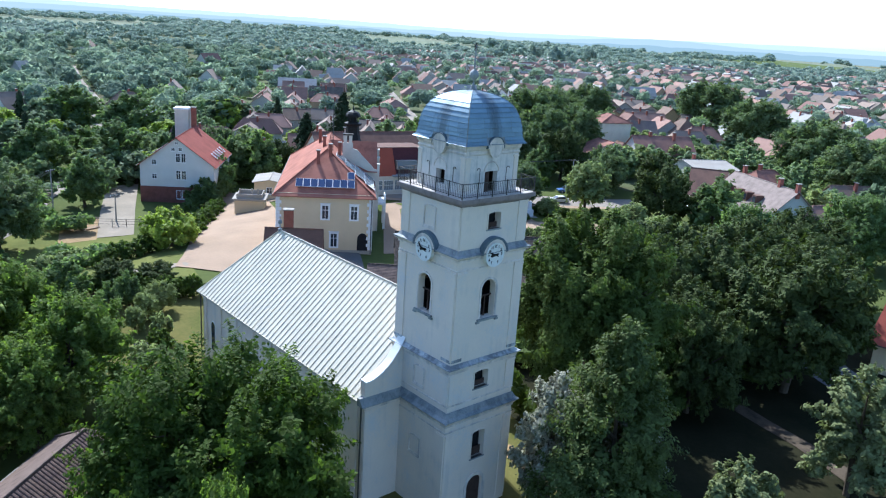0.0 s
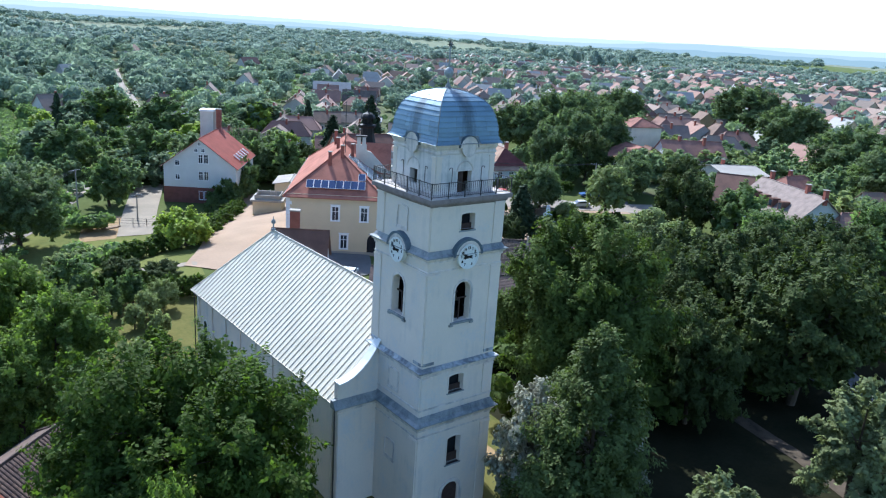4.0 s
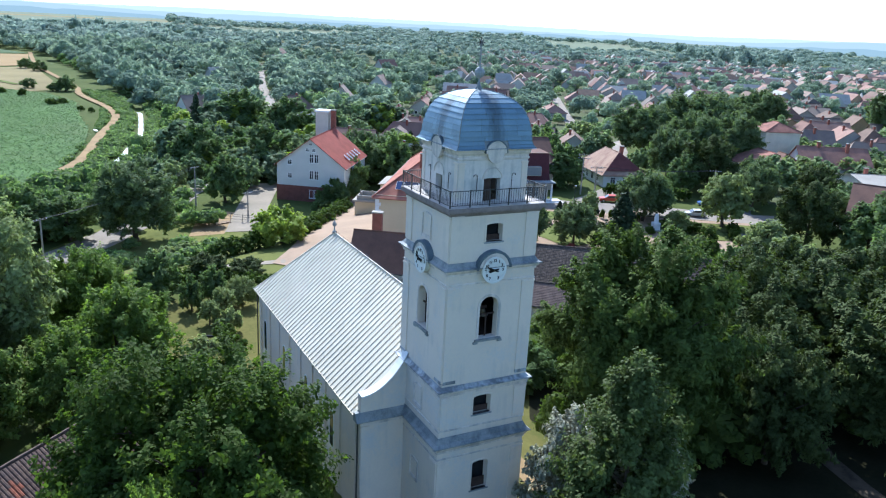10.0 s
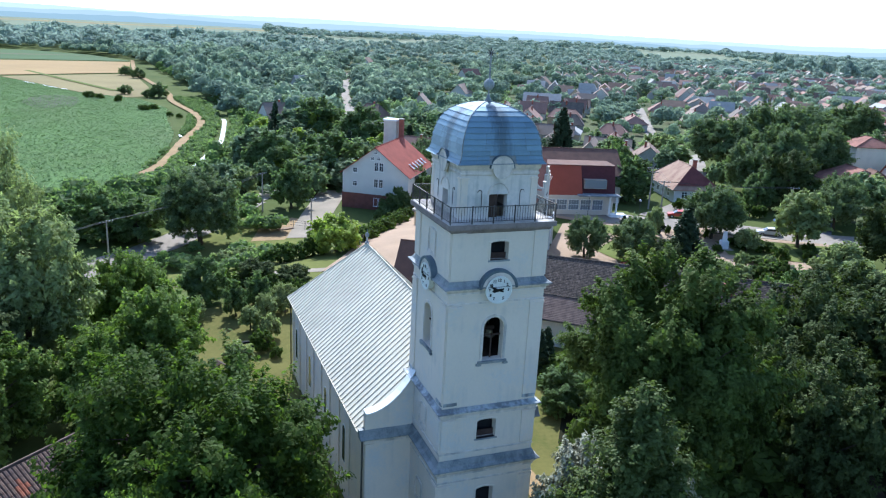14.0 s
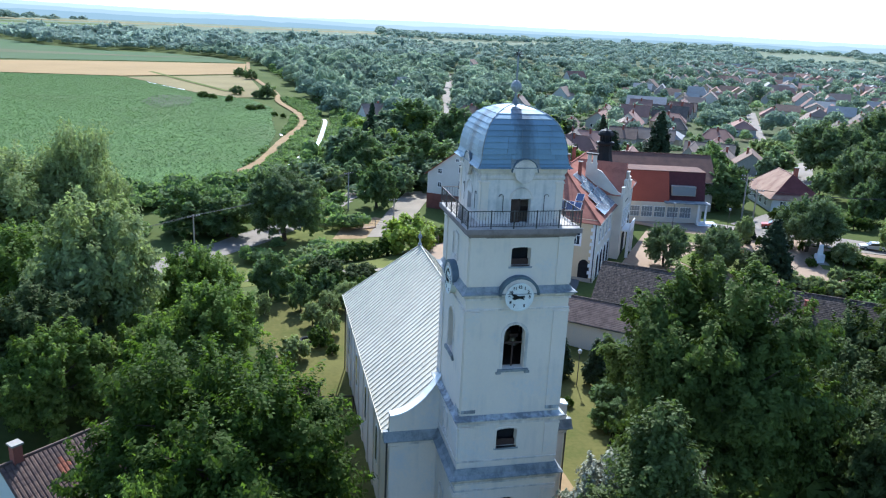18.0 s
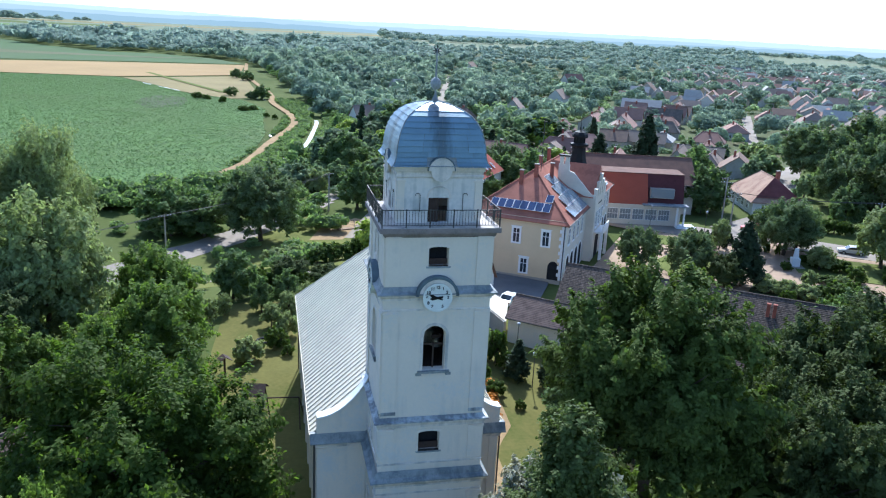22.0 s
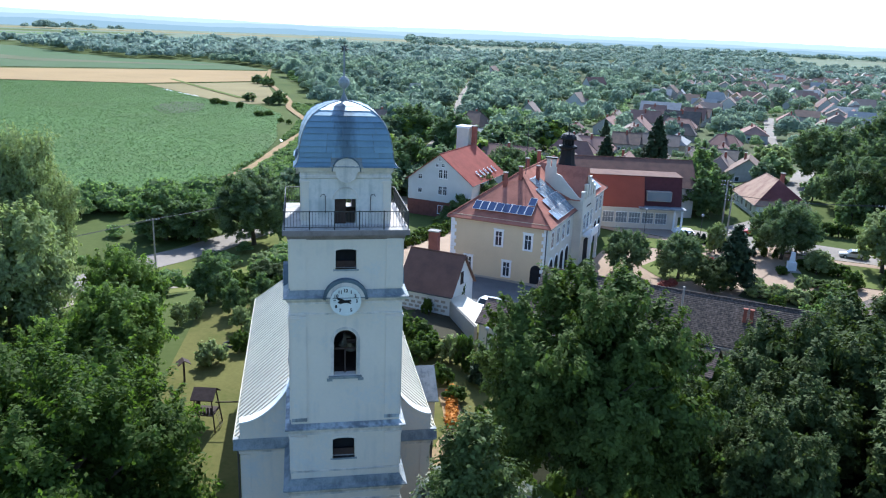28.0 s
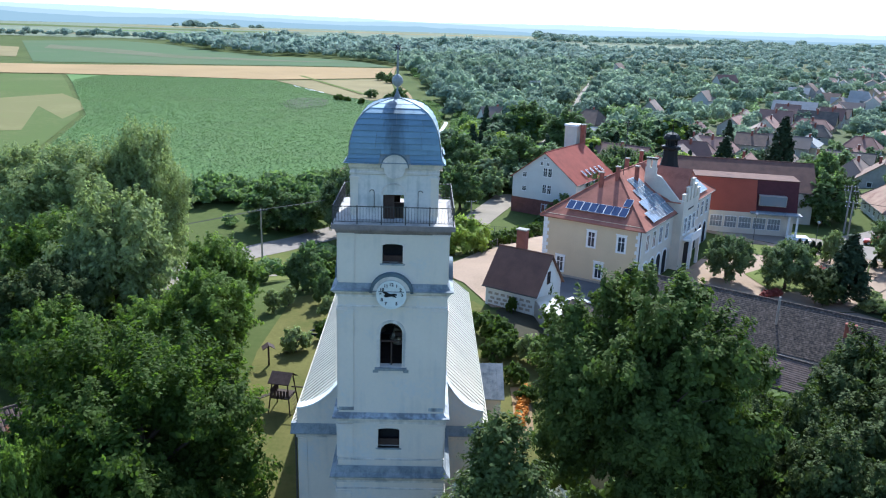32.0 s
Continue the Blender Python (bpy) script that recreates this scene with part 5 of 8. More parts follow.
def surround(parent, side, w, d, u, z, ww, hh):
    """A white moulded surround with a small cornice round a window."""
    x0, x1 = -ww / 2, ww / 2
    bm = bmesh.new()
    ring(bm, [(x0 - 0.26, z - 0.22), (x1 + 0.26, z - 0.22), (x1 + 0.26, z + hh + 0.26), (x0 - 0.26, z + hh + 0.26)], [(x0 - 0.09, z - 0.09), (x1 + 0.09, z - 0.09), (x1 + 0.09, z + hh + 0.09), (x0 - 0.09, z + hh + 0.09)], "y", -0.08, 0.02)
    f = part("window_surround", bm, FRAME, parent)
    f.matrix_local = {0: pose(u, 0, 0), 1: pose(w, u, 0, 0, 0, 90), 2: pose(w - u, d, 0, 0, 0, 180), 3: pose(0, d - u, 0, 0, 0, 270)}[side]
    part("cornice", bm_new((x0 - 0.34, -0.14, z + hh + 0.263, x1 + 0.34, 0.02, z + hh + 0.36)), FRAME, f)


def town_hall():
    W, D = 13.6, 33.0
    th = house(at(17.95, 58.4, -34.0, 0.9), W, D, 8.6, 13.7, YELLOW, HALLTILE, "two-storey cream town hall with red hipped roof and white quoins", 7.8, 7.8, "town_hall", 0.5)
    for u, z in ((6.9, 5.0), (11.0, 5.0), (2.7, 0.9), (8.2, 0.9)):
        surround(th, 0, W, D, u, z, 0.85, 1.9)
        window(th, 0, W, D, u, z, 0.85, 1.9)
    bm = bmesh.new()
    # A solid black plate takes the place of the arch's shaded depth.
    prism(bm, arch_points(12.3, 0.0, 3.0, 1.5, 0.9), "y", -0.02, 0.3)
    part("arch_opening", bm, DARK, th, "dark pointed arch of the arcade")
    # quoins: each block on its own
    for x in (0.0, W):
        for k in range(16):
            ln = 0.75 if k % 2 else 0.5
            a, b = (x - 0.05, x + ln) if x == 0 else (x - ln, x + 0.05)
            part("quoin", bm_new((a, -0.06, 0.5 + k * 0.5, b, 0.5, 0.96 + k * 0.5)), FRAME, th)
    bm = bm_new((-0.08, -0.08, -0.9, W + 0.06, 0.0, 0.4))
    part("plinth", bm, CONC, th)
    part("eaves_cornice", bm_new((-0.15, -0.14, 8.0, W + 0.15, 0.0, 8.2)), YELLOW, th)
    part("eaves_cornice", bm_new((W + 0.063, 0.0, 8.0, W + 0.2, D, 8.2)), CREAM, th)
    part("downpipe", rod(bmesh.new(), (W - 0.1, -0.12, 0), (W - 0.1, -0.12, 8.3), 0.07), IRON, th)
    part("facade", bm_new((W + 0.004, 0.05, -0.9, W + 0.06, D, 8.2)), CREAM, th, "pale cream street front")
    for k, u in enumerate((2.2, 4.9, 7.6, 10.3, 22.6, 25.3, 28.0, 30.7)):
        window(th, 1, W + 0.06, D, u, 5.1, 1.1, 2.1)
        bm = bmesh.new()
        # Arcade shade as a black plate set into the wall.
        prism(bm, [(p[0] + u, p[1]) for p in arch_points(0, 0.0, 3.5, 1.9, 0.95)], "x", W - 0.2, W + 0.075)
        part("arch_opening", bm, DARK, th, "dark round arch of the arcade")
        bm = bmesh.new()
        pts_o, pts_i = [(p[0] + u, p[1]) for p in arch_points(0, 0.0, 3.75, 2.3, 1.15)], [(p[0] + u, p[1]) for p in arch_points(0, 0.0, 3.5, 1.9, 0.95)]
        ring(bm, pts_o, pts_i, "x", W + 0.06, W + 0.14)
        part("arch_mould", bm, FRAME, th)
    # middle bay with a stepped gable
    bm = bm_new((9.0, 13.0, -0.9, W + 1.3, 20.4, 9.6))
    bay = part("middle_bay", bm, CREAM, th, "white middle bay")
    bm = bmesh.new()
    prism(bm, [(12.6, 9.6), (12.6 + 8.2, 9.6), (16.7, 13.9)], "x", 6.6, W + 0.9)
    part("cross_roof", bm, HALLTILE, th, "red cross-gable roof")
    for y in (12.75, 20.35):
        bm = bmesh.new()
        prism(bm, [(9.0, 11.6), (W + 1.3, 9.0), (W + 1.3, 9.95), (W + 0.5, 10.1), (11.3, 13.0), (10.6, 13.2), (10.6, 14.1), (9.0, 14.1)], "y", y, y + 0.4)
        part("parapet", bm, CREAM, th, "white sloping parapet wall")
        for cx in (9.4, 10.2):
            chimney(th, cx, y + 0.2, 14.1, 15.2, CREAM, 0.26)
        part("cap_slab", bm_new((8.95, y - 0.25, 15.33, 10.65, y + 0.65, 15.5)), BLACK, th, "dark slab over the parapet chimneys")
    for k in range(5):
        y = 13.0 + k * 1.62
        h_ = (10.8, 11.6, 12.6, 11.6, 10.8)[k]
        part("gable_step", bm_new((W + 0.92, y, 9.603, W + 1.3, y + 1.1, h_)), CREAM, th)
        part("coping", bm_new((W + 0.86, y - 0.06, h_ + 0.002, W + 1.36, y + 1.16, h_ + 0.1)), CREAM, th)
    for u in (14.6, 16.7, 18.8):
        f = window(th, 1, W + 1.3, D, u, 5.0, 1.1, 2.3)
    part("balcony", bm_new((W + 1.303, 14.4, 4.0, W + 2.6, 19.0, 4.3), (W + 2.45, 14.4, 4.3, W + 2.6, 19.0, 5.2)), FRAME, th, "pale stone balcony over the entrance")
    for y in (14.6, 18.6):
        part("column", bm_new((W + 2.2, y - 0.2, -0.9, W + 2.6, y + 0.2, 4.0)), FRAME, th)
    # Black plate for the shade within the entrance.
    part("entrance", bm_new((W + 1.28, 15.4, -0.2, W + 1.34, 18.0, 3.4)), DARK, th)
    bm = bm_new((W + 1.304, 15.4, 8.3, W + 1.34, 18.0, 8.5))
    part("sign_bar", bm, BLACK, th, "dark bar of lettering too small to read")
    # black lantern turret
    x, y = 10.5, 18.8
    tur = part("turret", lathe(bmesh.new(), [(2.7, 10.4), (2.2, 11.8), (1.7, 12.9), (1.3, 13.9), (1.08, 15.0), (1.05, 16.0), (1.3, 16.1), (1.42, 16.25), (1.42, 16.5), (0.95, 16.6), (0.0, 16.6)], 8, x, y), BLACK, th, "black sheet-clad turret with small lantern and onion top")
    part("turret_roof", lathe(bmesh.new(), [(0.6, 17.5), (1.2, 17.45), (1.25, 17.65), (1.15, 17.95), (0.85, 18.25), (0.4, 18.45), (0.12, 18.6), (0.05, 19.2), (0.0, 21.4)], 8, x, y), BLACK, tur)
    for k in range(8):
        a = math.tau * k / 8
        part("post", bm_new((x + 0.78 * math.cos(a) - 0.08, y + 0.78 * math.sin(a) - 0.08, 16.58, x + 0.78 * math.cos(a) + 0.08, y + 0.78 * math.sin(a) + 0.08, 17.5)), BLACK, tur)
    part("lantern_core", lathe(bmesh.new(), [(0.6, 16.59), (0.6, 17.52), (0.0, 17.52)], 8, x, y), BLACK, tur)
    # chimneys and aerial
    for cx, cy, z0, z1 in ((5.6, 5.2, 11.0, 13.9), (7.3, 6.6, 12.0, 14.7), (8.6, 10.5, 11.6, 14.4), (6.2, 13.0, 13.0, 14.9), (5.2, 22.0, 12.4, 14.8)):
        chimney(th, cx, cy, z0, z1, BRICK, 0.24)
    bm = bmesh.new()
    rod(bm, (7.6, 7.9, 13.5), (7.6, 7.9, 21.0), 0.05, 6)
    for z in (17.2, 19.0, 20.6):
        rod(bm, (7.2, 7.9, z), (8.0, 7.9, z), 0.03, 5)
    part("aerial", bm, IRON, th, "thin roof aerial mast")
    # panels on the end hip and on the street slope
    slope0 = math.degrees(math.atan2(5.2, 8.3))
    solar(th, pose(2.6, 0.75, 9.32, slope0, 0, 0), 8, 1, 1.05, 1.7)
    solar(th, pose(9.9, 2.35, 10.32, slope0, 0, 0), 1, 1, 1.05, 1.5)
    slope1 = math.degrees(math.atan2(5.2, 7.3))
    for y, n, up in ((3.3, 7, 0.35), (4.9, 6, 2.15), (6.5, 4, 3.95), (8.0, 3, 5.75)):
        m = pose(W + 0.5, y, 8.34, 0, 0, 90) @ pose(0, 0, 0, slope1, 0, 0) @ pose(0, up, 0.1)
        solar(th, m, n, 1, 1.25, 1.75, SKYGLASS, "solar panel with the pale sky painted into it")
    m = pose(W + 0.5, 22.5, 8.34, 0, 0, 90) @ pose(0, 0, 0, slope1, 0, 0) @ pose(0, 0.6, 0.1)
    solar(th, m, 5, 2, 1.5, 1.7, SKYGLASS, "solar panel with the pale sky painted into it")
    return th


town_hall()


def white_house():
    W, D = 14.6, 18.0
    ob = house(at(20.3, 118.4, -35.0, -4.4), W, D, 7.6, 13.0, PALE, NEWRED, "tall white gabled house with red roof and brick basement", 0, 0, "house", 0.5)
    part("basement", bm_new((-0.06, -0.06, -0.9, W + 0.06, 0.0, 3.0), (-0.06, 0.0, -0.9, 0.0, D, 3.0), (W, 0.0, -0.9, W + 0.06, D, 3.0)), shade("dark_red_brick", (0.17, 0.075, 0.06), 0.9, var=0.3, scale=1.0, fine=12), ob, "red brick basement storey")
    for u, z, ww, hh in ((7.5, 8.1, 0.75, 1.7), (8.6, 8.1, 0.75, 1.7), (7.5, 4.6, 0.75, 1.7), (8.6, 4.6, 0.75, 1.7), (7.5, 0.6, 0.75, 1.6), (8.6, 0.6, 0.75, 1.6), (6.6, 10.4, 0.6, 0.6), (8.0, 10.4, 0.6, 0.6), (7.3, 11.7, 0.5, 0.5), (2.8, 7.5, 0.8, 0.9), (2.8, 4.6, 0.8, 0.9)):
        window(ob, 0, W, D, u, z, ww, hh)
    sl = math.degrees(math.atan2(5.4, 7.3))
    for side in (0, 1):
        for k in range(5):
            f = part("skylight", bm_new((0, 0, 0.02, 0.6, 1.6, 0.1)), FRAME, ob, "white roof light")
            f.matrix_local = (pose(W + 0.5, 5.5 + k * 2.2, 7.4, 0, 0, 90) if side else pose(-0.5, 7.9 + k * 2.2, 7.4, 0, 0, -90)) @ pose(0, 0, 0, sl, 0, 0) @ pose(0, 1.2, 0.1)
            part("pane", bm_new((0.1, 0.1, 0.1, 0.5, 1.5, 0.11)), PANE, f)
    tower = thing("stair_tower", at(33.0, 131.5, -35.0, -4.7), "pale square tower block with a flat white top", "tower")
    part("wall", bm_new((0, 0, -0.5, 2.9, 2.9, 16.8)), CREAM, tower)
    part("top_slab", bm_new((-0.2, -0.2, 16.803, 3.1, 3.1, 17.2)), FRAME, tower)
    stack = thing("chimney_stack", at(36.2, 130.2, -35.0, -4.7), "tall brown chimney stack", "chimney")
    part("shaft", bm_new((0, 0, -0.5, 1.0, 1.0, 17.2)), BRICK, stack)
    part("cap", bm_new((-0.08, -0.08, 17.203, 1.08, 1.08, 17.4)), CONC, stack)


white_house()


def yard_buildings():
    hut = house(pose(13.2, 51.2, 0.8, 0, 0, -124.6), 6.8, 6.7, 2.9, 6.6, PALE, BROWNTILE, "small whitewashed stone outbuilding with dark red-brown roof", 0, 0, "outbuilding", 0.35)
    c = part("chimney", bm_new((2.6, 2.0, 4.5, 3.4, 3.2, 9.0)), BRICK, hut, "big brick chimney")
    part("cap", bm_new((2.5, 1.9, 9.003, 3.5, 3.3, 9.15)), CONC, c)
    window(hut, 2, 6.8, 6.7, 3.2, 3.4, 0.6, 1.2, WOOD)
    for k, (x, z) in enumerate(((6.83, 0.4), (6.83, 0.9), (6.83, 1.5))):
        for j in range(7):
            part("bare_stone", bm_new((x - 0.02, 0.4 + j * 0.85 + 0.3 * (k % 2), z, x, 0.95 + j * 0.85 + 0.3 * (k % 2), z + 0.3)), CONC, hut)
    low = house(pose(19.6, 37.2, 0.3, 0, 0, -130.0), 5.0, 24.0, 3.3, 4.9, WHITE, GREYTILE, "low white outbuilding with brown tiled roof", 0, 0, "outbuilding", 0.3)
    courses(low, 5.0, 24.0, 3.3, 4.9, 0.3, 15, shade("worn_brown_tile", (0.16, 0.115, 0.095), 0.9, var=0.4, scale=1.5, fine=10, tint=(0.08, 0.06, 0.055), spec=0.12))
    lng = house(pose(28.7, 44.1, 0.4, 0, 0, -126.3), 9.0, 38.0, 3.4, 6.6, WHITE, GREYTILE, "long low building with old dark tiled roof", 0, 0, "long_building", 0.4)
    courses(lng, 9.0, 38.0, 3.4, 6.6, 0.4, 26, GREYTILE)
    part("vent_pipe", rod(bmesh.new(), (6.8, 15.8, 4.6), (6.8, 15.8, 7.9), 0.12), CONC, lng, "pale vent pipe")
    for y in (22.1, 22.75):
        c = part("chimney", bm_new((6.4, y - 0.17, 4.6, 6.74, y + 0.17, 6.5)), BRICK, lng, "orange-red brick chimney")
        part("cap", bm_new((6.35, y - 0.22, 6.503, 6.79, y + 0.22, 6.58)), BRICK, c)
    part("front_ledge", bm_new((9.003, 8.0, 2.7, 9.6, 30.0, 3.0)), CONC, lng, "pale ledge under the eaves")
    port = thing("carport", pose(0, 0, 0), "lean-to with a bright sheet roof by the yard", "carport")
    bm = bmesh.new()
    lo = [(14.8, 42.3, 2.7), (16.7, 43.2, 3.0), (18.0, 38.8, 3.0), (16.2, 33.6, 2.7)]
    v = [bm.verts.new(p) for p in lo] + [bm.verts.new((x, y, z + 0.08)) for x, y, z in lo]
    for f in ((3, 2, 1, 0), (4, 5, 6, 7), (0, 1, 5, 4), (1, 2, 6, 5), (2, 3, 7, 6), (3, 0, 4, 7)):
        bm.faces.new([v[i] for i in f])
    bmesh.ops.recalc_face_normals(bm, faces=bm.faces)
    part("roof", bm, TIN, port, "bright pale sheet roof")
    bm = bmesh.new()
    p, q = Vector((14.9, 42.1, 0)), Vector((16.15, 33.8, 0))
    d = (q - p).normalized()
    s = Vector((-d.y, d.x, 0)) * 0.15
    prism(bm, [(w.x, w.y) for w in (p - s, q - s, q + s, p + s)], "z", 0.2, 2.66)
    part("wall", bm, CONC, port)
    # low block in the yard with a walled roof
    blk = thing("boiler_house", at(27.2, 90.6, -34.0, -1.9), "low cream block with a parapet and vents", "outbuilding")
    part("wall", bm_new((0, 0, -1, 5.2, 5.0, 2.6)), YELLOW, blk)
    part("slab", bm_new((-0.4, -0.4, 2.603, 5.6, 5.4, 2.95)), CONC, blk)
    part("parapet", bm_new((0.3, 0.3, 2.95, 4.9, 0.5, 3.7), (0.3, 4.5, 2.95, 4.9, 4.7, 3.7), (0.3, 0.5, 2.95, 0.5, 4.5, 3.7), (4.7, 0.5, 2.95, 4.9, 4.5, 3.7)), CONC, blk)
    for x in (0.8, 3.0, 4.0):
        part("vent", rod(bmesh.new(), (x, 1.2, 2.95), (x, 1.2, 4.6), 0.14), CONC, blk)
    ann = house(at(37.5, 103.0, -34.0, -3.6), 6.0, 8.0, 4.6, 5.0, YELLOW, CONC, "small flat-roofed yellow annex", 0, 0, "outbuilding")
    window(ann, 0, 6.0, 8.0, 3.0, 2.2, 1.0, 1.2)


yard_buildings()


def street_buildings():
    hall = thing("hall", at(49.6, 83.4, -13.5, 0.9), "modern hall with orange-red and maroon upper storey", "hall")
    part("lower_wall", bm_new((-2.4, 0, -0.5, 13.6, 8.0, 3.5)), CREAM, hall)
    for k in range(5):
        f = part("window", bm_new((0.4 + k * 2.3, -0.06, 1.0, 2.4 + k * 2.3, -0.002, 3.0)), FRAME, hall)
        for j in range(4):
            for i in range(2):
                part("pane", bm_new((0.47 + k * 2.3 + j * 0.48, -0.09, 1.08 + i * 0.95, 0.9 + k * 2.3 + j * 0.48, -0.06, 1.95 + i * 0.95)), SKYGLASS, f)
    part("sill_band", bm_new((-2.4, -0.12, 3.503, 7.6, 0.05, 3.75)), CREAM, hall)
    bm = bmesh.new()
    prism(bm, [(0.0, 3.76), (8.0, 3.76), (8.0, 8.9), (2.6, 8.9)], "x", -2.4, 7.6)
    part("red_slope", bm, REDWALL, hall, "steep orange-red sheet slope")
    MAROON = shade("maroon_cladding", (0.085, 0.028, 0.03), 0.7, var=0.2)
    bm = bmesh.new()
    prism(bm, [(0.9, 3.76), (8.0, 3.76), (8.0, 8.9), (2.6, 8.9)], "x", 7.603, 14.2)
    part("maroon_slope", bm, MAROON, hall, "dark maroon sheet slope")
    part("roof_edge", bm_new((-2.5, 2.5, 8.903, 7.6, 8.1, 9.02), (7.61, 2.5, 8.903, 14.3, 8.1, 9.02)), BROWNTILE, hall, "pale roof edge")
    f = part("window", bm_new((8.0, 0.7, 4.9, 12.3, 2.2, 6.6)), CONC, hall, "wide box dormer")
    part("pane", bm_new((8.1, 0.64, 5.0, 12.2, 0.698, 6.5)), SKYGLASS, f)
    part("canopy", bm_new((6.6, -1.3, 3.78, 14.6, 0.9, 4.0)), LEAD, hall, "blue-grey canopy")
    for x in (12.6, 13.9):
        part("column", bm_new((x, -0.9, -0.5, x + 0.3, -0.6, 3.78)), FRAME, hall)
    part("steps", bm_new((12.6, -1.8, -0.2, 16.4, 0.6, 0.2), (12.8, -1.4, 0.2, 16.0, 0.6, 0.45)), FRAME, hall, "pale entrance steps")
    barn = house(at(50.6, 105.5, -103.5, 0.5), 11.0, 23.0, 6.4, 10.4, CREAM, BROWNTILE, "long hall with a brown tiled roof", 0, 0, "barn", 0.4)
    hp = house(at(83.3, 89.0, -15.0, 0.8), 9.4, 15.0, 3.1, 7.0, PALE, shade("faded_pink_tile", (0.33, 0.215, 0.15), 0.9, var=0.35, scale=0.6, fine=9, tint=(0.2, 0.1, 0.08)), "house with hipped tan tiled roof and maroon front hip", 3.6, 3.6, "house", 0.5)
    bm = bmesh.new()
    bm.faces.new([bm.verts.new(p) for p in ((0.35, 0.13, 3.6), (9.05, 0.13, 3.6), (4.7, 3.55, 7.2))])
    bmesh.ops.solidify(bm, geom=bm.faces[:], thickness=0.05)
    part("front_hip", bm, shade("faded_maroon_sheet", (0.27, 0.10, 0.09), 0.7, 0.0, var=0.25, scale=0.8, fine=8), hp, "maroon sheet over the front hip")
    for u in (2.2, 5.0, 7.4):
        window(hp, 0, 9.4, 15.0, u, 0.9, 1.1, 1.3)
    for u in (3, 6, 9, 12):
        window(hp, 3, 9.4, 15.0, u, 0.9, 1.1, 1.3)
    chimney(hp, 5.8, 5.0, 5.5, 8.2)
    lh = house(at(141.3, 90.4, -118.0, 0.3), 10.0, 16.5, 4.6, 8.6, PALE, shade("weathered_red_tile", (0.27, 0.14, 0.105), 0.9, var=0.4, scale=0.5, fine=9, tint=(0.17, 0.1, 0.085)), "L-shaped house with reddish tiled roofs", 0, 0, "house", 0.4)
    l2 = house(at(132.5, 85.5, -22.0, 0.3), 7.6, 7.0, 3.8, 6.4, PALE, BROWNTILE, "wing with a hipped tiled roof", 3.5, 0, "house", 0.4)
    chimney(lh, 5.0, 5.0, 7.0, 9.8)
    chimney(lh, 6.0, 11.5, 7.0, 9.8)
    yh = house(at(113.3, 51.5, -148.0, 0.2), 12.4, 6.4, 4.6, 8.6, YELLOW, BROWNTILE, "yellow house with a maroon gable roof", 0, 0, "house", 0.5)
    for u in (2.0, 5.0, 8.0):
        window(yh, 0, 12.4, 6.4, u, 1.2, 1.0, 1.5)
    g2 = house(at(131.5, 69.0, -118.0, 0.2), 13.0, 10.5, 5.6, 6.6, CREAM, CONC, "low block with a pale grey sheet roof", 0, 0, "house", 0.5)
    chimney(g2, 4.0, 4.0, 6.0, 7.6)
    dh = house(at(116.1, 37.9, 152.3, 0.0), 11.0, 19.0, 4.6, 9.2, PALE, shade("faded_grey_brown_tile", (0.25, 0.195, 0.165), 0.9, var=0.35, scale=0.8, fine=9, spec=0.12), "long house with grey-brown roof and a row of dormers", 0, 0, "house", 0.5)
    for k in range(4):
        y = 3.5 + 3.0 * k
        dm = part("dormer", bm_new((8.3, y, 5.6, 9.9, y + 1.3, 7.3)), BROWNTILE, dh, "small dark dormer")
        part("pane", bm_new((9.903, y + 0.2, 5.9, 9.93, y + 1.1, 7.0)), PANE, dm)
    chimney(dh, 5.0, 2.0, 8.0, 10.8)
    chimney(dh, 5.5, 14.0, 8.0, 10.6)
    chimney(dh, 5.5, 19.0, 8.0, 10.6)
    r1 = house(at(126.0, 50.0, -100.0, 0.0), 9.0, 12.0, 4.0, 7.4, PALE, REDTILE, "house with a red tiled roof", 3, 3, "house", 0.4)
    chimney(r1, 4.0, 5.0, 6.5, 8.6)
    blk = house(at(150.0, 105.0, -20.0, 0.0), 10.0, 9.0, 9.6, 11.6, CREAM, REDTILE, "tall pale house with a red roof", 3, 3, "house", 0.4)
    blk2 = house(at(128.0, 92.0, -20.0, 0.0), 16.0, 8.0, 4.0, 6.6, WHITE, REDTILE, "low white house with a red roof", 0, 0, "house", 0.4)
    rt = house(at(54.5, -24.5, 4.0, 0.0), 8.0, 15.0, 4.0, 7.8, YELLOW, NEWRED, "roadside house with an orange tiled roof", 0, 0, "house", 0.6)
    window(rt, 3, 8.0, 15.0, 6.0, 1.0, 1.2, 1.5)
    window(rt, 3, 8.0, 15.0, 2.5, 1.0, 1.2, 1.5)


street_buildings()


PATCH = {(9, 10), (9, 11), (10, 10), (10, 11), (10, 12), (11, 11)}   # row and place of the few new red tiles


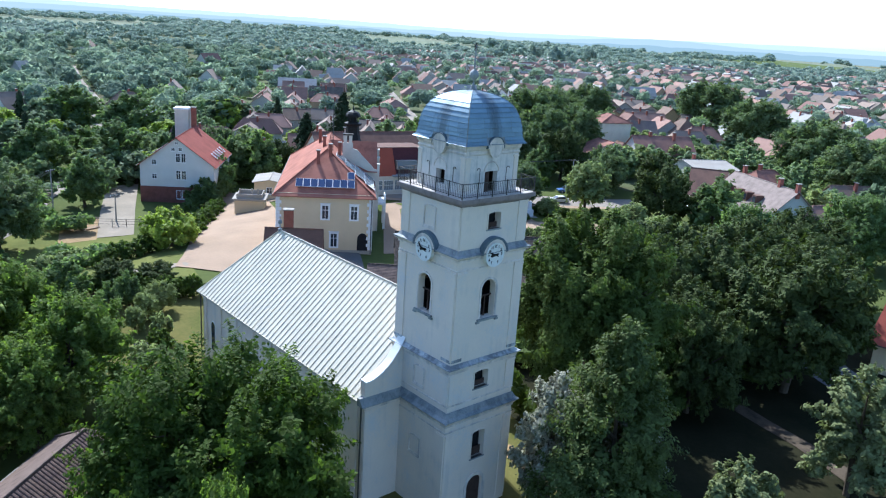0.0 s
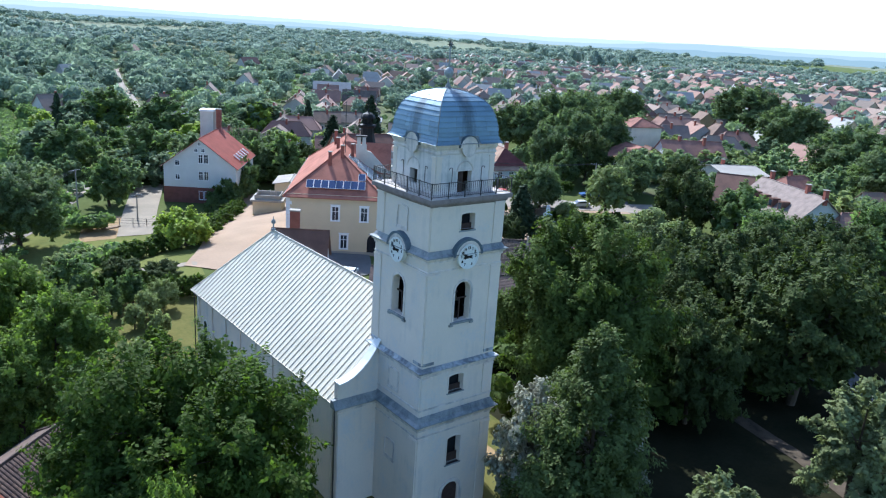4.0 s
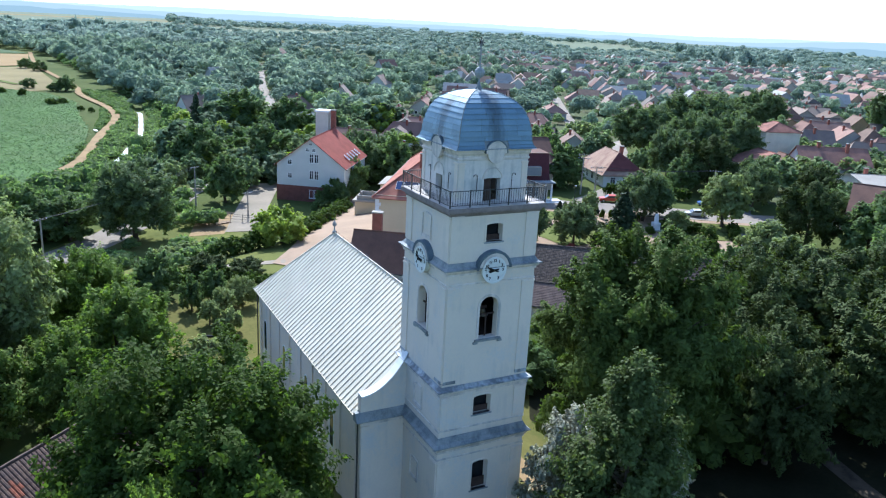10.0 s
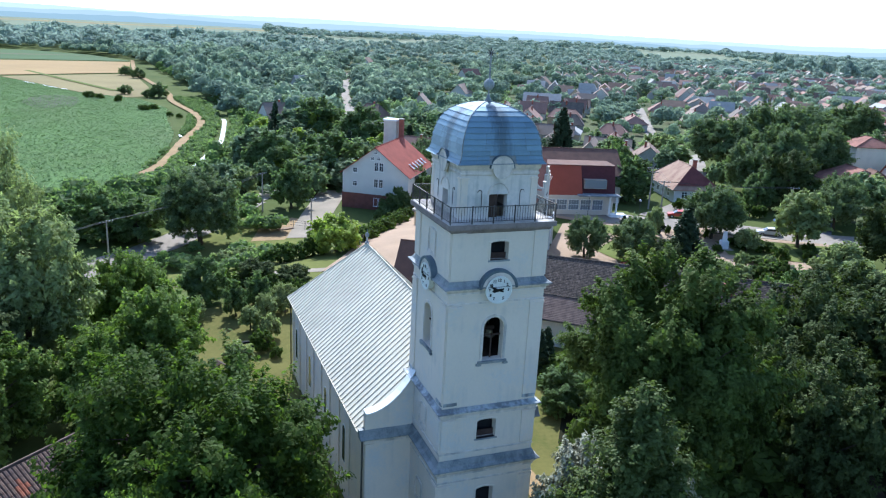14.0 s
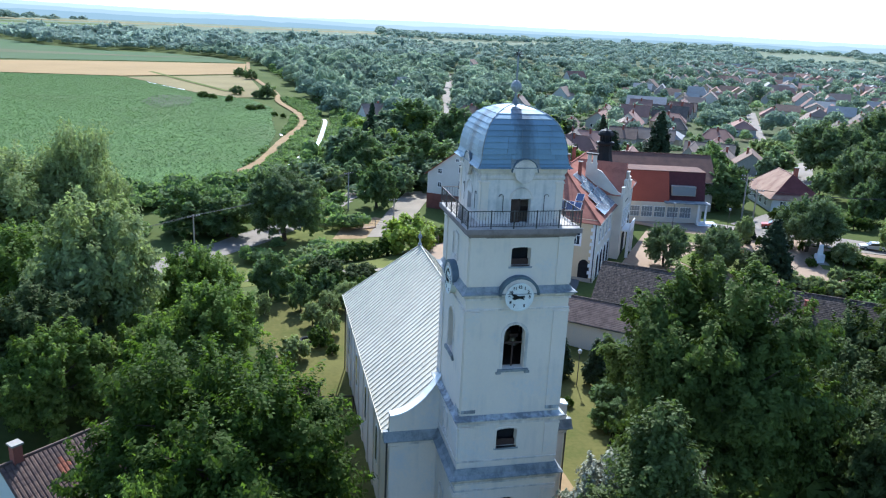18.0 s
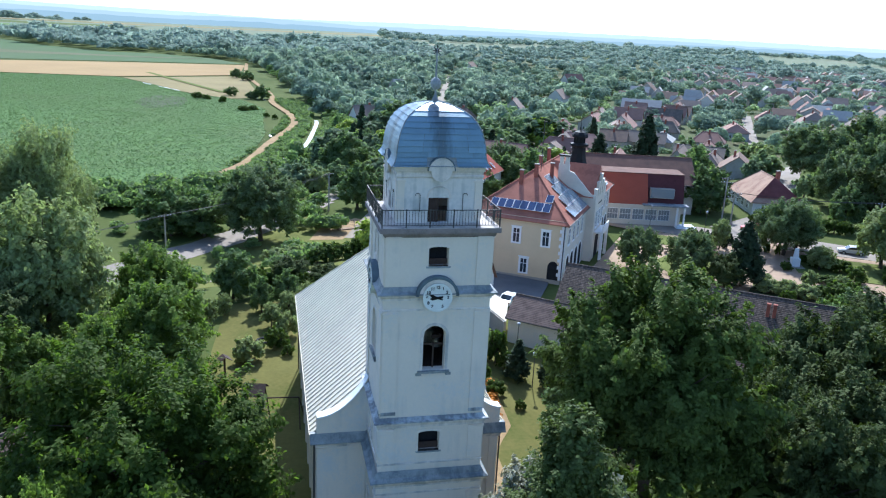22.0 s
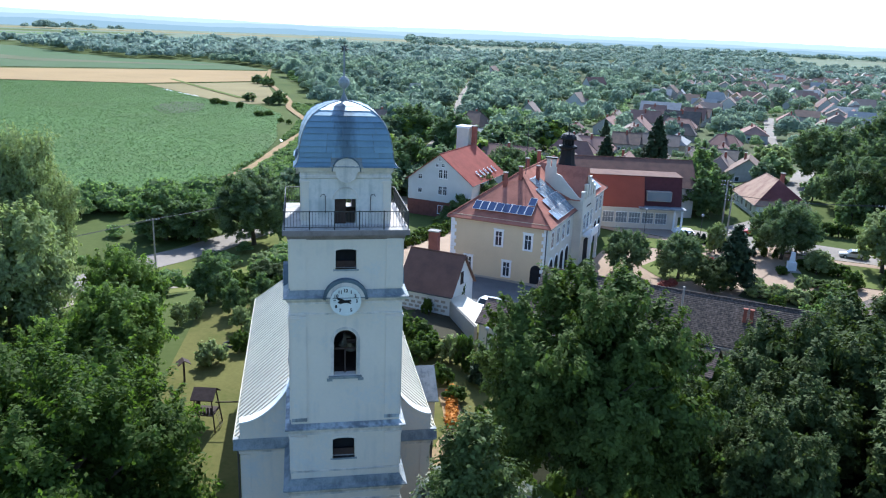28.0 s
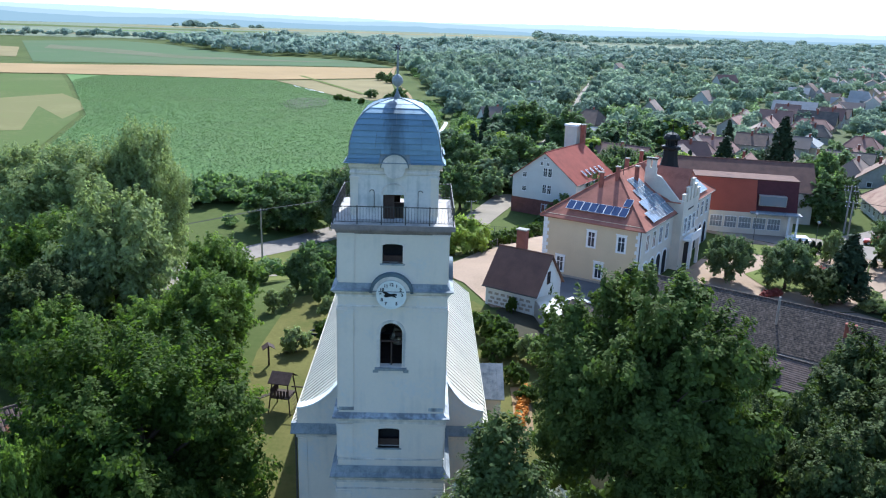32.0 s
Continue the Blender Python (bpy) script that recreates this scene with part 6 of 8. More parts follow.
def tiled_shed():
    """The roof at the garden's edge, tile by tile."""
    ob = house(pose(-32.3, 7.3, 0.5, 0, 0, -48.0), 9.0, 13.5, 3.3, 6.4, PALE, shade("brown_plain_tile", (0.14, 0.10, 0.08), 0.9, var=0.4, scale=1.5, fine=12, spec=0.12), "garden house with old brown tiled roof", 0, 3.6, "garden_house", 0.3)
    me = bpy.data.meshes.new("tile")
    bm = bmesh.new()
    prism(bm, [(0.0, 0.0), (0.27, 0.0), (0.27, 0.02), (0.2, 0.06), (0.07, 0.06), (0.0, 0.02)], "y", 0, 0.46)
    bm.to_mesh(me)
    bm.free()
    me.materials.append(TILES)
    fresh = me.copy()
    fresh.materials.clear()
    fresh.materials.append(shade("newer_orange_tile", (0.27, 0.10, 0.06), 0.9, var=0.3, scale=2, fine=12))
    chimney(ob, 4.5, 0.8, 5.6, 7.55, BRICK, 0.28)
    roof = [c for c in ob.children if c.name.startswith("roof")][0]
    W, D = 9.0, 13.5
    sl = math.atan2(3.1, 4.5)
    n = 0
    for row in range(14):
        for k in range(50):
            y = -0.3 + k * 0.285
            s = row * 0.4
            x = W + 0.3 - s * math.cos(sl)
            f = (W + 0.3 - x) / (W / 2 + 0.3)
            if y < D + 0.3 - f * 3.9 - 0.25:
                t = new("tile", fresh if (row, k) in PATCH else me)
                t.parent = roof
                t.matrix_local = pose(x, y, 3.25 - 0.04 + s * math.sin(sl), 0, 0, 90) @ pose(0, 0, 0, math.degrees(sl), 0, 0)
                n += 1


TILES = shade("brown_tile", (0.135, 0.09, 0.07), 0.9, var=0.35, scale=2, fine=12, per="object", tint=(0.07, 0.05, 0.05))
tiled_shed()

# ---- trees and bushes ----
tree_model("walnut", 8.6, 15.2, 112000, LEAF, 1, size=0.165, clumps=84, base=0.4, fine=True)
tree_model("oak", 7.8, 19.9, 125000, LEAFD, 3, size=0.165, clumps=70, base=5.2, fine=True)
tree_model("big", 6.7, 13.2, 36000, LEAFM, 5, size=0.2, clumps=80, base=0.8)
tree_model("full", 6.7, 13.4, 40000, LEAFF, 21, size=0.19, clumps=60, base=0.6)
tree_model("broad", 6.7, 14.2, 36000, LEAFG, 6, size=0.19, clumps=74, base=1.0)
tree_model("street", 6.7, 13.4, 36000, LEAFS, 22, size=0.2, clumps=64, base=1.2)
tree_model("dark", 6.7, 14.2, 40000, LEAFMD, 7, size=0.2, clumps=56, base=1.0)
tree_model("mid", 3.9, 8.6, 13000, LEAFM, 2, size=0.2, clumps=44, base=0.5)
tree_model("airy", 3.9, 9.1, 6000, LEAFG, 8, size=0.27, clumps=40, base=0.8)
tree_model("cone", 5.2, 16.3, 56000, LEAFC, 9, "cone", size=0.13, clumps=86, base=0.8, fine=True)
tree_model("white", 3.4, 9.6, 26000, WHITELEAF, 10, size=0.16, clumps=52, base=0.4, fine=True)
tree_model("pale", 3.4, 9.6, 24000, LEAFP, 10, size=0.16, clumps=40, base=1.0, fine=True)
tree_model("willow", 9.2, 21.5, 60000, LEAFG, 11, "round", size=0.2, clumps=130, base=2.0)
tree_model("fir", 2.6, 9.5, 7000, LEAFN, 12, "cone", size=0.24, clumps=80, base=0.4)
tree_model("gmid", 3.9, 8.6, 1800, GLEAF, 16, size=0.54, clumps=34, base=0.4)
tree_model("gdark", 3.9, 9.1, 1800, GDARK, 17, size=0.54, clumps=34, base=0.4)
tree_model("glime", 3.9, 8.4, 1800, LEAFL, 20, size=0.54, clumps=34, base=0.4)
tree_model("gairy", 3.9, 9.1, 1700, LEAFG, 18, size=0.54, clumps=32, base=0.6)
tree_model("gfir", 2.6, 9.5, 1500, LEAFN, 19, "cone", size=0.42, clumps=50, base=0.4)
tree_model("bright", 4.6, 6.0, 9000, LEAFL, 13, size=0.27, clumps=40, base=0.2)
tree_model("bush", 1.6, 2.3, 2000, LEAF, 14, size=0.17, clumps=22, base=0.0)
tree_model("greybush", 1.6, 2.3, 2000, LEAFG, 15, size=0.17, clumps=22, base=0.0)

LABELS = {
    "glime": "bright yellow-green garden tree among houses",
    "gmid": "rounded green garden tree among houses", "gdark": "dark green garden tree among houses", "gairy": "grey-green garden tree among houses", "gfir": "dark pointed conifer among houses",
    "street": "tall spreading broadleaf street tree", "full": "leafy broadleaf tree beside the church garden", "big": "full broadleaf tree in summer green", "broad": "grey-green broadleaf tree with loose crown", "dark": "dense dark green broadleaf tree",
    "mid": "small rounded green tree", "airy": "airy grey-green young tree", "willow": "tall loose grey-green willow", "fir": "dark green pointed conifer tree", "bush": "rounded green garden shrub", "greybush": "silvery green garden shrub",
}
SIZE = {"street": (6.5, 13.2), "full": (6.5, 13.2), "glime": (3.9, 8.4), "gmid": (3.8, 8.5), "gdark": (3.8, 9), "gairy": (3.8, 9), "gfir": (2.6, 9.5), "big": (6.5, 13), "broad": (6.5, 14), "dark": (6.5, 14), "mid": (3.8, 8.5), "airy": (3.8, 9), "willow": (9, 21), "fir": (2.6, 9.5), "bush": (1.6, 2.3), "greybush": (1.6, 2.3)}
rng = random.Random(5)


def plant(rows, group="", name="tree"):
    """Rows of kind, x, y, crown radius, height."""
    for key, x, y, r, h in rows:
        kr, kh = SIZE[key]
        s = r / kr
        tree(key, x, y, LABELS[key], s, rng.random() * 360, name, group, h / kh / s)


tree("walnut", -16.5, 2.0, "large leafy walnut tree in full summer green", 1.0, 40)
tree("oak", 16.0, 0.2, "very tall dark green oak beside the church", 0.96, 200, tall=1.04)
tree("cone", 5.5, -10.5, "light green conical tree before the tower", 1.0, 0)
tree("white", 4.9, -5.9, "white-flowering shrubby tree by the tower", 0.86, 0, tall=1.3)
tree("white", 8.6, -9.2, "white-flowering shrubby tree behind the conical tree", 0.84, 120, tall=1.38)
tree("pale", 25.6, -18.8, "pale grey-green tree by the road", 1.15, 70)
tree("pale", 8.9, -18.4, "pale grey-green tree at the churchyard edge", 0.92, 140)
tree("bright", 8.0, 71.5, "broad bright green bush by the yard", 1.0, 30, "bush")
plant((("full", -20.8, 38.0, 4.6, 10.4), ("full", -19.0, 25.5, 5.2, 10.6), ("broad", -29.0, 31.0, 6.4, 17.0), ("willow", -43.5, 55.0, 9.0, 21.5), ("willow", -37.0, 60.0, 6.4, 24.0), ("dark", -33.0, 24.0, 5.4, 11.4),
       ("broad", -68.0, 94.0, 8.0, 16.0), ("full", -37.5, 42.0, 6.5, 13.0), ("full", -30.5, 18.5, 4.6, 9.5), ("street", -10.5, 94.0, 7.2, 14.2), ("fir", 76.6, 148.6, 3.8, 13.5), ("fir", 96.5, 160.7, 4.2, 17.5), ("mid", 9.4, 118.0, 4.6, 10.2), ("mid", -13.3, 49.0, 2.8, 6.0), ("mid", -9.9, 43.6, 1.5, 4.4),
       ("mid", -6.9, 46.2, 1.9, 4.4), ("airy", -21.3, -7.6, 1.6, 11.4), ("full", -19.9, -6.1, 2.2, 11.6), ("full", -24.8, -6.2, 3.4, 10.0), ("mid", -20.5, 97.0, 4.6, 7.8), ("mid", -26.0, 98.0, 5.6, 9.4), ("airy", -7.0, 41.2, 1.4, 3.4), ("broad", -4.4, 43.6, 1.9, 3.6), ("dark", -2.2, 50.5, 2.4, 3.6), ("dark", -6.4, 52.4, 2.6, 4.2), ("airy", -8.9, 39.0, 1.2, 2.9), ("airy", -15.6, 41.0, 1.0, 2.8), ("airy", -14.1, 43.1, 1.0, 2.6), ("full", -22.5, 21.0, 4.0, 8.8),
       ("mid", 9.1, 153.0, 6.5, 12.0), ("mid", 24.7, 148.0, 8.0, 13.0), ("mid", 36.7, 220.0, 9.0, 14.0), ("mid", 42.5, 128.0, 5.2, 11.0), ("mid", 35.8, 117.8, 4.2, 8.8), ("mid", 50.4, 125.3, 6.4, 12.5), ("mid", 24.0, 158.0, 6.0, 10.0), ("mid", 44.2, 196.0, 8.5, 14.0),
       ("broad", -46.0, 30.0, 5.5, 11.0), ("dark", -40.0, 12.0, 5.0, 10.0), ("big", -50.0, 66.0, 6.0, 12.0), ("big", -55.0, 45.0, 6.5, 12.0), ("big", -62.0, 60.0, 6.5, 13.0)), "trees beside the church garden")
plant((("street", 43.2, 57.0, 3.2, 6.8), ("street", 50.2, 54.4, 3.6, 7.2), ("fir", 55.8, 49.8, 3.0, 9.6), ("dark", 52.8, 49.2, 2.8, 5.2), ("dark", 77.0, 94.5, 4.0, 9.0), ("mid", 74.0, 97.0, 2.6, 11.0), ("street", 72.5, 63.8, 5.0, 9.8), ("airy", 62.5, 66.5, 1.6, 5.4), ("airy", 73.4, 56.0, 2.2, 4.2), ("mid", 72.8, 90.5, 5.0, 9.4),
       ("mid", 69.6, 99.0, 3.6, 8.0), ("mid", 81.3, 108.0, 5.0, 11.0), ("airy", 85.0, 56.6, 4.6, 10.4), ("airy", 75.5, 39.0, 3.4, 6.8), ("dark", 88.5, 42.0, 5.4, 11.8), ("street", 77.2, 67.0, 3.8, 8.2), ("mid", 93.0, 34.0, 5.6, 11.0)), "trees in the square")
plant((("street", 121.8, 103.0, 7.8, 15.0), ("dark", 104.5, 80.5, 6.0, 13.0), ("street", 142.5, 125.5, 10.5, 18.0), ("street", 136.0, 104.0, 8.0, 15.0), ("street", 119.0, 118.0, 8.4, 15.0), ("street", 108.0, 96.0, 5.6, 12.0), ("street", 167.0, 139.0, 10.0, 16.0),
       ("street", 203.0, 154.0, 10.0, 16.0), ("mid", 98.5, 82.0, 3.8, 9.0), ("street", 103.0, 66.0, 4.6, 9.6), ("street", 110.5, 72.5, 5.0, 10.0), ("dark", 118.0, 63.0, 4.4, 9.4), ("street", 244.0, 126.0, 13.0, 21.0), ("street", 216.0, 92.0, 11.0, 18.0), ("street", 169.0, 50.0, 11.0, 17.5), ("street", 146.0, 30.0, 10.0, 16.5)), "big trees along the side street")
plant((("big", 96.7, 9.5, 7.4, 12.6), ("dark", 72.6, 8.0, 6.6, 12.8), ("dark", 58.8, 10.0, 6.2, 13.0), ("dark", 49.6, 15.5, 5.6, 12.2), ("dark", 40.0, 10.5, 5.2, 11.2), ("dark", 57.0, 1.0, 6.0, 13.0), ("dark", 39.6, -6.6, 7.2, 15.6), ("dark", 35.4, 7.6, 5.2, 13.6), ("dark", 31.6, 1.8, 5.0, 11.4),
       ("dark", 25.6, 1.6, 3.8, 11.6), ("mid", 51.9, 24.5, 4.0, 8.6), ("dark", 43.0, 4.5, 6.2, 14.0), ("airy", 62.0, 24.0, 4.6, 9.0), ("big", 80.0, 20.0, 5.6, 10.5), ("dark", 50.5, 2.0, 5.0, 12.0), ("dark", 27.0, -3.5, 4.2, 11.6), ("airy", 44.5, 19.0, 3.2, 6.0)), "park trees beside the church")
plant((("greybush", 58.2, 46.8, 2.0, 2.2), ("greybush", 60.2, 46.0, 1.8, 2.4), ("greybush", 62.4, 44.8, 2.0, 2.2), ("bush", 64.6, 44.6, 1.6, 2.0), ("bush", 66.6, 42.6, 2.4, 3.0), ("greybush", 66.4, 49.4, 1.3, 2.6), ("bush", 70.4, 50.6, 2.0, 1.3), ("bush", 74.4, 58.2, 2.4, 2.8), ("bush", 76.4, 55.4, 2.0, 2.2), ("greybush", 61.0, 51.8, 1.2, 1.4)), "shrubs in the small park", "bush")
plant([("fir", 61.0 + 0.8 * k, 73.4 - 0.5 * k, 0.75, 1.9) for k in range(8)], "row of small thujas by the street", "bush")
plant((("fir", 14.7, 24.5, 1.3, 4.4), ("fir", 17.5, 22.6, 1.3, 5.0), ("fir", 19.2, 24.2, 1.2, 4.4), ("mid", 16.6, 16.2, 2.6, 4.2), ("mid", 15.4, 14.4, 1.6, 2.6), ("bush", 13.3, 18.8, 0.6, 1.0), ("bush", 9.6, -5.6, 1.4, 2.2), ("greybush", 9.2, -9.4, 1.3, 2.0), ("bush", 11.5, 21.5, 1.2, 1.7), ("bush", 14.2, 26.8, 1.0, 2.2), ("bush", 10.6, -12.4, 1.7, 2.4)), "thujas and shrubs by the garden wall", "bush")
plant((("bush", 10.8, 31.5, 1.7, 2.6), ("greybush", 12.6, 29.5, 1.5, 3.2), ("bush", 13.6, 28.2, 1.2, 3.8), ("bush", 10.8, 25.0, 1.4, 2.2), ("bush", 8.6, 36.0, 1.9, 2.8), ("bush", 10.2, 34.2, 2.0, 3.0), ("bush", 9.0, 29.8, 1.6, 2.4), ("greybush", -11.1, 30.2, 1.7, 2.7), ("bush", -8.3, 33.4, 1.3, 2.2), ("greybush", -7.2, 36.0, 1.3, 3.0), ("bush", -7.3, 31.5, 0.7, 1.2),
       ("bush", 16.6, 45.6, 1.0, 3.4), ("bush", 12.2, 42.6, 0.7, 2.2), ("greybush", 9.6, -4.4, 1.1, 1.6), ("bush", 11.2, -6.6, 1.3, 1.5), ("greybush", 7.5, -13.6, 1.4, 1.8)), "shrubs on the lawn", "bush")
plant((("mid", -20.8, 460.8, 5.0, 6.4), ("mid", -28.4, 478.9, 4.4, 6.0), ("mid", -27.0, 359.8, 3.6, 4.6), ("mid", -12.2, 348.4, 5.0, 7.2), ("mid", -17.0, 346.0, 3.0, 4.0), ("bush", -40.9, 340.9, 3.0, 3.2), ("bush", -36.5, 337.0, 2.2, 2.6), ("bush", -29.1, 325.4, 2.0, 3.2), ("bush", -18.6, 293.2, 2.6, 2.6), ("bush", -14.8, 297.0, 2.2, 2.4), ("bush", -9.6, 274.7, 1.4, 2.0), ("bush", -6.4, 269.5, 1.3, 2.0)), "bushes at the field edge", "bush")
plant((("dark", 46.6, 131.0, 4.6, 9.6), ("street", 53.0, 137.0, 5.0, 10.4), ("dark", 42.6, 137.5, 4.4, 9.0), ("street", 49.0, 146.0, 5.4, 11.0), ("dark", 60.0, 133.0, 4.0, 9.0), ("mid", 29.6, 112.6, 2.4, 4.0), ("mid", 31.8, 115.6, 2.8, 5.2), ("mid", 33.6, 114.5, 3.8, 8.2), ("mid", 37.4, 118.5, 3.8, 8.8), ("mid", 30.4, 108.6, 3.0, 6.0), ("mid", 27.2, 108.6, 2.0, 3.0), ("mid", 24.8, 104.4, 1.8, 2.8)), "shrubs between yard and white house", "bush")
plant([("bush", 11.5 + 1.9 * k, 74.5 + 3.0 * k, 1.5 + 0.3 * (k % 3), 2.4) for k in range(11)], "hedge along the yard", "bush")
plant([("bush", -2.0 + 2.1 * k, 69.0 + 0.6 * k, 1.9, 2.6 + 0.4 * (k % 2)) for k in range(4)] + [("greybush", -8.5 + 2.4 * k, 78.0 - 0.8 * k, 2.1, 2.6) for k in range(4)], "scrub on the bank", "bush")
plant([("bush", -11.5 + 1.3 * k, 54.6 - 0.98 * k, 1.55, 2.5 + 0.3 * (k % 2)) for k in range(10)], "dark hedge behind the church", "bush")
plant((("bush", 69.5, 44.0, 1.6, 2.6), ("bush", 58.0, 42.5, 1.2, 2.2), ("greybush", 71.5, 48.5, 1.4, 2.0), ("bush", 75.0, 50.0, 1.7, 2.8),
       ("greybush", 78.0, 45.5, 1.5, 2.3), ("bush", 80.5, 49.5, 1.3, 2.1), ("bush", 62.0, 39.0, 1.7, 2.8), ("greybush", 67.0, 38.5, 1.4, 2.2), ("bush", 72.0, 36.5, 1.8, 3.0), ("greybush", 54.5, 58.5, 1.0, 1.3), ("bush", 57.5, 57.0, 1.1, 1.5), ("bush", 68.0, 56.5, 1.0, 1.4), ("bush", 84.0, 53.0, 1.3, 2.0)), "shrubs of the small park", "bush")
plant([("bush", 80.0 + 1.75 * k, 82.5 - 0.85 * k, 1.5, 2.6) for k in range(9)], "dark hedge before the hipped house", "bush")
plant([("fir" if k % 3 == 0 else "bush", 59.5 + 1.5 * k, 69.5 - 0.7 * k, 0.55, 1.9) for k in range(9)], "small conifers by the street", "bush")


r3 = random.Random(77)
KEEP_OFF = [(106, 70, 14), (118, 66, 13), (101, 52, 11), (100, 34, 14), (118, 36, 11), (155, 108, 10), (136, 92, 12), (121, 103, 9), (104, 80, 7), (136, 104, 9), (119, 118, 9), (108, 96, 6), (169, 50, 11), (146, 30, 10)]
for k in range(200):
    x, y = r3.uniform(104, 176), r3.uniform(20, 128)
    if any(math.hypot(x - a, y - b) < c for a, b, c in KEEP_OFF) or min(abs((x - 94) * 23 - (y - 62) * 26), abs((x - 120) * 29 - (y - 85) * 35)) < 230:
        continue
    rad = r3.uniform(2.6, 4.8)
    KEEP_OFF.append((x, y, rad * 1.1))
    plant(((r3.choice(("gmid", "gdark", "gmid", "gairy")), x, y, rad, rad * r3.uniform(1.6, 2.1)),), "garden trees among the houses")


# ---- woods and scrub past counting ----
def near_line(pts, x, y, w):
    for (ax, ay), (bx, by) in zip(pts, pts[1:]):
        dx, dy = bx - ax, by - ay
        t = max(0, min(1, ((x - ax) * dx + (y - ay) * dy) / (dx * dx + dy * dy)))
        if (ax + t * dx - x) ** 2 + (ay + t * dy - y) ** 2 < w * w:
            return True
    return False


ROADS = [([(9, 136), (24, 165), (62, 280), (88, 395), (130, 560)], 5.0), ([(70, 78), (92, 92), (112, 118), (145, 163), (169, 215), (240, 330)], 5.0), ([(94, 62), (120, 85), (155, 114), (200, 160), (300, 270)], 6.0),
         ([(64, 76), (94, 61), (130, 40), (200, 0)], 7.0)]
CREEK = [(-40, 100), (-10, 160), (-2, 188), (3, 208), (9, 256), (12, 300), (4, 380), (-14, 520), (-20, 700)]


def creek_x(y):
    return float(np.interp(y, [100, 160, 208, 256, 300, 380, 520, 700, 900], [-30, -8, 3, 9, 12, 4, -14, -40, -160]))


def in_town(x, y):
    return y > -60 and (y > 128 or x > 108) and x > creek_x(y) + 9


HOMES = []   # places of the far houses, filled before the woods


def homes():
    r = random.Random(11)
    out = []
    for j in range(54):
        for i in range(76):
            u, v = -40 + 17.5 * i + r.uniform(-4, 4), -60 + 20 * j + r.uniform(-4, 4)
            a = radians(-33)
            x, y = u * math.cos(a) - v * math.sin(a) * 1.0, u * math.sin(a) + v * math.cos(a)
            x, y = x + 40, y + 60
            d = math.hypot(x + 10, y + 40)
            if not in_town(x, y) or d > 1150 or r.random() < (0.1 if d < 320 else 0.22):
                continue
            if any(near_line(p, x, y, w + 6) for p, w in ROADS) or (x < 175 and y < 135 and x > 100 and y > 25) or (x < 60 and y < 150) or (x < 100 and y < 128):
                continue
            out.append((x, y, d, -33 + r.choice((0, 90, 180)) + r.uniform(-6, 6), r.uniform(7.5, 10.5), r.uniform(9, 15), r.uniform(2.9, 3.8), r.uniform(6.0, 7.8), r.random()))
    return out


HOMES = homes()
# houses with open gardens towards the church
OPEN_HOMES = [(x, y, math.hypot(x + 10, y + 40), *rest) for x, y, *rest in (
    (21, 257, -72, 9.5, 14, 3.4, 8.0, 0.686),
    (56, 392, -62, 9, 13, 3.8, 9.0, 0.6627),
    (65, 262, -140, 10, 11.5, 3.4, 8.0, 0.2021),
    (58, 226, -112, 9, 11, 3.2, 5.6, 0.5238),
    (142, 370, -40, 9, 13, 3.4, 7.8, 0.6709),
    (152, 618, -30, 13, 16, 4, 10, 0.5579),
    (206, 520, -75, 10, 15, 3.6, 8.6, 0.5692),
    (44, 460, -55, 9, 13, 3.6, 8.4, 0.5585),
    (170, 333, -120, 10, 19, 3.4, 7.6, 0.7242),
    (95, 300, -25, 9, 13, 3.4, 7.8, 0.841))]
HOMES = [hm for hm in HOMES if all(math.hypot(hm[0] - o[0], hm[1] - o[1]) > 21 for o in OPEN_HOMES)] + OPEN_HOMES


def open_garden(x, y):
    for hx, hy, d, *_ in OPEN_HOMES:
        ux, uy = (hx + 10) / d, (hy + 40) / d
        a, b = (hx - x) * ux + (hy - y) * uy, abs((hx - x) * uy - (hy - y) * ux)
        if -8 < a < 9 + 0.05 * d and b < 8.5:
            return True
    return False


ICO = bmesh.new()
bmesh.ops.create_icosphere(ICO, subdivisions=2, radius=1.0)
ICO_TRIS = np.array([[tuple(v.co) for v in f.verts] for f in ICO.faces if f.normal.z > -0.45])
ICO.free()


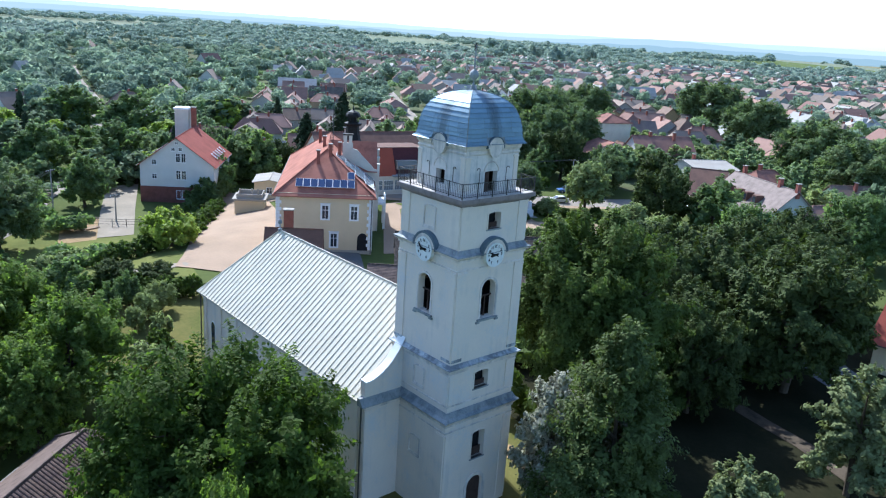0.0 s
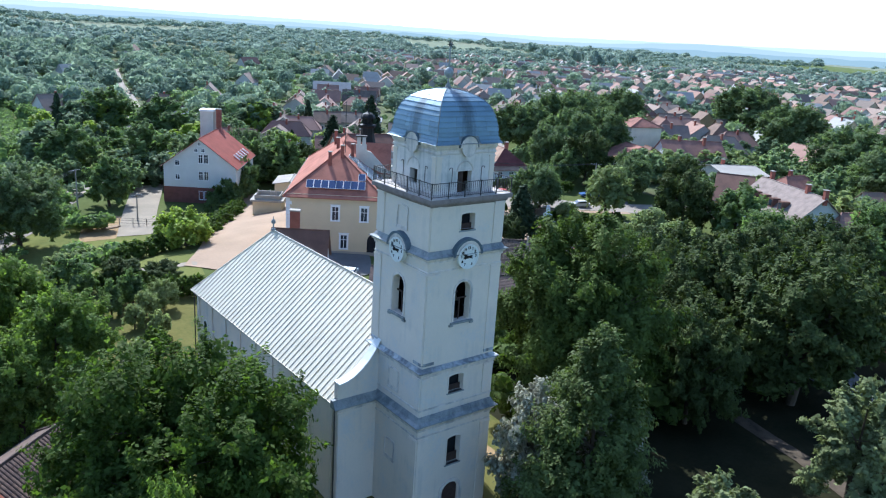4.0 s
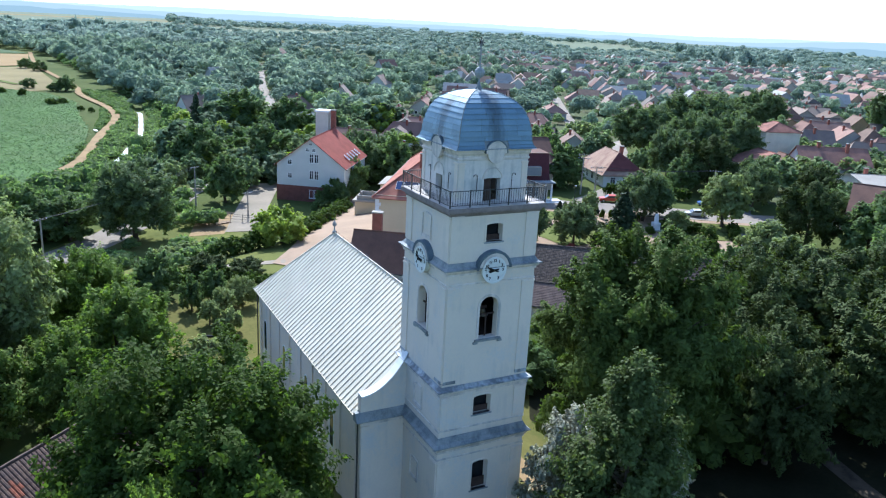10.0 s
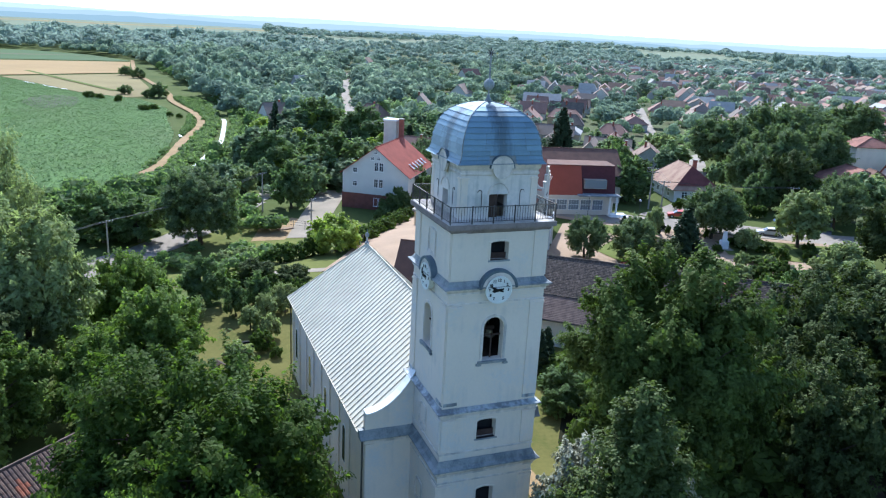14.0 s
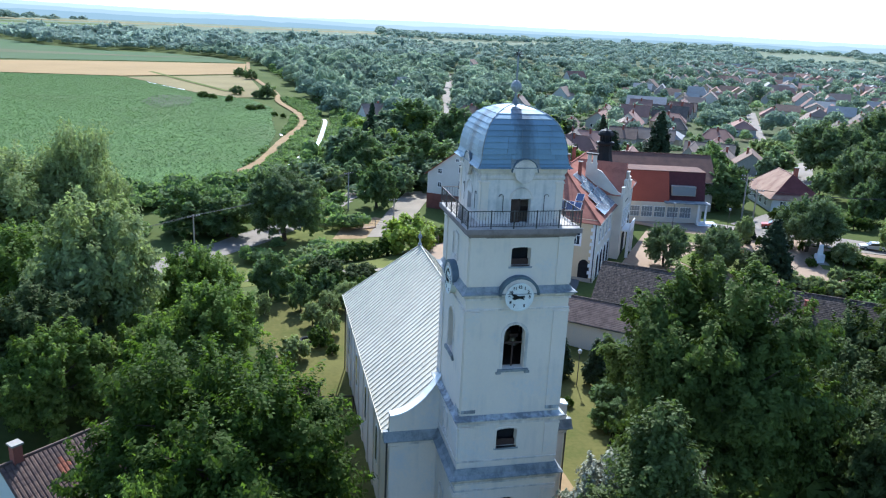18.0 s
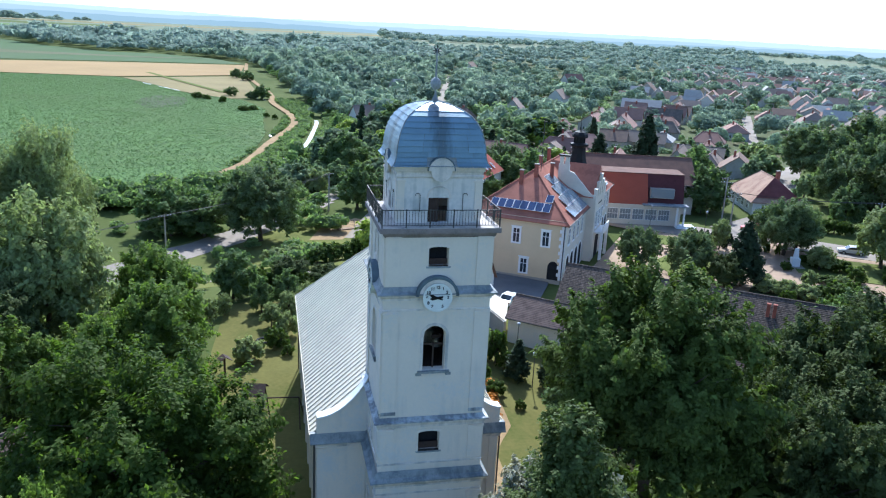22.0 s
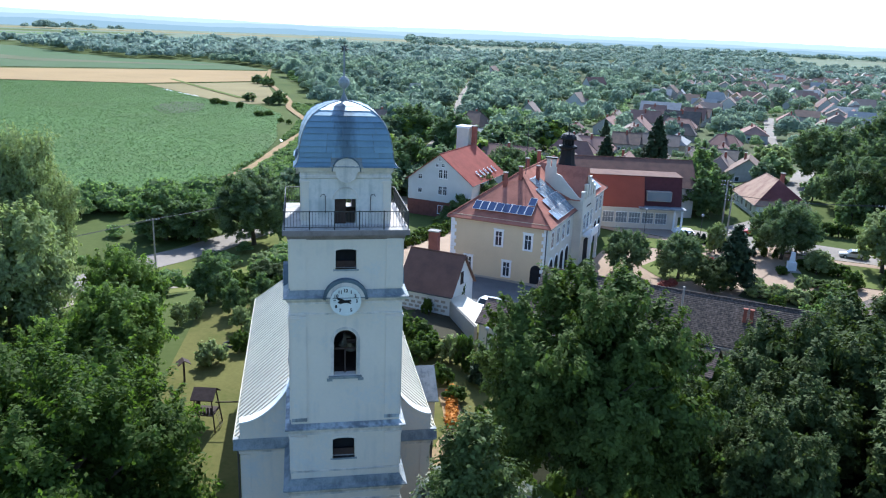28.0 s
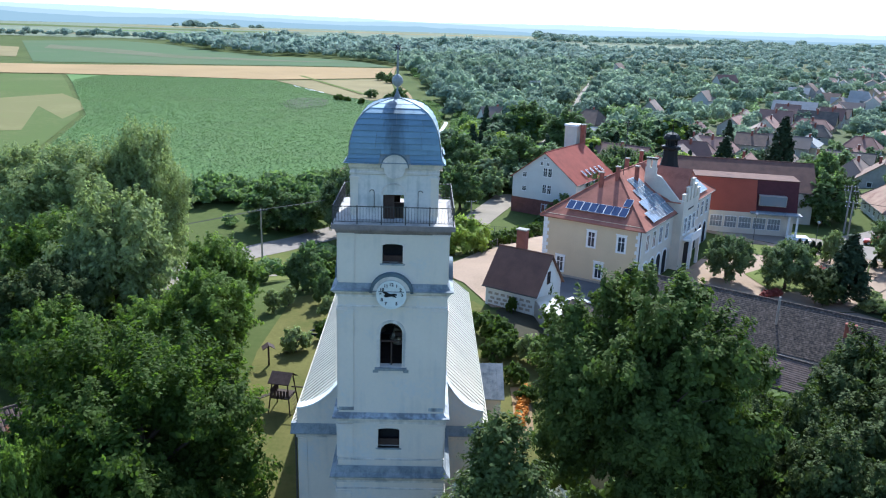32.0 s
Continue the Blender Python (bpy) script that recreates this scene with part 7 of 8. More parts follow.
def leafage(name, places, mat, label, seed, lobes, leaves, size=0.16):
    """Many far trees in one mesh: each a few ragged clumps of foliage with loose leaves on their outside."""
    r = np.random.default_rng(seed)
    p = np.array(places, float)
    z = np.array([land(x, y) for x, y in p[:, :2]])
    n, k = len(p), lobes
    rad, h = p[:, 2], p[:, 3]
    th = (np.arange(k) * 2.4)[None, :] + r.random((n, 1)) * 6.3 + r.normal(size=(n, k)) * 0.3
    out = np.where(np.arange(k) == 0, 0.12, 0.55)[None, :] * (0.8 + 0.4 * r.random((n, k))) * (0 if k == 1 else 1)
    br = np.where(np.arange(k) == 0, 0.60, 0.45)[None, :] * (0.82 + 0.36 * r.random((n, k))) * (1.5 if k == 1 else 1)
    up = np.where(np.arange(k) == 0, 0.66, 0.46)[None, :] + r.normal(size=(n, k)) * 0.07
    c = np.stack([p[:, 0:1] + np.cos(th) * out * rad[:, None], p[:, 1:2] + np.sin(th) * out * rad[:, None], z[:, None] + up * h[:, None]], -1)
    tall = np.clip(h / rad / 2.0, 0.6, 1.6)[:, None] * (0.85 + 0.2 * r.random((n, k)))
    c, br, tall = c.reshape(-1, 3), (br * rad[:, None]).reshape(-1), tall.reshape(-1)
    m = len(c)
    t = ICO_TRIS[None] + 0.0
    bend = r.uniform(0, 6.3, (m, 3, 1, 1))
    d = np.broadcast_to(t, (m, *ICO_TRIS.shape))
    swell = 1 + 0.13 * np.sin(d[..., 0:1].transpose(0, 3, 1, 2) * 5 + bend[:, 0:1]) + 0.13 * np.sin(d[..., 1:2].transpose(0, 3, 1, 2) * 5 + bend[:, 1:2]) + 0.10 * np.sin(d[..., 2:3].transpose(0, 3, 1, 2) * 6 + bend[:, 2:3])
    tri = d * swell.transpose(0, 2, 3, 1) * br[:, None, None, None]
    tri = tri * np.stack([np.ones(m), np.ones(m), tall], -1)[:, None, None, :] + c[:, None, None, :]
    tri = (tri + r.normal(size=tri.shape) * 0.05 * br[:, None, None, None]).reshape(-1, 3)
    if leaves:
        pick = np.repeat(np.arange(m), max(1, leaves // k))
        q = len(pick)
        e = r.normal(size=(q, 3))
        e[:, 2] = np.abs(e[:, 2]) * 0.9 + 0.1 - 0.5 * r.random(q)
        e /= np.linalg.norm(e, axis=1)[:, None]
        at_ = c[pick] + e * (br[pick] * (1.06 + 0.14 * r.normal(size=q)))[:, None] * np.stack([np.ones(q), np.ones(q), tall[pick]], -1)
        nn = e + r.normal(size=(q, 3)) * 0.9
        nn /= np.linalg.norm(nn, axis=1)[:, None]
        a = np.cross(nn, r.normal(size=(q, 3)))
        a /= np.linalg.norm(a, axis=1)[:, None]
        b = np.cross(nn, a)
        sz = (size * br[pick] * (0.6 + 0.8 * r.random(q)))[:, None]
        tri = np.concatenate([tri, np.stack([at_ - a * sz * 1.1 - b * sz * 0.3, at_ + a * sz * 0.3 - b * sz * 0.75, at_ + a * sz * 0.6 + b * sz], 1).reshape(-1, 3)])
    return tagged(new(name, quad_mesh(name, tri, mat, 3)), label, "woods", kind="stuff")


FOREST = [(-20, 650), (-67, 728), (-112, 770), (-156, 760), (-232, 842), (-330, 1000), (-366, 1095), (-330, 1250), (-120, 1300), (60, 1050), (70, 800), (60, 600), (5, 612)]


def inside(poly, x, y):
    hit = False
    for (ax, ay), (bx, by) in zip(poly, poly[1:] + poly[:1]):
        if (ay > y) != (by > y) and x < (bx - ax) * (y - ay) / (by - ay) + ax:
            hit = not hit
    return hit


def woods():
    r = random.Random(21)
    rings = {"near": [], "mid": [], "far": [], "edge": []}
    for step, lo, hi, key in ((6.5, 0, 330, "near"), (8.6, 330, 800, "mid"), (14, 800, 1450, "far"), (30, 1450, 2500, "edge")):
        n = int(hi / step) + 1
        for j in range(-n, n + 1):
            for i in range(-n, n + 1):
                x, y = -10 + step * i + r.uniform(-0.45, 0.45) * step, -40 + step * j + r.uniform(-0.45, 0.45) * step
                d = math.hypot(x + 10, y + 40)
                way = math.degrees(math.atan2(x + 10, y + 40))
                if not lo <= d < hi or y < -60 or y < -0.35 * (x + 40) - 40 or not -38 < way < 80:
                    continue
                leafy = x < 75 + 0.13 * y    # the garden side of the town, with few roofs
                keep = 0.0
                if in_town(x, y) and d < 1450:
                    clump = noise.noise((x * 0.018, y * 0.018, 6.0)) + 0.5 * noise.noise((x * 0.05, y * 0.05, 2.0))
                    keep = (0.9 if leafy else 0.72) * min(1, max(0.25, (0.8 if leafy else 0.55) + 1.5 * clump))
                    if x < 105 and y < 128:
                        keep = 0
                if inside(FOREST, x, y):
                    keep = 0.95
                if key == "edge":
                    wide = noise.noise((x * 0.0022, y * 0.0022, 3.0))
                    keep = 0.8 if (way > 8 and wide > 0.02) or (way <= 8 and wide > 0.30) else 0.0
                if not keep or r.random() > keep or any(near_line(p, x, y, w) for p, w in ROADS):
                    continue
                if d < 800 and any(abs(x - hx) < hw * 0.8 + 1 and abs(y - hy) < hw * 0.8 + 1 for hx, hy, _, _, hw, *_ in NEAR_HOMES(x, y)):
                    continue
                if 100 < x < 172 and 28 < y < 132:
                    continue
                if d < 800 and open_garden(x, y):
                    continue
                tall = r.uniform(0.7, 1.25) * (1.25 if leafy and d > 250 else 1.0) * (1.35 if r.random() < 0.08 else 1.0)
                wide, high = {"near": (3.6, 6.6), "mid": (4.3, 7.2), "far": (6.2, 8.4), "edge": (14, 11)}[key]
                rings[key].append((x, y, wide * tall * r.uniform(0.8, 1.2), high * tall))
    # tall belt along the creek, the far clump of high trees
    for (ax, ay), (bx, by) in zip(BELT, BELT[1:]):
        n = int(math.hypot(bx - ax, by - ay) / 4.2)
        for k in range(n):
            t = (k + r.random()) / n
            rings["mid"].append((ax + (bx - ax) * t + r.uniform(4, 26), ay + (by - ay) * t + r.uniform(-3, 3), r.uniform(3.8, 6.4), r.uniform(8, 13)))
    for (ax, ay), (bx, by) in zip(WESTLINE, WESTLINE[1:]):
        for k in range(int(math.hypot(bx - ax, by - ay) / 4)):
            t = r.random()
            rings["far"].append((ax + (bx - ax) * t + r.uniform(-10, 10), ay + (by - ay) * t + r.uniform(-14, 14), r.uniform(5, 8.5), r.uniform(6, 13)))
    for cx, cy, n, s in ((1056, 1079, 5, 12), (834, 780, 9, 36), (806, 657, 8, 26), (743, 641, 6, 24), (420, 2640, 6, 40)):
        for k in range(n):
            rings["far"].append((cx + r.uniform(-s, s), cy + r.uniform(-s, s), r.uniform(6, 10), r.uniform(16, 27) if cx > 500 else r.uniform(8, 14)))
    return rings


WESTLINE = [(-900, 1060), (-640, 1165), (-548, 1222), (-486, 1192), (-440, 1206), (-372, 1130)]
BELT = [(8.8, 272), (7.4, 297), (4, 341), (-1.2, 404), (-4.6, 502), (-10, 600), (-13, 660)]
GRID = {}
for hm in HOMES:
    GRID.setdefault((int(hm[0] // 40), int(hm[1] // 40)), []).append(hm)


def NEAR_HOMES(x, y):
    i, j = int(x // 40), int(y // 40)
    return [hm for a in (-1, 0, 1) for b in (-1, 0, 1) for hm in GRID.get((i + a, j + b), ())]


WOODS = woods()
near = WOODS["near"]
near.sort(key=lambda p: math.hypot(p[0] + 10, p[1] + 40))
for k, (x, y, rad, h) in enumerate(near[:150]):
    key = ("gmid", "gairy", "gmid", "gdark", "gmid", "gfir", "glime", "gdark")[rng.randrange(8)]
    plant(((key, x, y, rad * (0.55 if key == "gfir" else 1), h * (1.2 if key == "gfir" else 1)),), "garden trees among the houses")
rest = near[150:]
for k, (mt, lb) in enumerate(((FARLEAF, "green garden trees among the houses"), (GLEAF, "light green garden trees among the houses, haze in their colour"), (FARDARK, "dark green garden trees among the houses"))):
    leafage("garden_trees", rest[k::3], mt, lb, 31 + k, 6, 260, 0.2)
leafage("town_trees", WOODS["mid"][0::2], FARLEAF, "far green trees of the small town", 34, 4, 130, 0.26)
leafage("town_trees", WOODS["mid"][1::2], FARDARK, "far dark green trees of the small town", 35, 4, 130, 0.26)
leafage("far_woods", WOODS["far"], HORIZON, "far woods on the plain, paled as through haze", 36, 2, 40, 0.36)
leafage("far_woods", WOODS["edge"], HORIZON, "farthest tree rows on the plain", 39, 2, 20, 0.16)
# scrub along creek, field edge and lane
r_ = random.Random(8)
scrub = []
for (ax, ay), (bx, by) in zip(CREEK, CREEK[1:]):
    n = int(math.hypot(bx - ax, by - ay) / 3.2)
    for k in range(n):
        t = (k + r_.random()) / n
        scrub.append((ax + (bx - ax) * t + r_.uniform(6, 15), ay + (by - ay) * t + r_.uniform(-2, 2), r_.uniform(1.8, 3.6), r_.uniform(2.5, 6.5)))
for k in range(60):
    t = r_.random()
    scrub.append((-95 + 88 * t + r_.uniform(-3, 3), 108 + 26 * t + r_.uniform(-5, 5), r_.uniform(2.2, 4.0), r_.uniform(3.0, 6.5)))
for k in range(54):
    scrub.append((r_.uniform(-30, 4), r_.uniform(100, 130), r_.uniform(1.6, 2.8), r_.uniform(2, 4)))
under = []
for k in range(190):
    x, y = r_.uniform(11, 66), r_.uniform(-18, 24)
    if near_line([(29, -15), (33, -5)], x, y, 2.2) or x + 0.3 * y < 13 or y < -5 or (x < 18.5 and y > 8):
        continue
    under.append((x, y, r_.uniform(1.6, 3.2), r_.uniform(2.0, 5.0)))
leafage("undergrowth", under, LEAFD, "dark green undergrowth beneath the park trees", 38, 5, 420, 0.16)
for k in range(90):
    x, y = r_.uniform(-44, 2), r_.uniform(52, 104)
    if near_line([(-60, 50), (-39, 68), (-27, 82), (-14, 100), (-5, 114)], x, y, 6.0) or near_line([(-40, 66), (-22, 63), (-6, 61), (4, 60)], x, y, 3.6) or noise.noise((x * 0.06, y * 0.06, 1)) < -0.05:
        continue
    scrub.append((x, y, r_.uniform(1.2, 2.6), r_.uniform(1.4, 3.4)))
for k in range(70):
    t = r_.random()
    scrub.append((-72 + 58 * t + r_.uniform(-2, 2), 102 + 30 * t + r_.uniform(-4, 5), r_.uniform(1.8, 3.4), r_.uniform(2.6, 5.2)))
leafage("scrub", scrub, LEAFM, "green scrub and small trees along the creek and field edge", 37, 4, 200, 0.2)


growth = []
while len(growth) < 2600:
    x, y = r_.uniform(-10, 520), r_.uniform(-40, 620)
    d = math.hypot(x + 10, y + 40)
    if not in_town(x, y) or d > 640 or (x < 105 and y < 128) or (100 < x < 172 and 28 < y < 132) or any(near_line(p, x, y, w - 1) for p, w in ROADS) or any(abs(x - hm[0]) < 6.5 and abs(y - hm[1]) < 6.5 for hm in NEAR_HOMES(x, y)):
        continue
    growth.append((x, y, r_.uniform(1.3, 2.8), r_.uniform(1.2, 3.4)))
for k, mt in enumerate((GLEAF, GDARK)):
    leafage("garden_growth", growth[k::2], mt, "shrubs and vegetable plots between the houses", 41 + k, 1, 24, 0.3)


tufts = []
while len(tufts) < 1500:
    y = r_.uniform(138, 345)
    x = creek_x(y) - r_.uniform(-6, 13)
    if not near_line([(-30, 136), (-16, 168), (-8, 210), (0, 250), (0, 282), (-7, 330), (-8, 374)], x, y, 1.9) and abs(x - creek_x(y)) > 2.2:
        tufts.append((x, y, r_.uniform(0.5, 1.3), r_.uniform(0.5, 1.1)))
leafage("tall_grass", tufts, LEAFM, "rough tall grass along the track and creek", 45, 1, 20, 0.3)


# ---- the small town ----
WALLS = [shade("town_white_render", (0.50, 0.48, 0.43), 0.9, var=0.2, per="object"), shade("town_dull_render", (0.40, 0.37, 0.32), 0.9, var=0.2, per="object"), shade("town_cream_render", (0.46, 0.38, 0.26), 0.9, var=0.2, per="object"), shade("ochre_render", (0.42, 0.32, 0.2), 0.9, var=0.15), shade("grey_render", (0.34, 0.33, 0.31), 0.9, var=0.15)]
def town_roof(name, colour, tint):
    return shade(name, colour, 0.9, var=0.3, scale=0.6, fine=9, tint=tint, per="object")


ROOFS = [town_roof("town_red_tile", (0.215, 0.125, 0.098), (0.14, 0.09, 0.08)), town_roof("town_brown_tile", (0.20, 0.135, 0.10), (0.11, 0.085, 0.07)), town_roof("town_dark_tile", (0.17, 0.135, 0.11), (0.085, 0.075, 0.065)), town_roof("town_orange_tile", (0.29, 0.175, 0.135), (0.22, 0.13, 0.10)),
         town_roof("town_pale_sheet", (0.34, 0.32, 0.29), (0.25, 0.235, 0.215)), town_roof("town_faded_tile", (0.25, 0.185, 0.145), (0.17, 0.13, 0.12))]
LOOK = ["white", "white", "cream", "ochre", "grey"]
TOPS = ["red tiled", "brown tiled", "old dark tiled", "orange tiled", "pale sheet", "faded red tiled"]
HOMES.sort(key=lambda o: o[2])
for x, y, d, turn, w, ln, eave, ridge, q in HOMES[:190]:
    a, b = int(q * 977) % 5, int(q * 3331) % 6
    ob = house(at(x, y, turn), w, ln, eave, ridge, WALLS[a], ROOFS[b], f"single-storey {LOOK[a]} house with a {TOPS[b]} roof", 3.0 if q < 0.3 else 0, 3.0 if q < 0.45 else 0, "house", 0.4, "houses of the small town")
    for side, us in ((0, (w * 0.28, w * 0.72)), (3, (ln * 0.3, ln * 0.7))):
        for u in us:
            bm = bm_new((-0.6, -0.06, 0.9, 0.6, 0.0, 2.2))
            f = part("window", bm, FRAME, ob)
            f.matrix_local = pose(u, 0, 0) if side == 0 else pose(0, ln - u, 0, 0, 0, 270)
            part("pane", bm_new((-0.5, -0.075, 1.0, 0.5, -0.06, 2.1)), PANE, f)
    chimney(ob, w * 0.4, ln * 0.5, ridge - 1.2, ridge + 0.9, BRICK, 0.3)


def joined_homes(rows, wall, roof):
    wv, wf, rv, rf = [], [], [], []
    for x, y, d, turn, w, ln, eave, ridge, q in rows:
        m = at(x, y, turn)
        for bm, vs, fs in ((wall_mesh(w, ln, eave, ridge), wv, wf), (roof_mesh(w, ln, eave, ridge + 0.1, 0.4, 3.0 if q < 0.3 else 0, 0), rv, rf)):
            k = len(vs)
            bm.verts.index_update()
            vs += [tuple(m @ v.co) for v in bm.verts]
            fs += [tuple(v.index + k for v in f.verts) for f in bm.faces]
            bm.free()
    far = thing("far_houses", pose(0, 0, 0), "far houses of the small town among trees", "houses", kind="stuff")
    for nm, vs, fs, mt in (("walls", wv, wf, wall), ("roofs", rv, rf, roof)):
        ob = new(nm, mesh_of(nm, vs, fs, mt))
        ob.parent = far
        tagged(ob, kind="stuff")


FARH = HOMES[190:]
for k in range(6):
    joined_homes(FARH[k::6], WALLS[k % 5], ROOFS[k])
# low hills that close the plain, one behind the other
SKYLINE = ([-50, -27, -13, 0, 15, 30, 45, 56, 70, 80], [0.40, 0.38, 0.24, 0.02, 0.06, 0.04, -0.08, 0.22, 0.26, 0.26])


def ridge(way, low, swing, seed, mat):
    """A line of hills at that distance; low: how far below the skyline, in degrees."""
    bm = bmesh.new()
    prev = None
    for k in range(261):
        deg = -50 + 130 * k / 260
        a = radians(deg)
        x, y = way * math.sin(a), way * math.cos(a)
        top = 33.5 + way * math.tan(radians(float(np.interp(deg, *SKYLINE)) - low))
        top += swing * noise.noise((k * 0.045, seed, 0)) + 0.25 * swing * noise.noise((k * 0.35, seed, 4)) + 0.10 * swing * noise.noise((k * 1.3, seed, 7))
        row = [bm.verts.new((x, y, -6)), bm.verts.new((x * 1.003, y * 1.003, top))]
        if prev:
            bm.faces.new((prev[0], row[0], row[1], prev[1]))
        prev = row
    tagged(solid("backdrop", bm, mat), "low wooded hills on the horizon", "hills", kind="structure")


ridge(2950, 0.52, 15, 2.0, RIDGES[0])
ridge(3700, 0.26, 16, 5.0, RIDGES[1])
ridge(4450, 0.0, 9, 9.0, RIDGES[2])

def crop():
    """Low leafy plants that cover the field in rough rows."""
    r = np.random.default_rng(77)
    n = 230000
    u, v = r.random(n), r.random(n)
    x, y = -200 + 195 * u, 118 + 340 * v
    poly = [(-95, 118), (-60, 124), (-43, 133), (-27, 143), (-19, 165), (-13, 195), (-10, 225), (-11, 260), (-10, 300), (-20, 335), (-48, 364), (-72, 412), (-96, 452), (-161, 455), (-215, 452), (-189, 386), (-128, 257), (-104, 170)]
    inside = np.zeros(n, bool)
    for (ax, ay), (bx, by) in zip(poly, poly[1:] + poly[:1]):
        inside ^= ((ay > y) != (by > y)) & (x < (bx - ax) * (y - ay) / (by - ay + 1e-9) + ax)
    inside &= (((x + 54) / 9) ** 2 + ((y - 328) / 24) ** 2 > 1 + 0.5 * np.sin(x * 0.7 + y * 0.31)) | (r.random(n) < 0.45)
    x, y = x[inside], y[inside]
    rows = np.round((x * 0.95 + y * 0.3) / 1.5) * 1.5
    x = (rows - y * 0.3) / 0.95 + r.normal(size=len(x)) * 0.55
    n = len(x)
    c = np.c_[x, y, np.full(n, -4.2)]
    nn = np.c_[r.normal(size=(n, 2)) * 0.25, np.ones(n)]
    a = np.cross(nn, r.normal(size=(n, 3)))
    a /= np.linalg.norm(a, axis=1)[:, None]
    b = np.cross(nn, a)
    s = (0.17 + 0.2 * r.random(n))[:, None]
    q = np.stack([c - a * s, c + a * s * 0.6 - b * s * 0.8, c + a * s * 0.4 + b * s + (0, 0, 0.12)], 1).reshape(-1, 3)
    tagged(new("crop_plants", quad_mesh("crop_plants", q, CROPLEAF, 3)), "low green crop plants in rows on the field", "crop", kind="stuff")


crop()

# ---- cars, poles, play tower and small things ----
def paint(name, colour):
    m = shade(name, colour, 0.3, 0.0, var=0.06, scale=1, fine=4, bump=0, spec=0.5)
    return m


RUBBER = shade("tyre_rubber", (0.02, 0.02, 0.02), 0.85, var=0.2, bump=0.05)
LAMPG = glass("lamp_glass", (0.4, 0.4, 0.4))
REDLAMP = glass("red_lamp_glass", (0.25, 0.01, 0.01))


def car(x, y, turn, mat, label, z=None):
    ob = thing("car", at(x, y, turn, z), label, "car", "parked cars")
    bm = bmesh.new()
    prism(bm, [(-2.1, 0.35), (2.1, 0.35), (2.15, 0.6), (2.05, 0.78), (0.95, 0.92), (0.3, 1.38), (-1.15, 1.42), (-1.75, 0.98), (-2.12, 0.92)], "y", -0.82, 0.82)
    bmesh.ops.bevel(bm, geom=bm.edges[:], offset=0.05, segments=2, affect="EDGES")
    part("body", bm, mat, ob)
    bm = bmesh.new()
    prism(bm, [(0.86, 0.96), (0.3, 1.32), (-1.1, 1.36), (-1.6, 1.0)], "y", -0.835, 0.835)
    part("side_glass", bm, PANE, ob)
    bm = bmesh.new()
    prism(bm, [(0.98, 0.935), (0.33, 1.375), (0.30, 1.36), (0.94, 0.93)], "y", -0.66, 0.66)
    part("windscreen", bm, PANE, ob)
    bm = bmesh.new()
    prism(bm, [(-1.2, 1.43), (-1.78, 1.0), (-1.75, 0.97), (-1.17, 1.40)], "y", -0.62, 0.62)
    part("rear_window", bm, PANE, ob)
    for wx in (-1.35, 1.3):
        for sy in (-1, 1):
            w = part("wheel", rod(bmesh.new(), (wx, sy * 0.66, 0.31), (wx, sy * 0.86, 0.31), 0.31, 16), RUBBER, ob)
            part("rim", rod(bmesh.new(), (wx, sy * 0.861, 0.31), (wx, sy * 0.875, 0.31), 0.19, 12), TIN, w)
    for sy in (-0.6, 0.6):
        part("headlight", bm_new((2.06, sy - 0.17, 0.6, 2.16, sy + 0.17, 0.74)), LAMPG, ob)
        part("tail_light", bm_new((-2.16, sy - 0.16, 0.68, -2.09, sy + 0.16, 0.86)), REDLAMP, ob)
    return ob


car(20.3, 44.6, 46, paint("white_car_paint", (0.72, 0.72, 0.7)), "white saloon car parked in the yard")
car(75.9, 77.4, 150, paint("red_car_paint", (0.5, 0.06, 0.03)), "orange-red car parked by the street")
car(95.9, 70.8, 152, paint("blue_car_paint", (0.08, 0.16, 0.35)), "blue car on the main street")
car(-51.4, 57.4, 34, paint("silver_car_paint", (0.42, 0.44, 0.46)), "silver-blue car on the lane")
car(86.0, 64.5, 152, paint("pale_car_paint", (0.6, 0.6, 0.58)), "pale car parked beside the street")
car(131.7, 122.0, 45, paint("grey_car_paint", (0.5, 0.5, 0.5)), "pale car in the shaded side street")

POLES = []


def utility_pole(x, y, h, turn, arms=1):
    ob = thing("utility_pole", at(x, y, turn), "tall grey utility pole with crossarm and insulators", "pole", "utility poles")
    part("pole", rod(bmesh.new(), (0, 0, -0.3), (0, 0, h), 0.16, 10, 0.1), CONC, ob)
    for k in range(arms):
        z = h - 0.35 - 0.7 * k
        arm = part("crossarm", bm_new((-1.1, -0.05, z, 1.1, 0.05, z + 0.1)), IRON, ob)
        for xx in (-1.0, -0.5, 0.5, 1.0):
            part("insulator", lathe(bmesh.new(), [(0.03, z + 0.1), (0.06, z + 0.14), (0.06, z + 0.2), (0.02, z + 0.26), (0.0, z + 0.26)], 8, xx, 0), FRAME, arm)
    POLES.append((ob.matrix_world.copy(), h))
    return ob


utility_pole(-24.4, 77.6, 8.9, 35)
utility_pole(3.1, 115.9, 8.2, 30)
utility_pole(-58.0, 46.0, 8.6, 35)
utility_pole(67.7, 72.2, 8.4, -30, 2)
utility_pole(73.8, 84.2, 8.4, -30, 2)
utility_pole(10.9, 105.0, 5.0, 20)
utility_pole(92.0, 66.5, 8.4, -30)


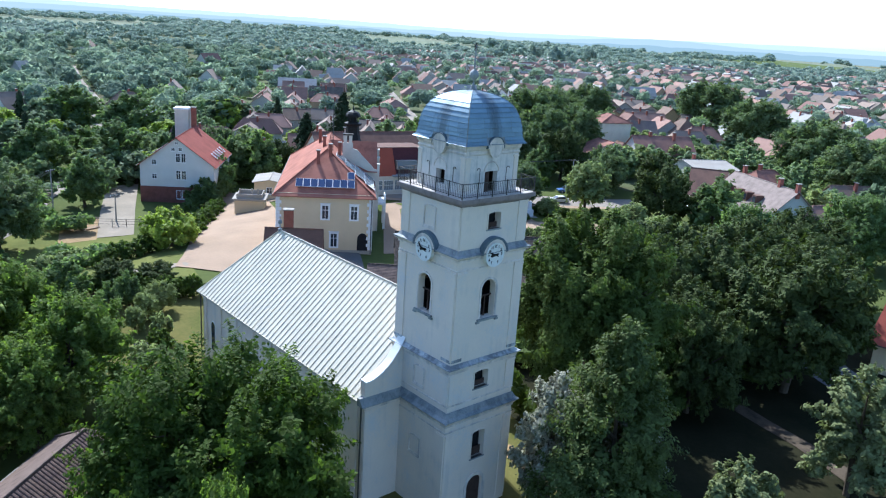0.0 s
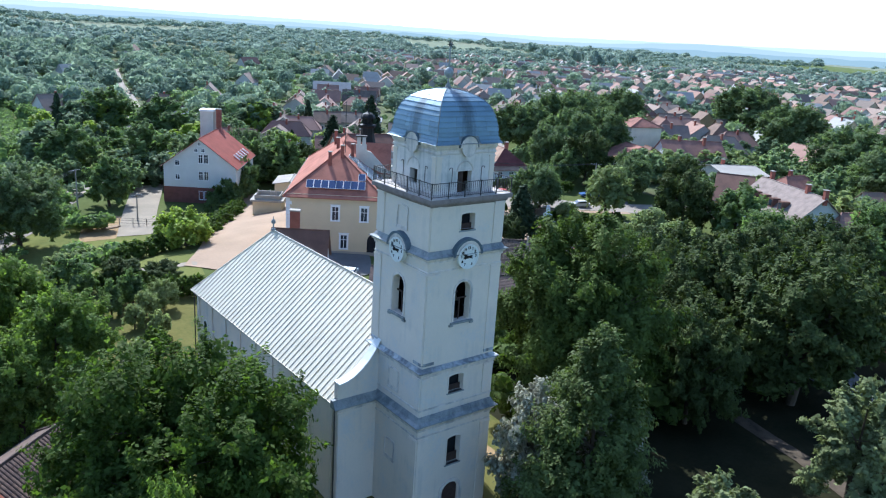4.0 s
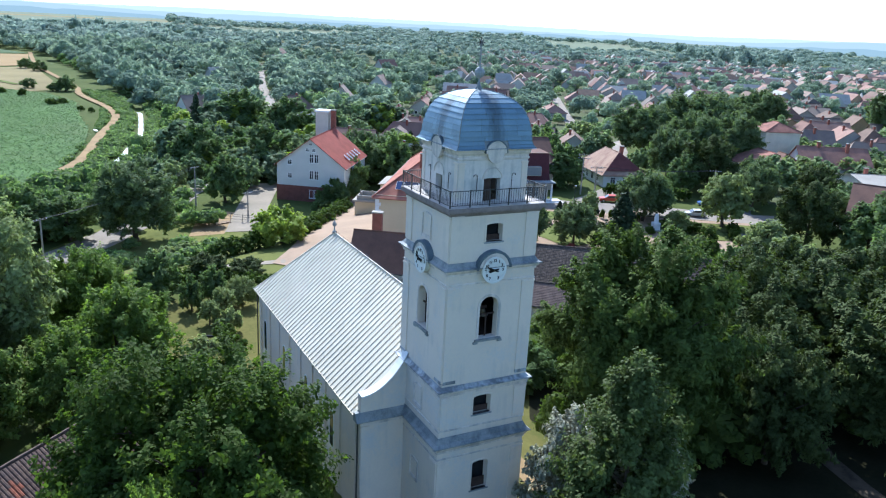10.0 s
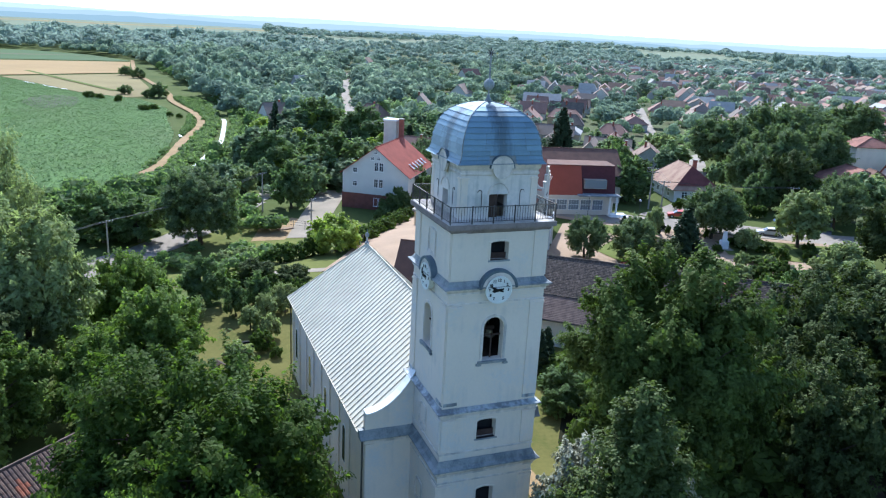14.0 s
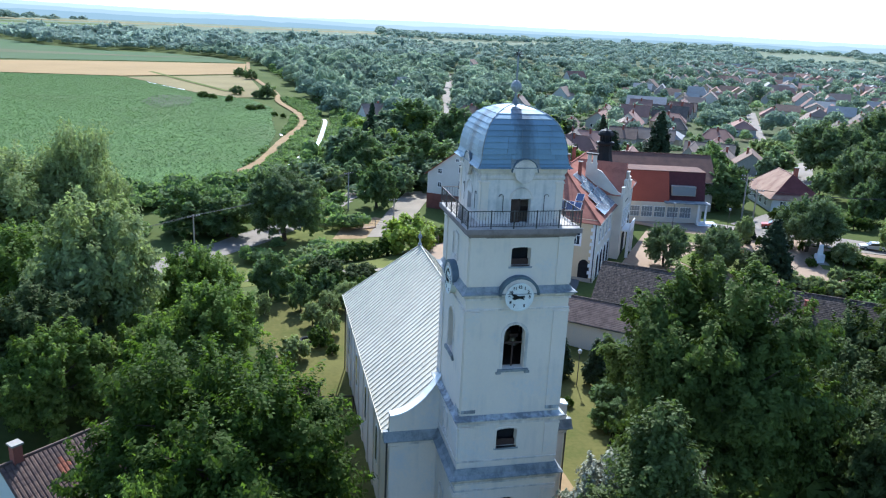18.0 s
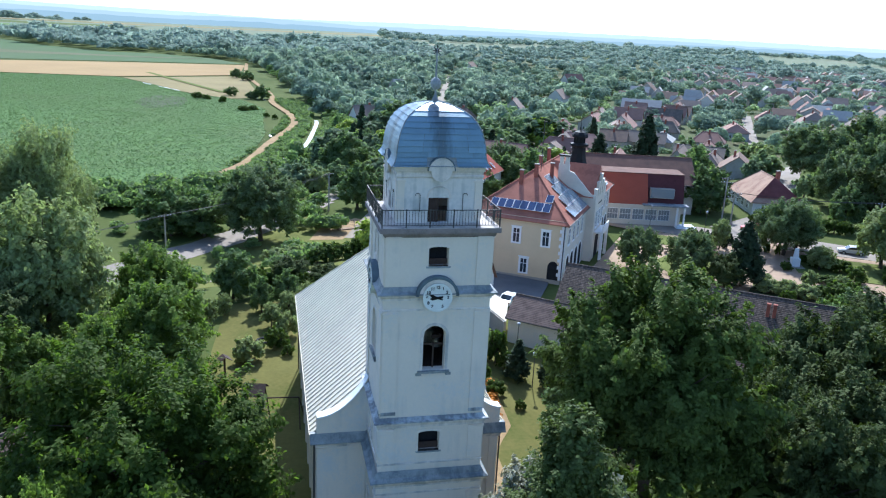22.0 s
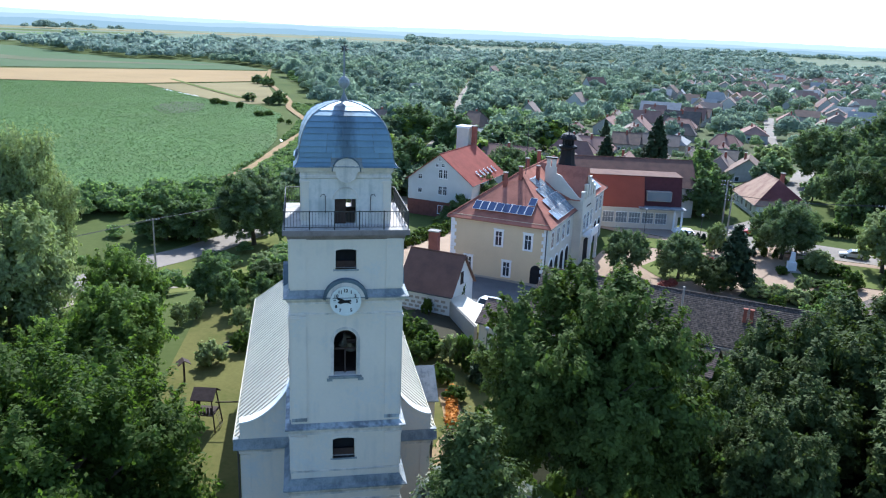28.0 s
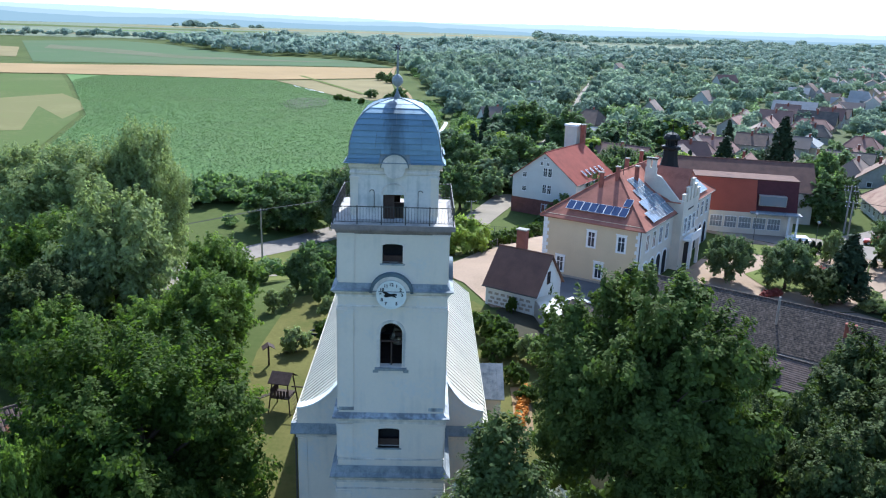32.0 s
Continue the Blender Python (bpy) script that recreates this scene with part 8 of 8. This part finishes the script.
def wires(i, j, label):
    (a, ha), (b, hb) = POLES[i], POLES[j]
    ob = thing("power_line", pose(0, 0, 0), label, "wire", "power lines")
    for xx in (-1.0, -0.5, 0.5, 1.0):
        p, q = a @ Vector((xx, 0, ha - 0.1)), b @ Vector((xx, 0, hb - 0.1))
        bm = bmesh.new()
        sag = (q - p).length * 0.018
        tube(bm, [p.lerp(q, k / 10) - Vector((0, 0, sag * 4 * (k / 10) * (1 - k / 10))) for k in range(11)], 0.016, 4)
        part("wire", bm, IRON, ob)


for i, j in ((2, 0), (0, 1), (3, 6), (3, 4)):
    wires(i, j, "thin dark sagging wires between utility poles")


def play_tower():
    ob = thing("play_tower", at(-10.3, 18.6, -12), "brown wooden play tower with slide and swing", "play tower")
    for x in (-0.75, 0.75):
        for y in (-0.75, 0.75):
            part("leg", rod(bmesh.new(), (x * 1.35, y * 1.35, -0.1), (x * 0.9, y * 0.9, 3.0), 0.06, 6), WOOD, ob)
    part("deck", bm_new((-0.85, -0.85, 1.4, 0.85, 0.85, 1.5)), WOOD, ob)
    for k in range(6):
        part("board", bm_new((-0.8 + k * 0.28, -0.86, 1.55, -0.6 + k * 0.28, -0.82, 2.2)), WOOD, ob)
        part("board", bm_new((-0.86, -0.8 + k * 0.28, 1.55, -0.82, -0.6 + k * 0.28, 2.2)), WOOD, ob)
    for sy in (-1, 1):
        bm = bmesh.new()
        prism(bm, [(0, 3.55), (sy * 1.05, 2.85), (sy * 1.05, 2.92), (0, 3.62)], "x", -0.95, 0.95)
        part("roof_board", bm, WOOD, ob, "dark sloping roof boards")
    bm = bmesh.new()
    prism(bm, [(-0.9, 1.45), (-3.6, 0.15), (-3.6, 0.22), (-0.9, 1.52)], "y", -0.3, 0.3)
    part("slide", bm, WOOD, ob)
    part("swing_beam", rod(bmesh.new(), (0.8, 0, 2.3), (3.6, 0.4, 2.3), 0.06, 6), WOOD, ob)
    for y in (-0.8, 1.4):
        part("swing_leg", rod(bmesh.new(), (3.6, 0.4, 2.3), (3.9, y, -0.1), 0.05, 6), WOOD, ob)
    for k in range(5):
        part("ladder_rung", rod(bmesh.new(), (0.95 + 0.06 * k, -0.4, 1.3 - 0.26 * k), (0.95 + 0.06 * k, 0.4, 1.3 - 0.26 * k), 0.03, 5), WOOD, ob)


play_tower()


def bird_table():
    ob = thing("roofed_post", at(-13.2, 26.9, 20), "wooden post with a small shingled roof", "post")
    part("post", bm_new((-0.08, -0.08, -0.1, 0.08, 0.08, 2.0)), WOOD, ob)
    for s in (-1, 1):
        bm = bmesh.new()
        prism(bm, [(0, 2.25), (s * 0.6, 1.85), (s * 0.6, 1.91), (0, 2.31)], "y", -0.5, 0.5)
        part("roof_board", bm, WOOD, ob)


bird_table()
tyre = thing("sandpit_ring", at(-9.7, 35.0, 0), "dark rubber tyre ring lying on the lawn", "tyre")
part("ring", lathe(bmesh.new(), [(0.55, 0.02), (0.75, 0.0), (0.85, 0.12), (0.75, 0.26), (0.55, 0.24), (0.5, 0.12), (0.55, 0.02)], 20), RUBBER, tyre)


def garden_lamp(x, y, h, label):
    ob = thing("garden_lamp", at(x, y, 0), label, "lamp", "garden lamps")
    part("post", rod(bmesh.new(), (0, 0, -0.1), (0, 0, h), 0.05, 8, 0.04), IRON, ob)
    part("lamp_head", lathe(bmesh.new(), [(0.05, h), (0.18, h + 0.1), (0.22, h + 0.35), (0.1, h + 0.45), (0, h + 0.47)], 10), LAMPG, ob)


garden_lamp(15.7, 22.6, 3.4, "slim dark garden lamp post on lawn")
garden_lamp(16.5, 30.2, 3.2, "slim dark garden lamp post on lawn")
for x, y in ((54, 74.5), (62, 70.6), (71, 66.4)):
    garden_lamp(x, y, 5.0, "dark street lamp post by the square")

FLOWER = shade("orange_flower", (0.55, 0.22, 0.03), 0.7, var=0.4, scale=2, fine=8, per="island", bump=0, soft=0.3)
REDFLOWER = shade("red_flower", (0.30, 0.08, 0.06), 0.7, var=0.3, scale=2, fine=8, per="island", bump=0, soft=0.3)
r9 = np.random.default_rng(91)
for nm, pts, mat, lab in (("flower_bed", [(10.3 + 0.12 * k, 17.0 + 0.55 * k) for k in range(12)], FLOWER, "orange and yellow flowers along the garden path"),
                          ("flower_bed", [(46.0 + 0.4 * k, 51.0 + 0.2 * k) for k in range(7)], REDFLOWER, "bed of red flowers in the square"),
                          ("flower_bed", [(56.0 + 0.5 * k, 63.5 - 0.2 * k) for k in range(8)], REDFLOWER, "bed of red flowers in the square"),
                          ("ivy", [(15.6 - 0.02 * k, 45.4 + 0.14 * k) for k in range(8)], LEAFD, "dark climbing plant on the outbuilding")):
    bl = [(x, y, land(x, y) + 0.45, 0.55) for x, y in pts]
    tagged(new(nm, quad_mesh(nm, leaf_cloud(r9, bl, 900, 0.16), mat, 3)), lab, "flowers", kind="stuff")


def monument(x, y):
    ob = thing("monument", at(x, y, -20), "pale stone monument on a stepped plinth", "monument")
    part("step", bm_new((-1.2, -1.2, -0.1, 1.2, 1.2, 0.25)), CONC, ob)
    part("plinth", bm_new((-0.6, -0.6, 0.253, 0.6, 0.6, 1.5)), FRAME, ob)
    bm = bmesh.new()
    prism(bm, [(-0.4, 1.503), (0.4, 1.503), (0.25, 3.0), (-0.25, 3.0)], "y", -0.2, 0.2)
    part("slab", bm, FRAME, ob)


monument(70.5, 58.1)


def bench(x, y, turn):
    ob = thing("bench", at(x, y, turn), "wooden park bench on pale stone feet", "bench", "benches in the square")
    for k in range(3):
        part("seat_slat", bm_new((-0.9, -0.22 + 0.15 * k, 0.43, 0.9, -0.1 + 0.15 * k, 0.47)), WOOD, ob)
    for k in range(2):
        part("back_slat", bm_new((-0.9, 0.26, 0.6 + 0.17 * k, 0.9, 0.3, 0.72 + 0.17 * k)), WOOD, ob)
    for xx in (-0.75, 0.75):
        part("foot", bm_new((xx - 0.08, -0.2, -0.05, xx + 0.08, 0.28, 0.43)), CONC, ob)


for x, y, t in ((52.5, 64.5, 20), (56.0, 62.0, -30), (60.5, 64.8, 60), (65.0, 60.2, -20), (72.4, 69.0, 30)):
    bench(x, y, t)

kiosk = house(at(61.5, 33.0, -35), 4.5, 5.5, 2.4, 3.6, PALE, GREYTILE, "small park hut with a grey gabled roof", 0, 0, "hut", 0.3)


def fence(pts, label, gap=2.2):
    ob = thing("fence", pose(0, 0, 0), label, "fence")
    for (ax, ay), (bx, by) in zip(pts, pts[1:]):
        n = max(1, int(math.hypot(bx - ax, by - ay) / gap))
        for k in range(n + 1):
            x, y = ax + (bx - ax) * k / n, ay + (by - ay) * k / n
            z = land(x, y)
            part("post", bm_new((x - 0.05, y - 0.05, z - 0.2, x + 0.05, y + 0.05, z + 1.5)), CONC, ob)
            if k:
                for hgt in (0.5, 1.0, 1.4):
                    part("rail", rod(bmesh.new(), (px_, py_, pz_ + hgt), (x, y, z + hgt), 0.025, 4), IRON, ob)
            px_, py_, pz_ = x, y, z


fence([(17, 97), (11, 100), (5, 104)], "thin wire fence across the drive")
fence([(22.3, 92), (15.5, 80), (11.5, 72)], "low wire fence along the yard")
stack = thing("timber_stack", at(5.2, 101.2, 20), "stack of brown boards on the ground", "boards")
for k in range(5):
    part("board", bm_new((-1.6, -0.5 + 0.22 * k, 0.0 + 0.05 * (k % 2), 1.6, -0.32 + 0.22 * k, 0.3)), PAVE, stack)
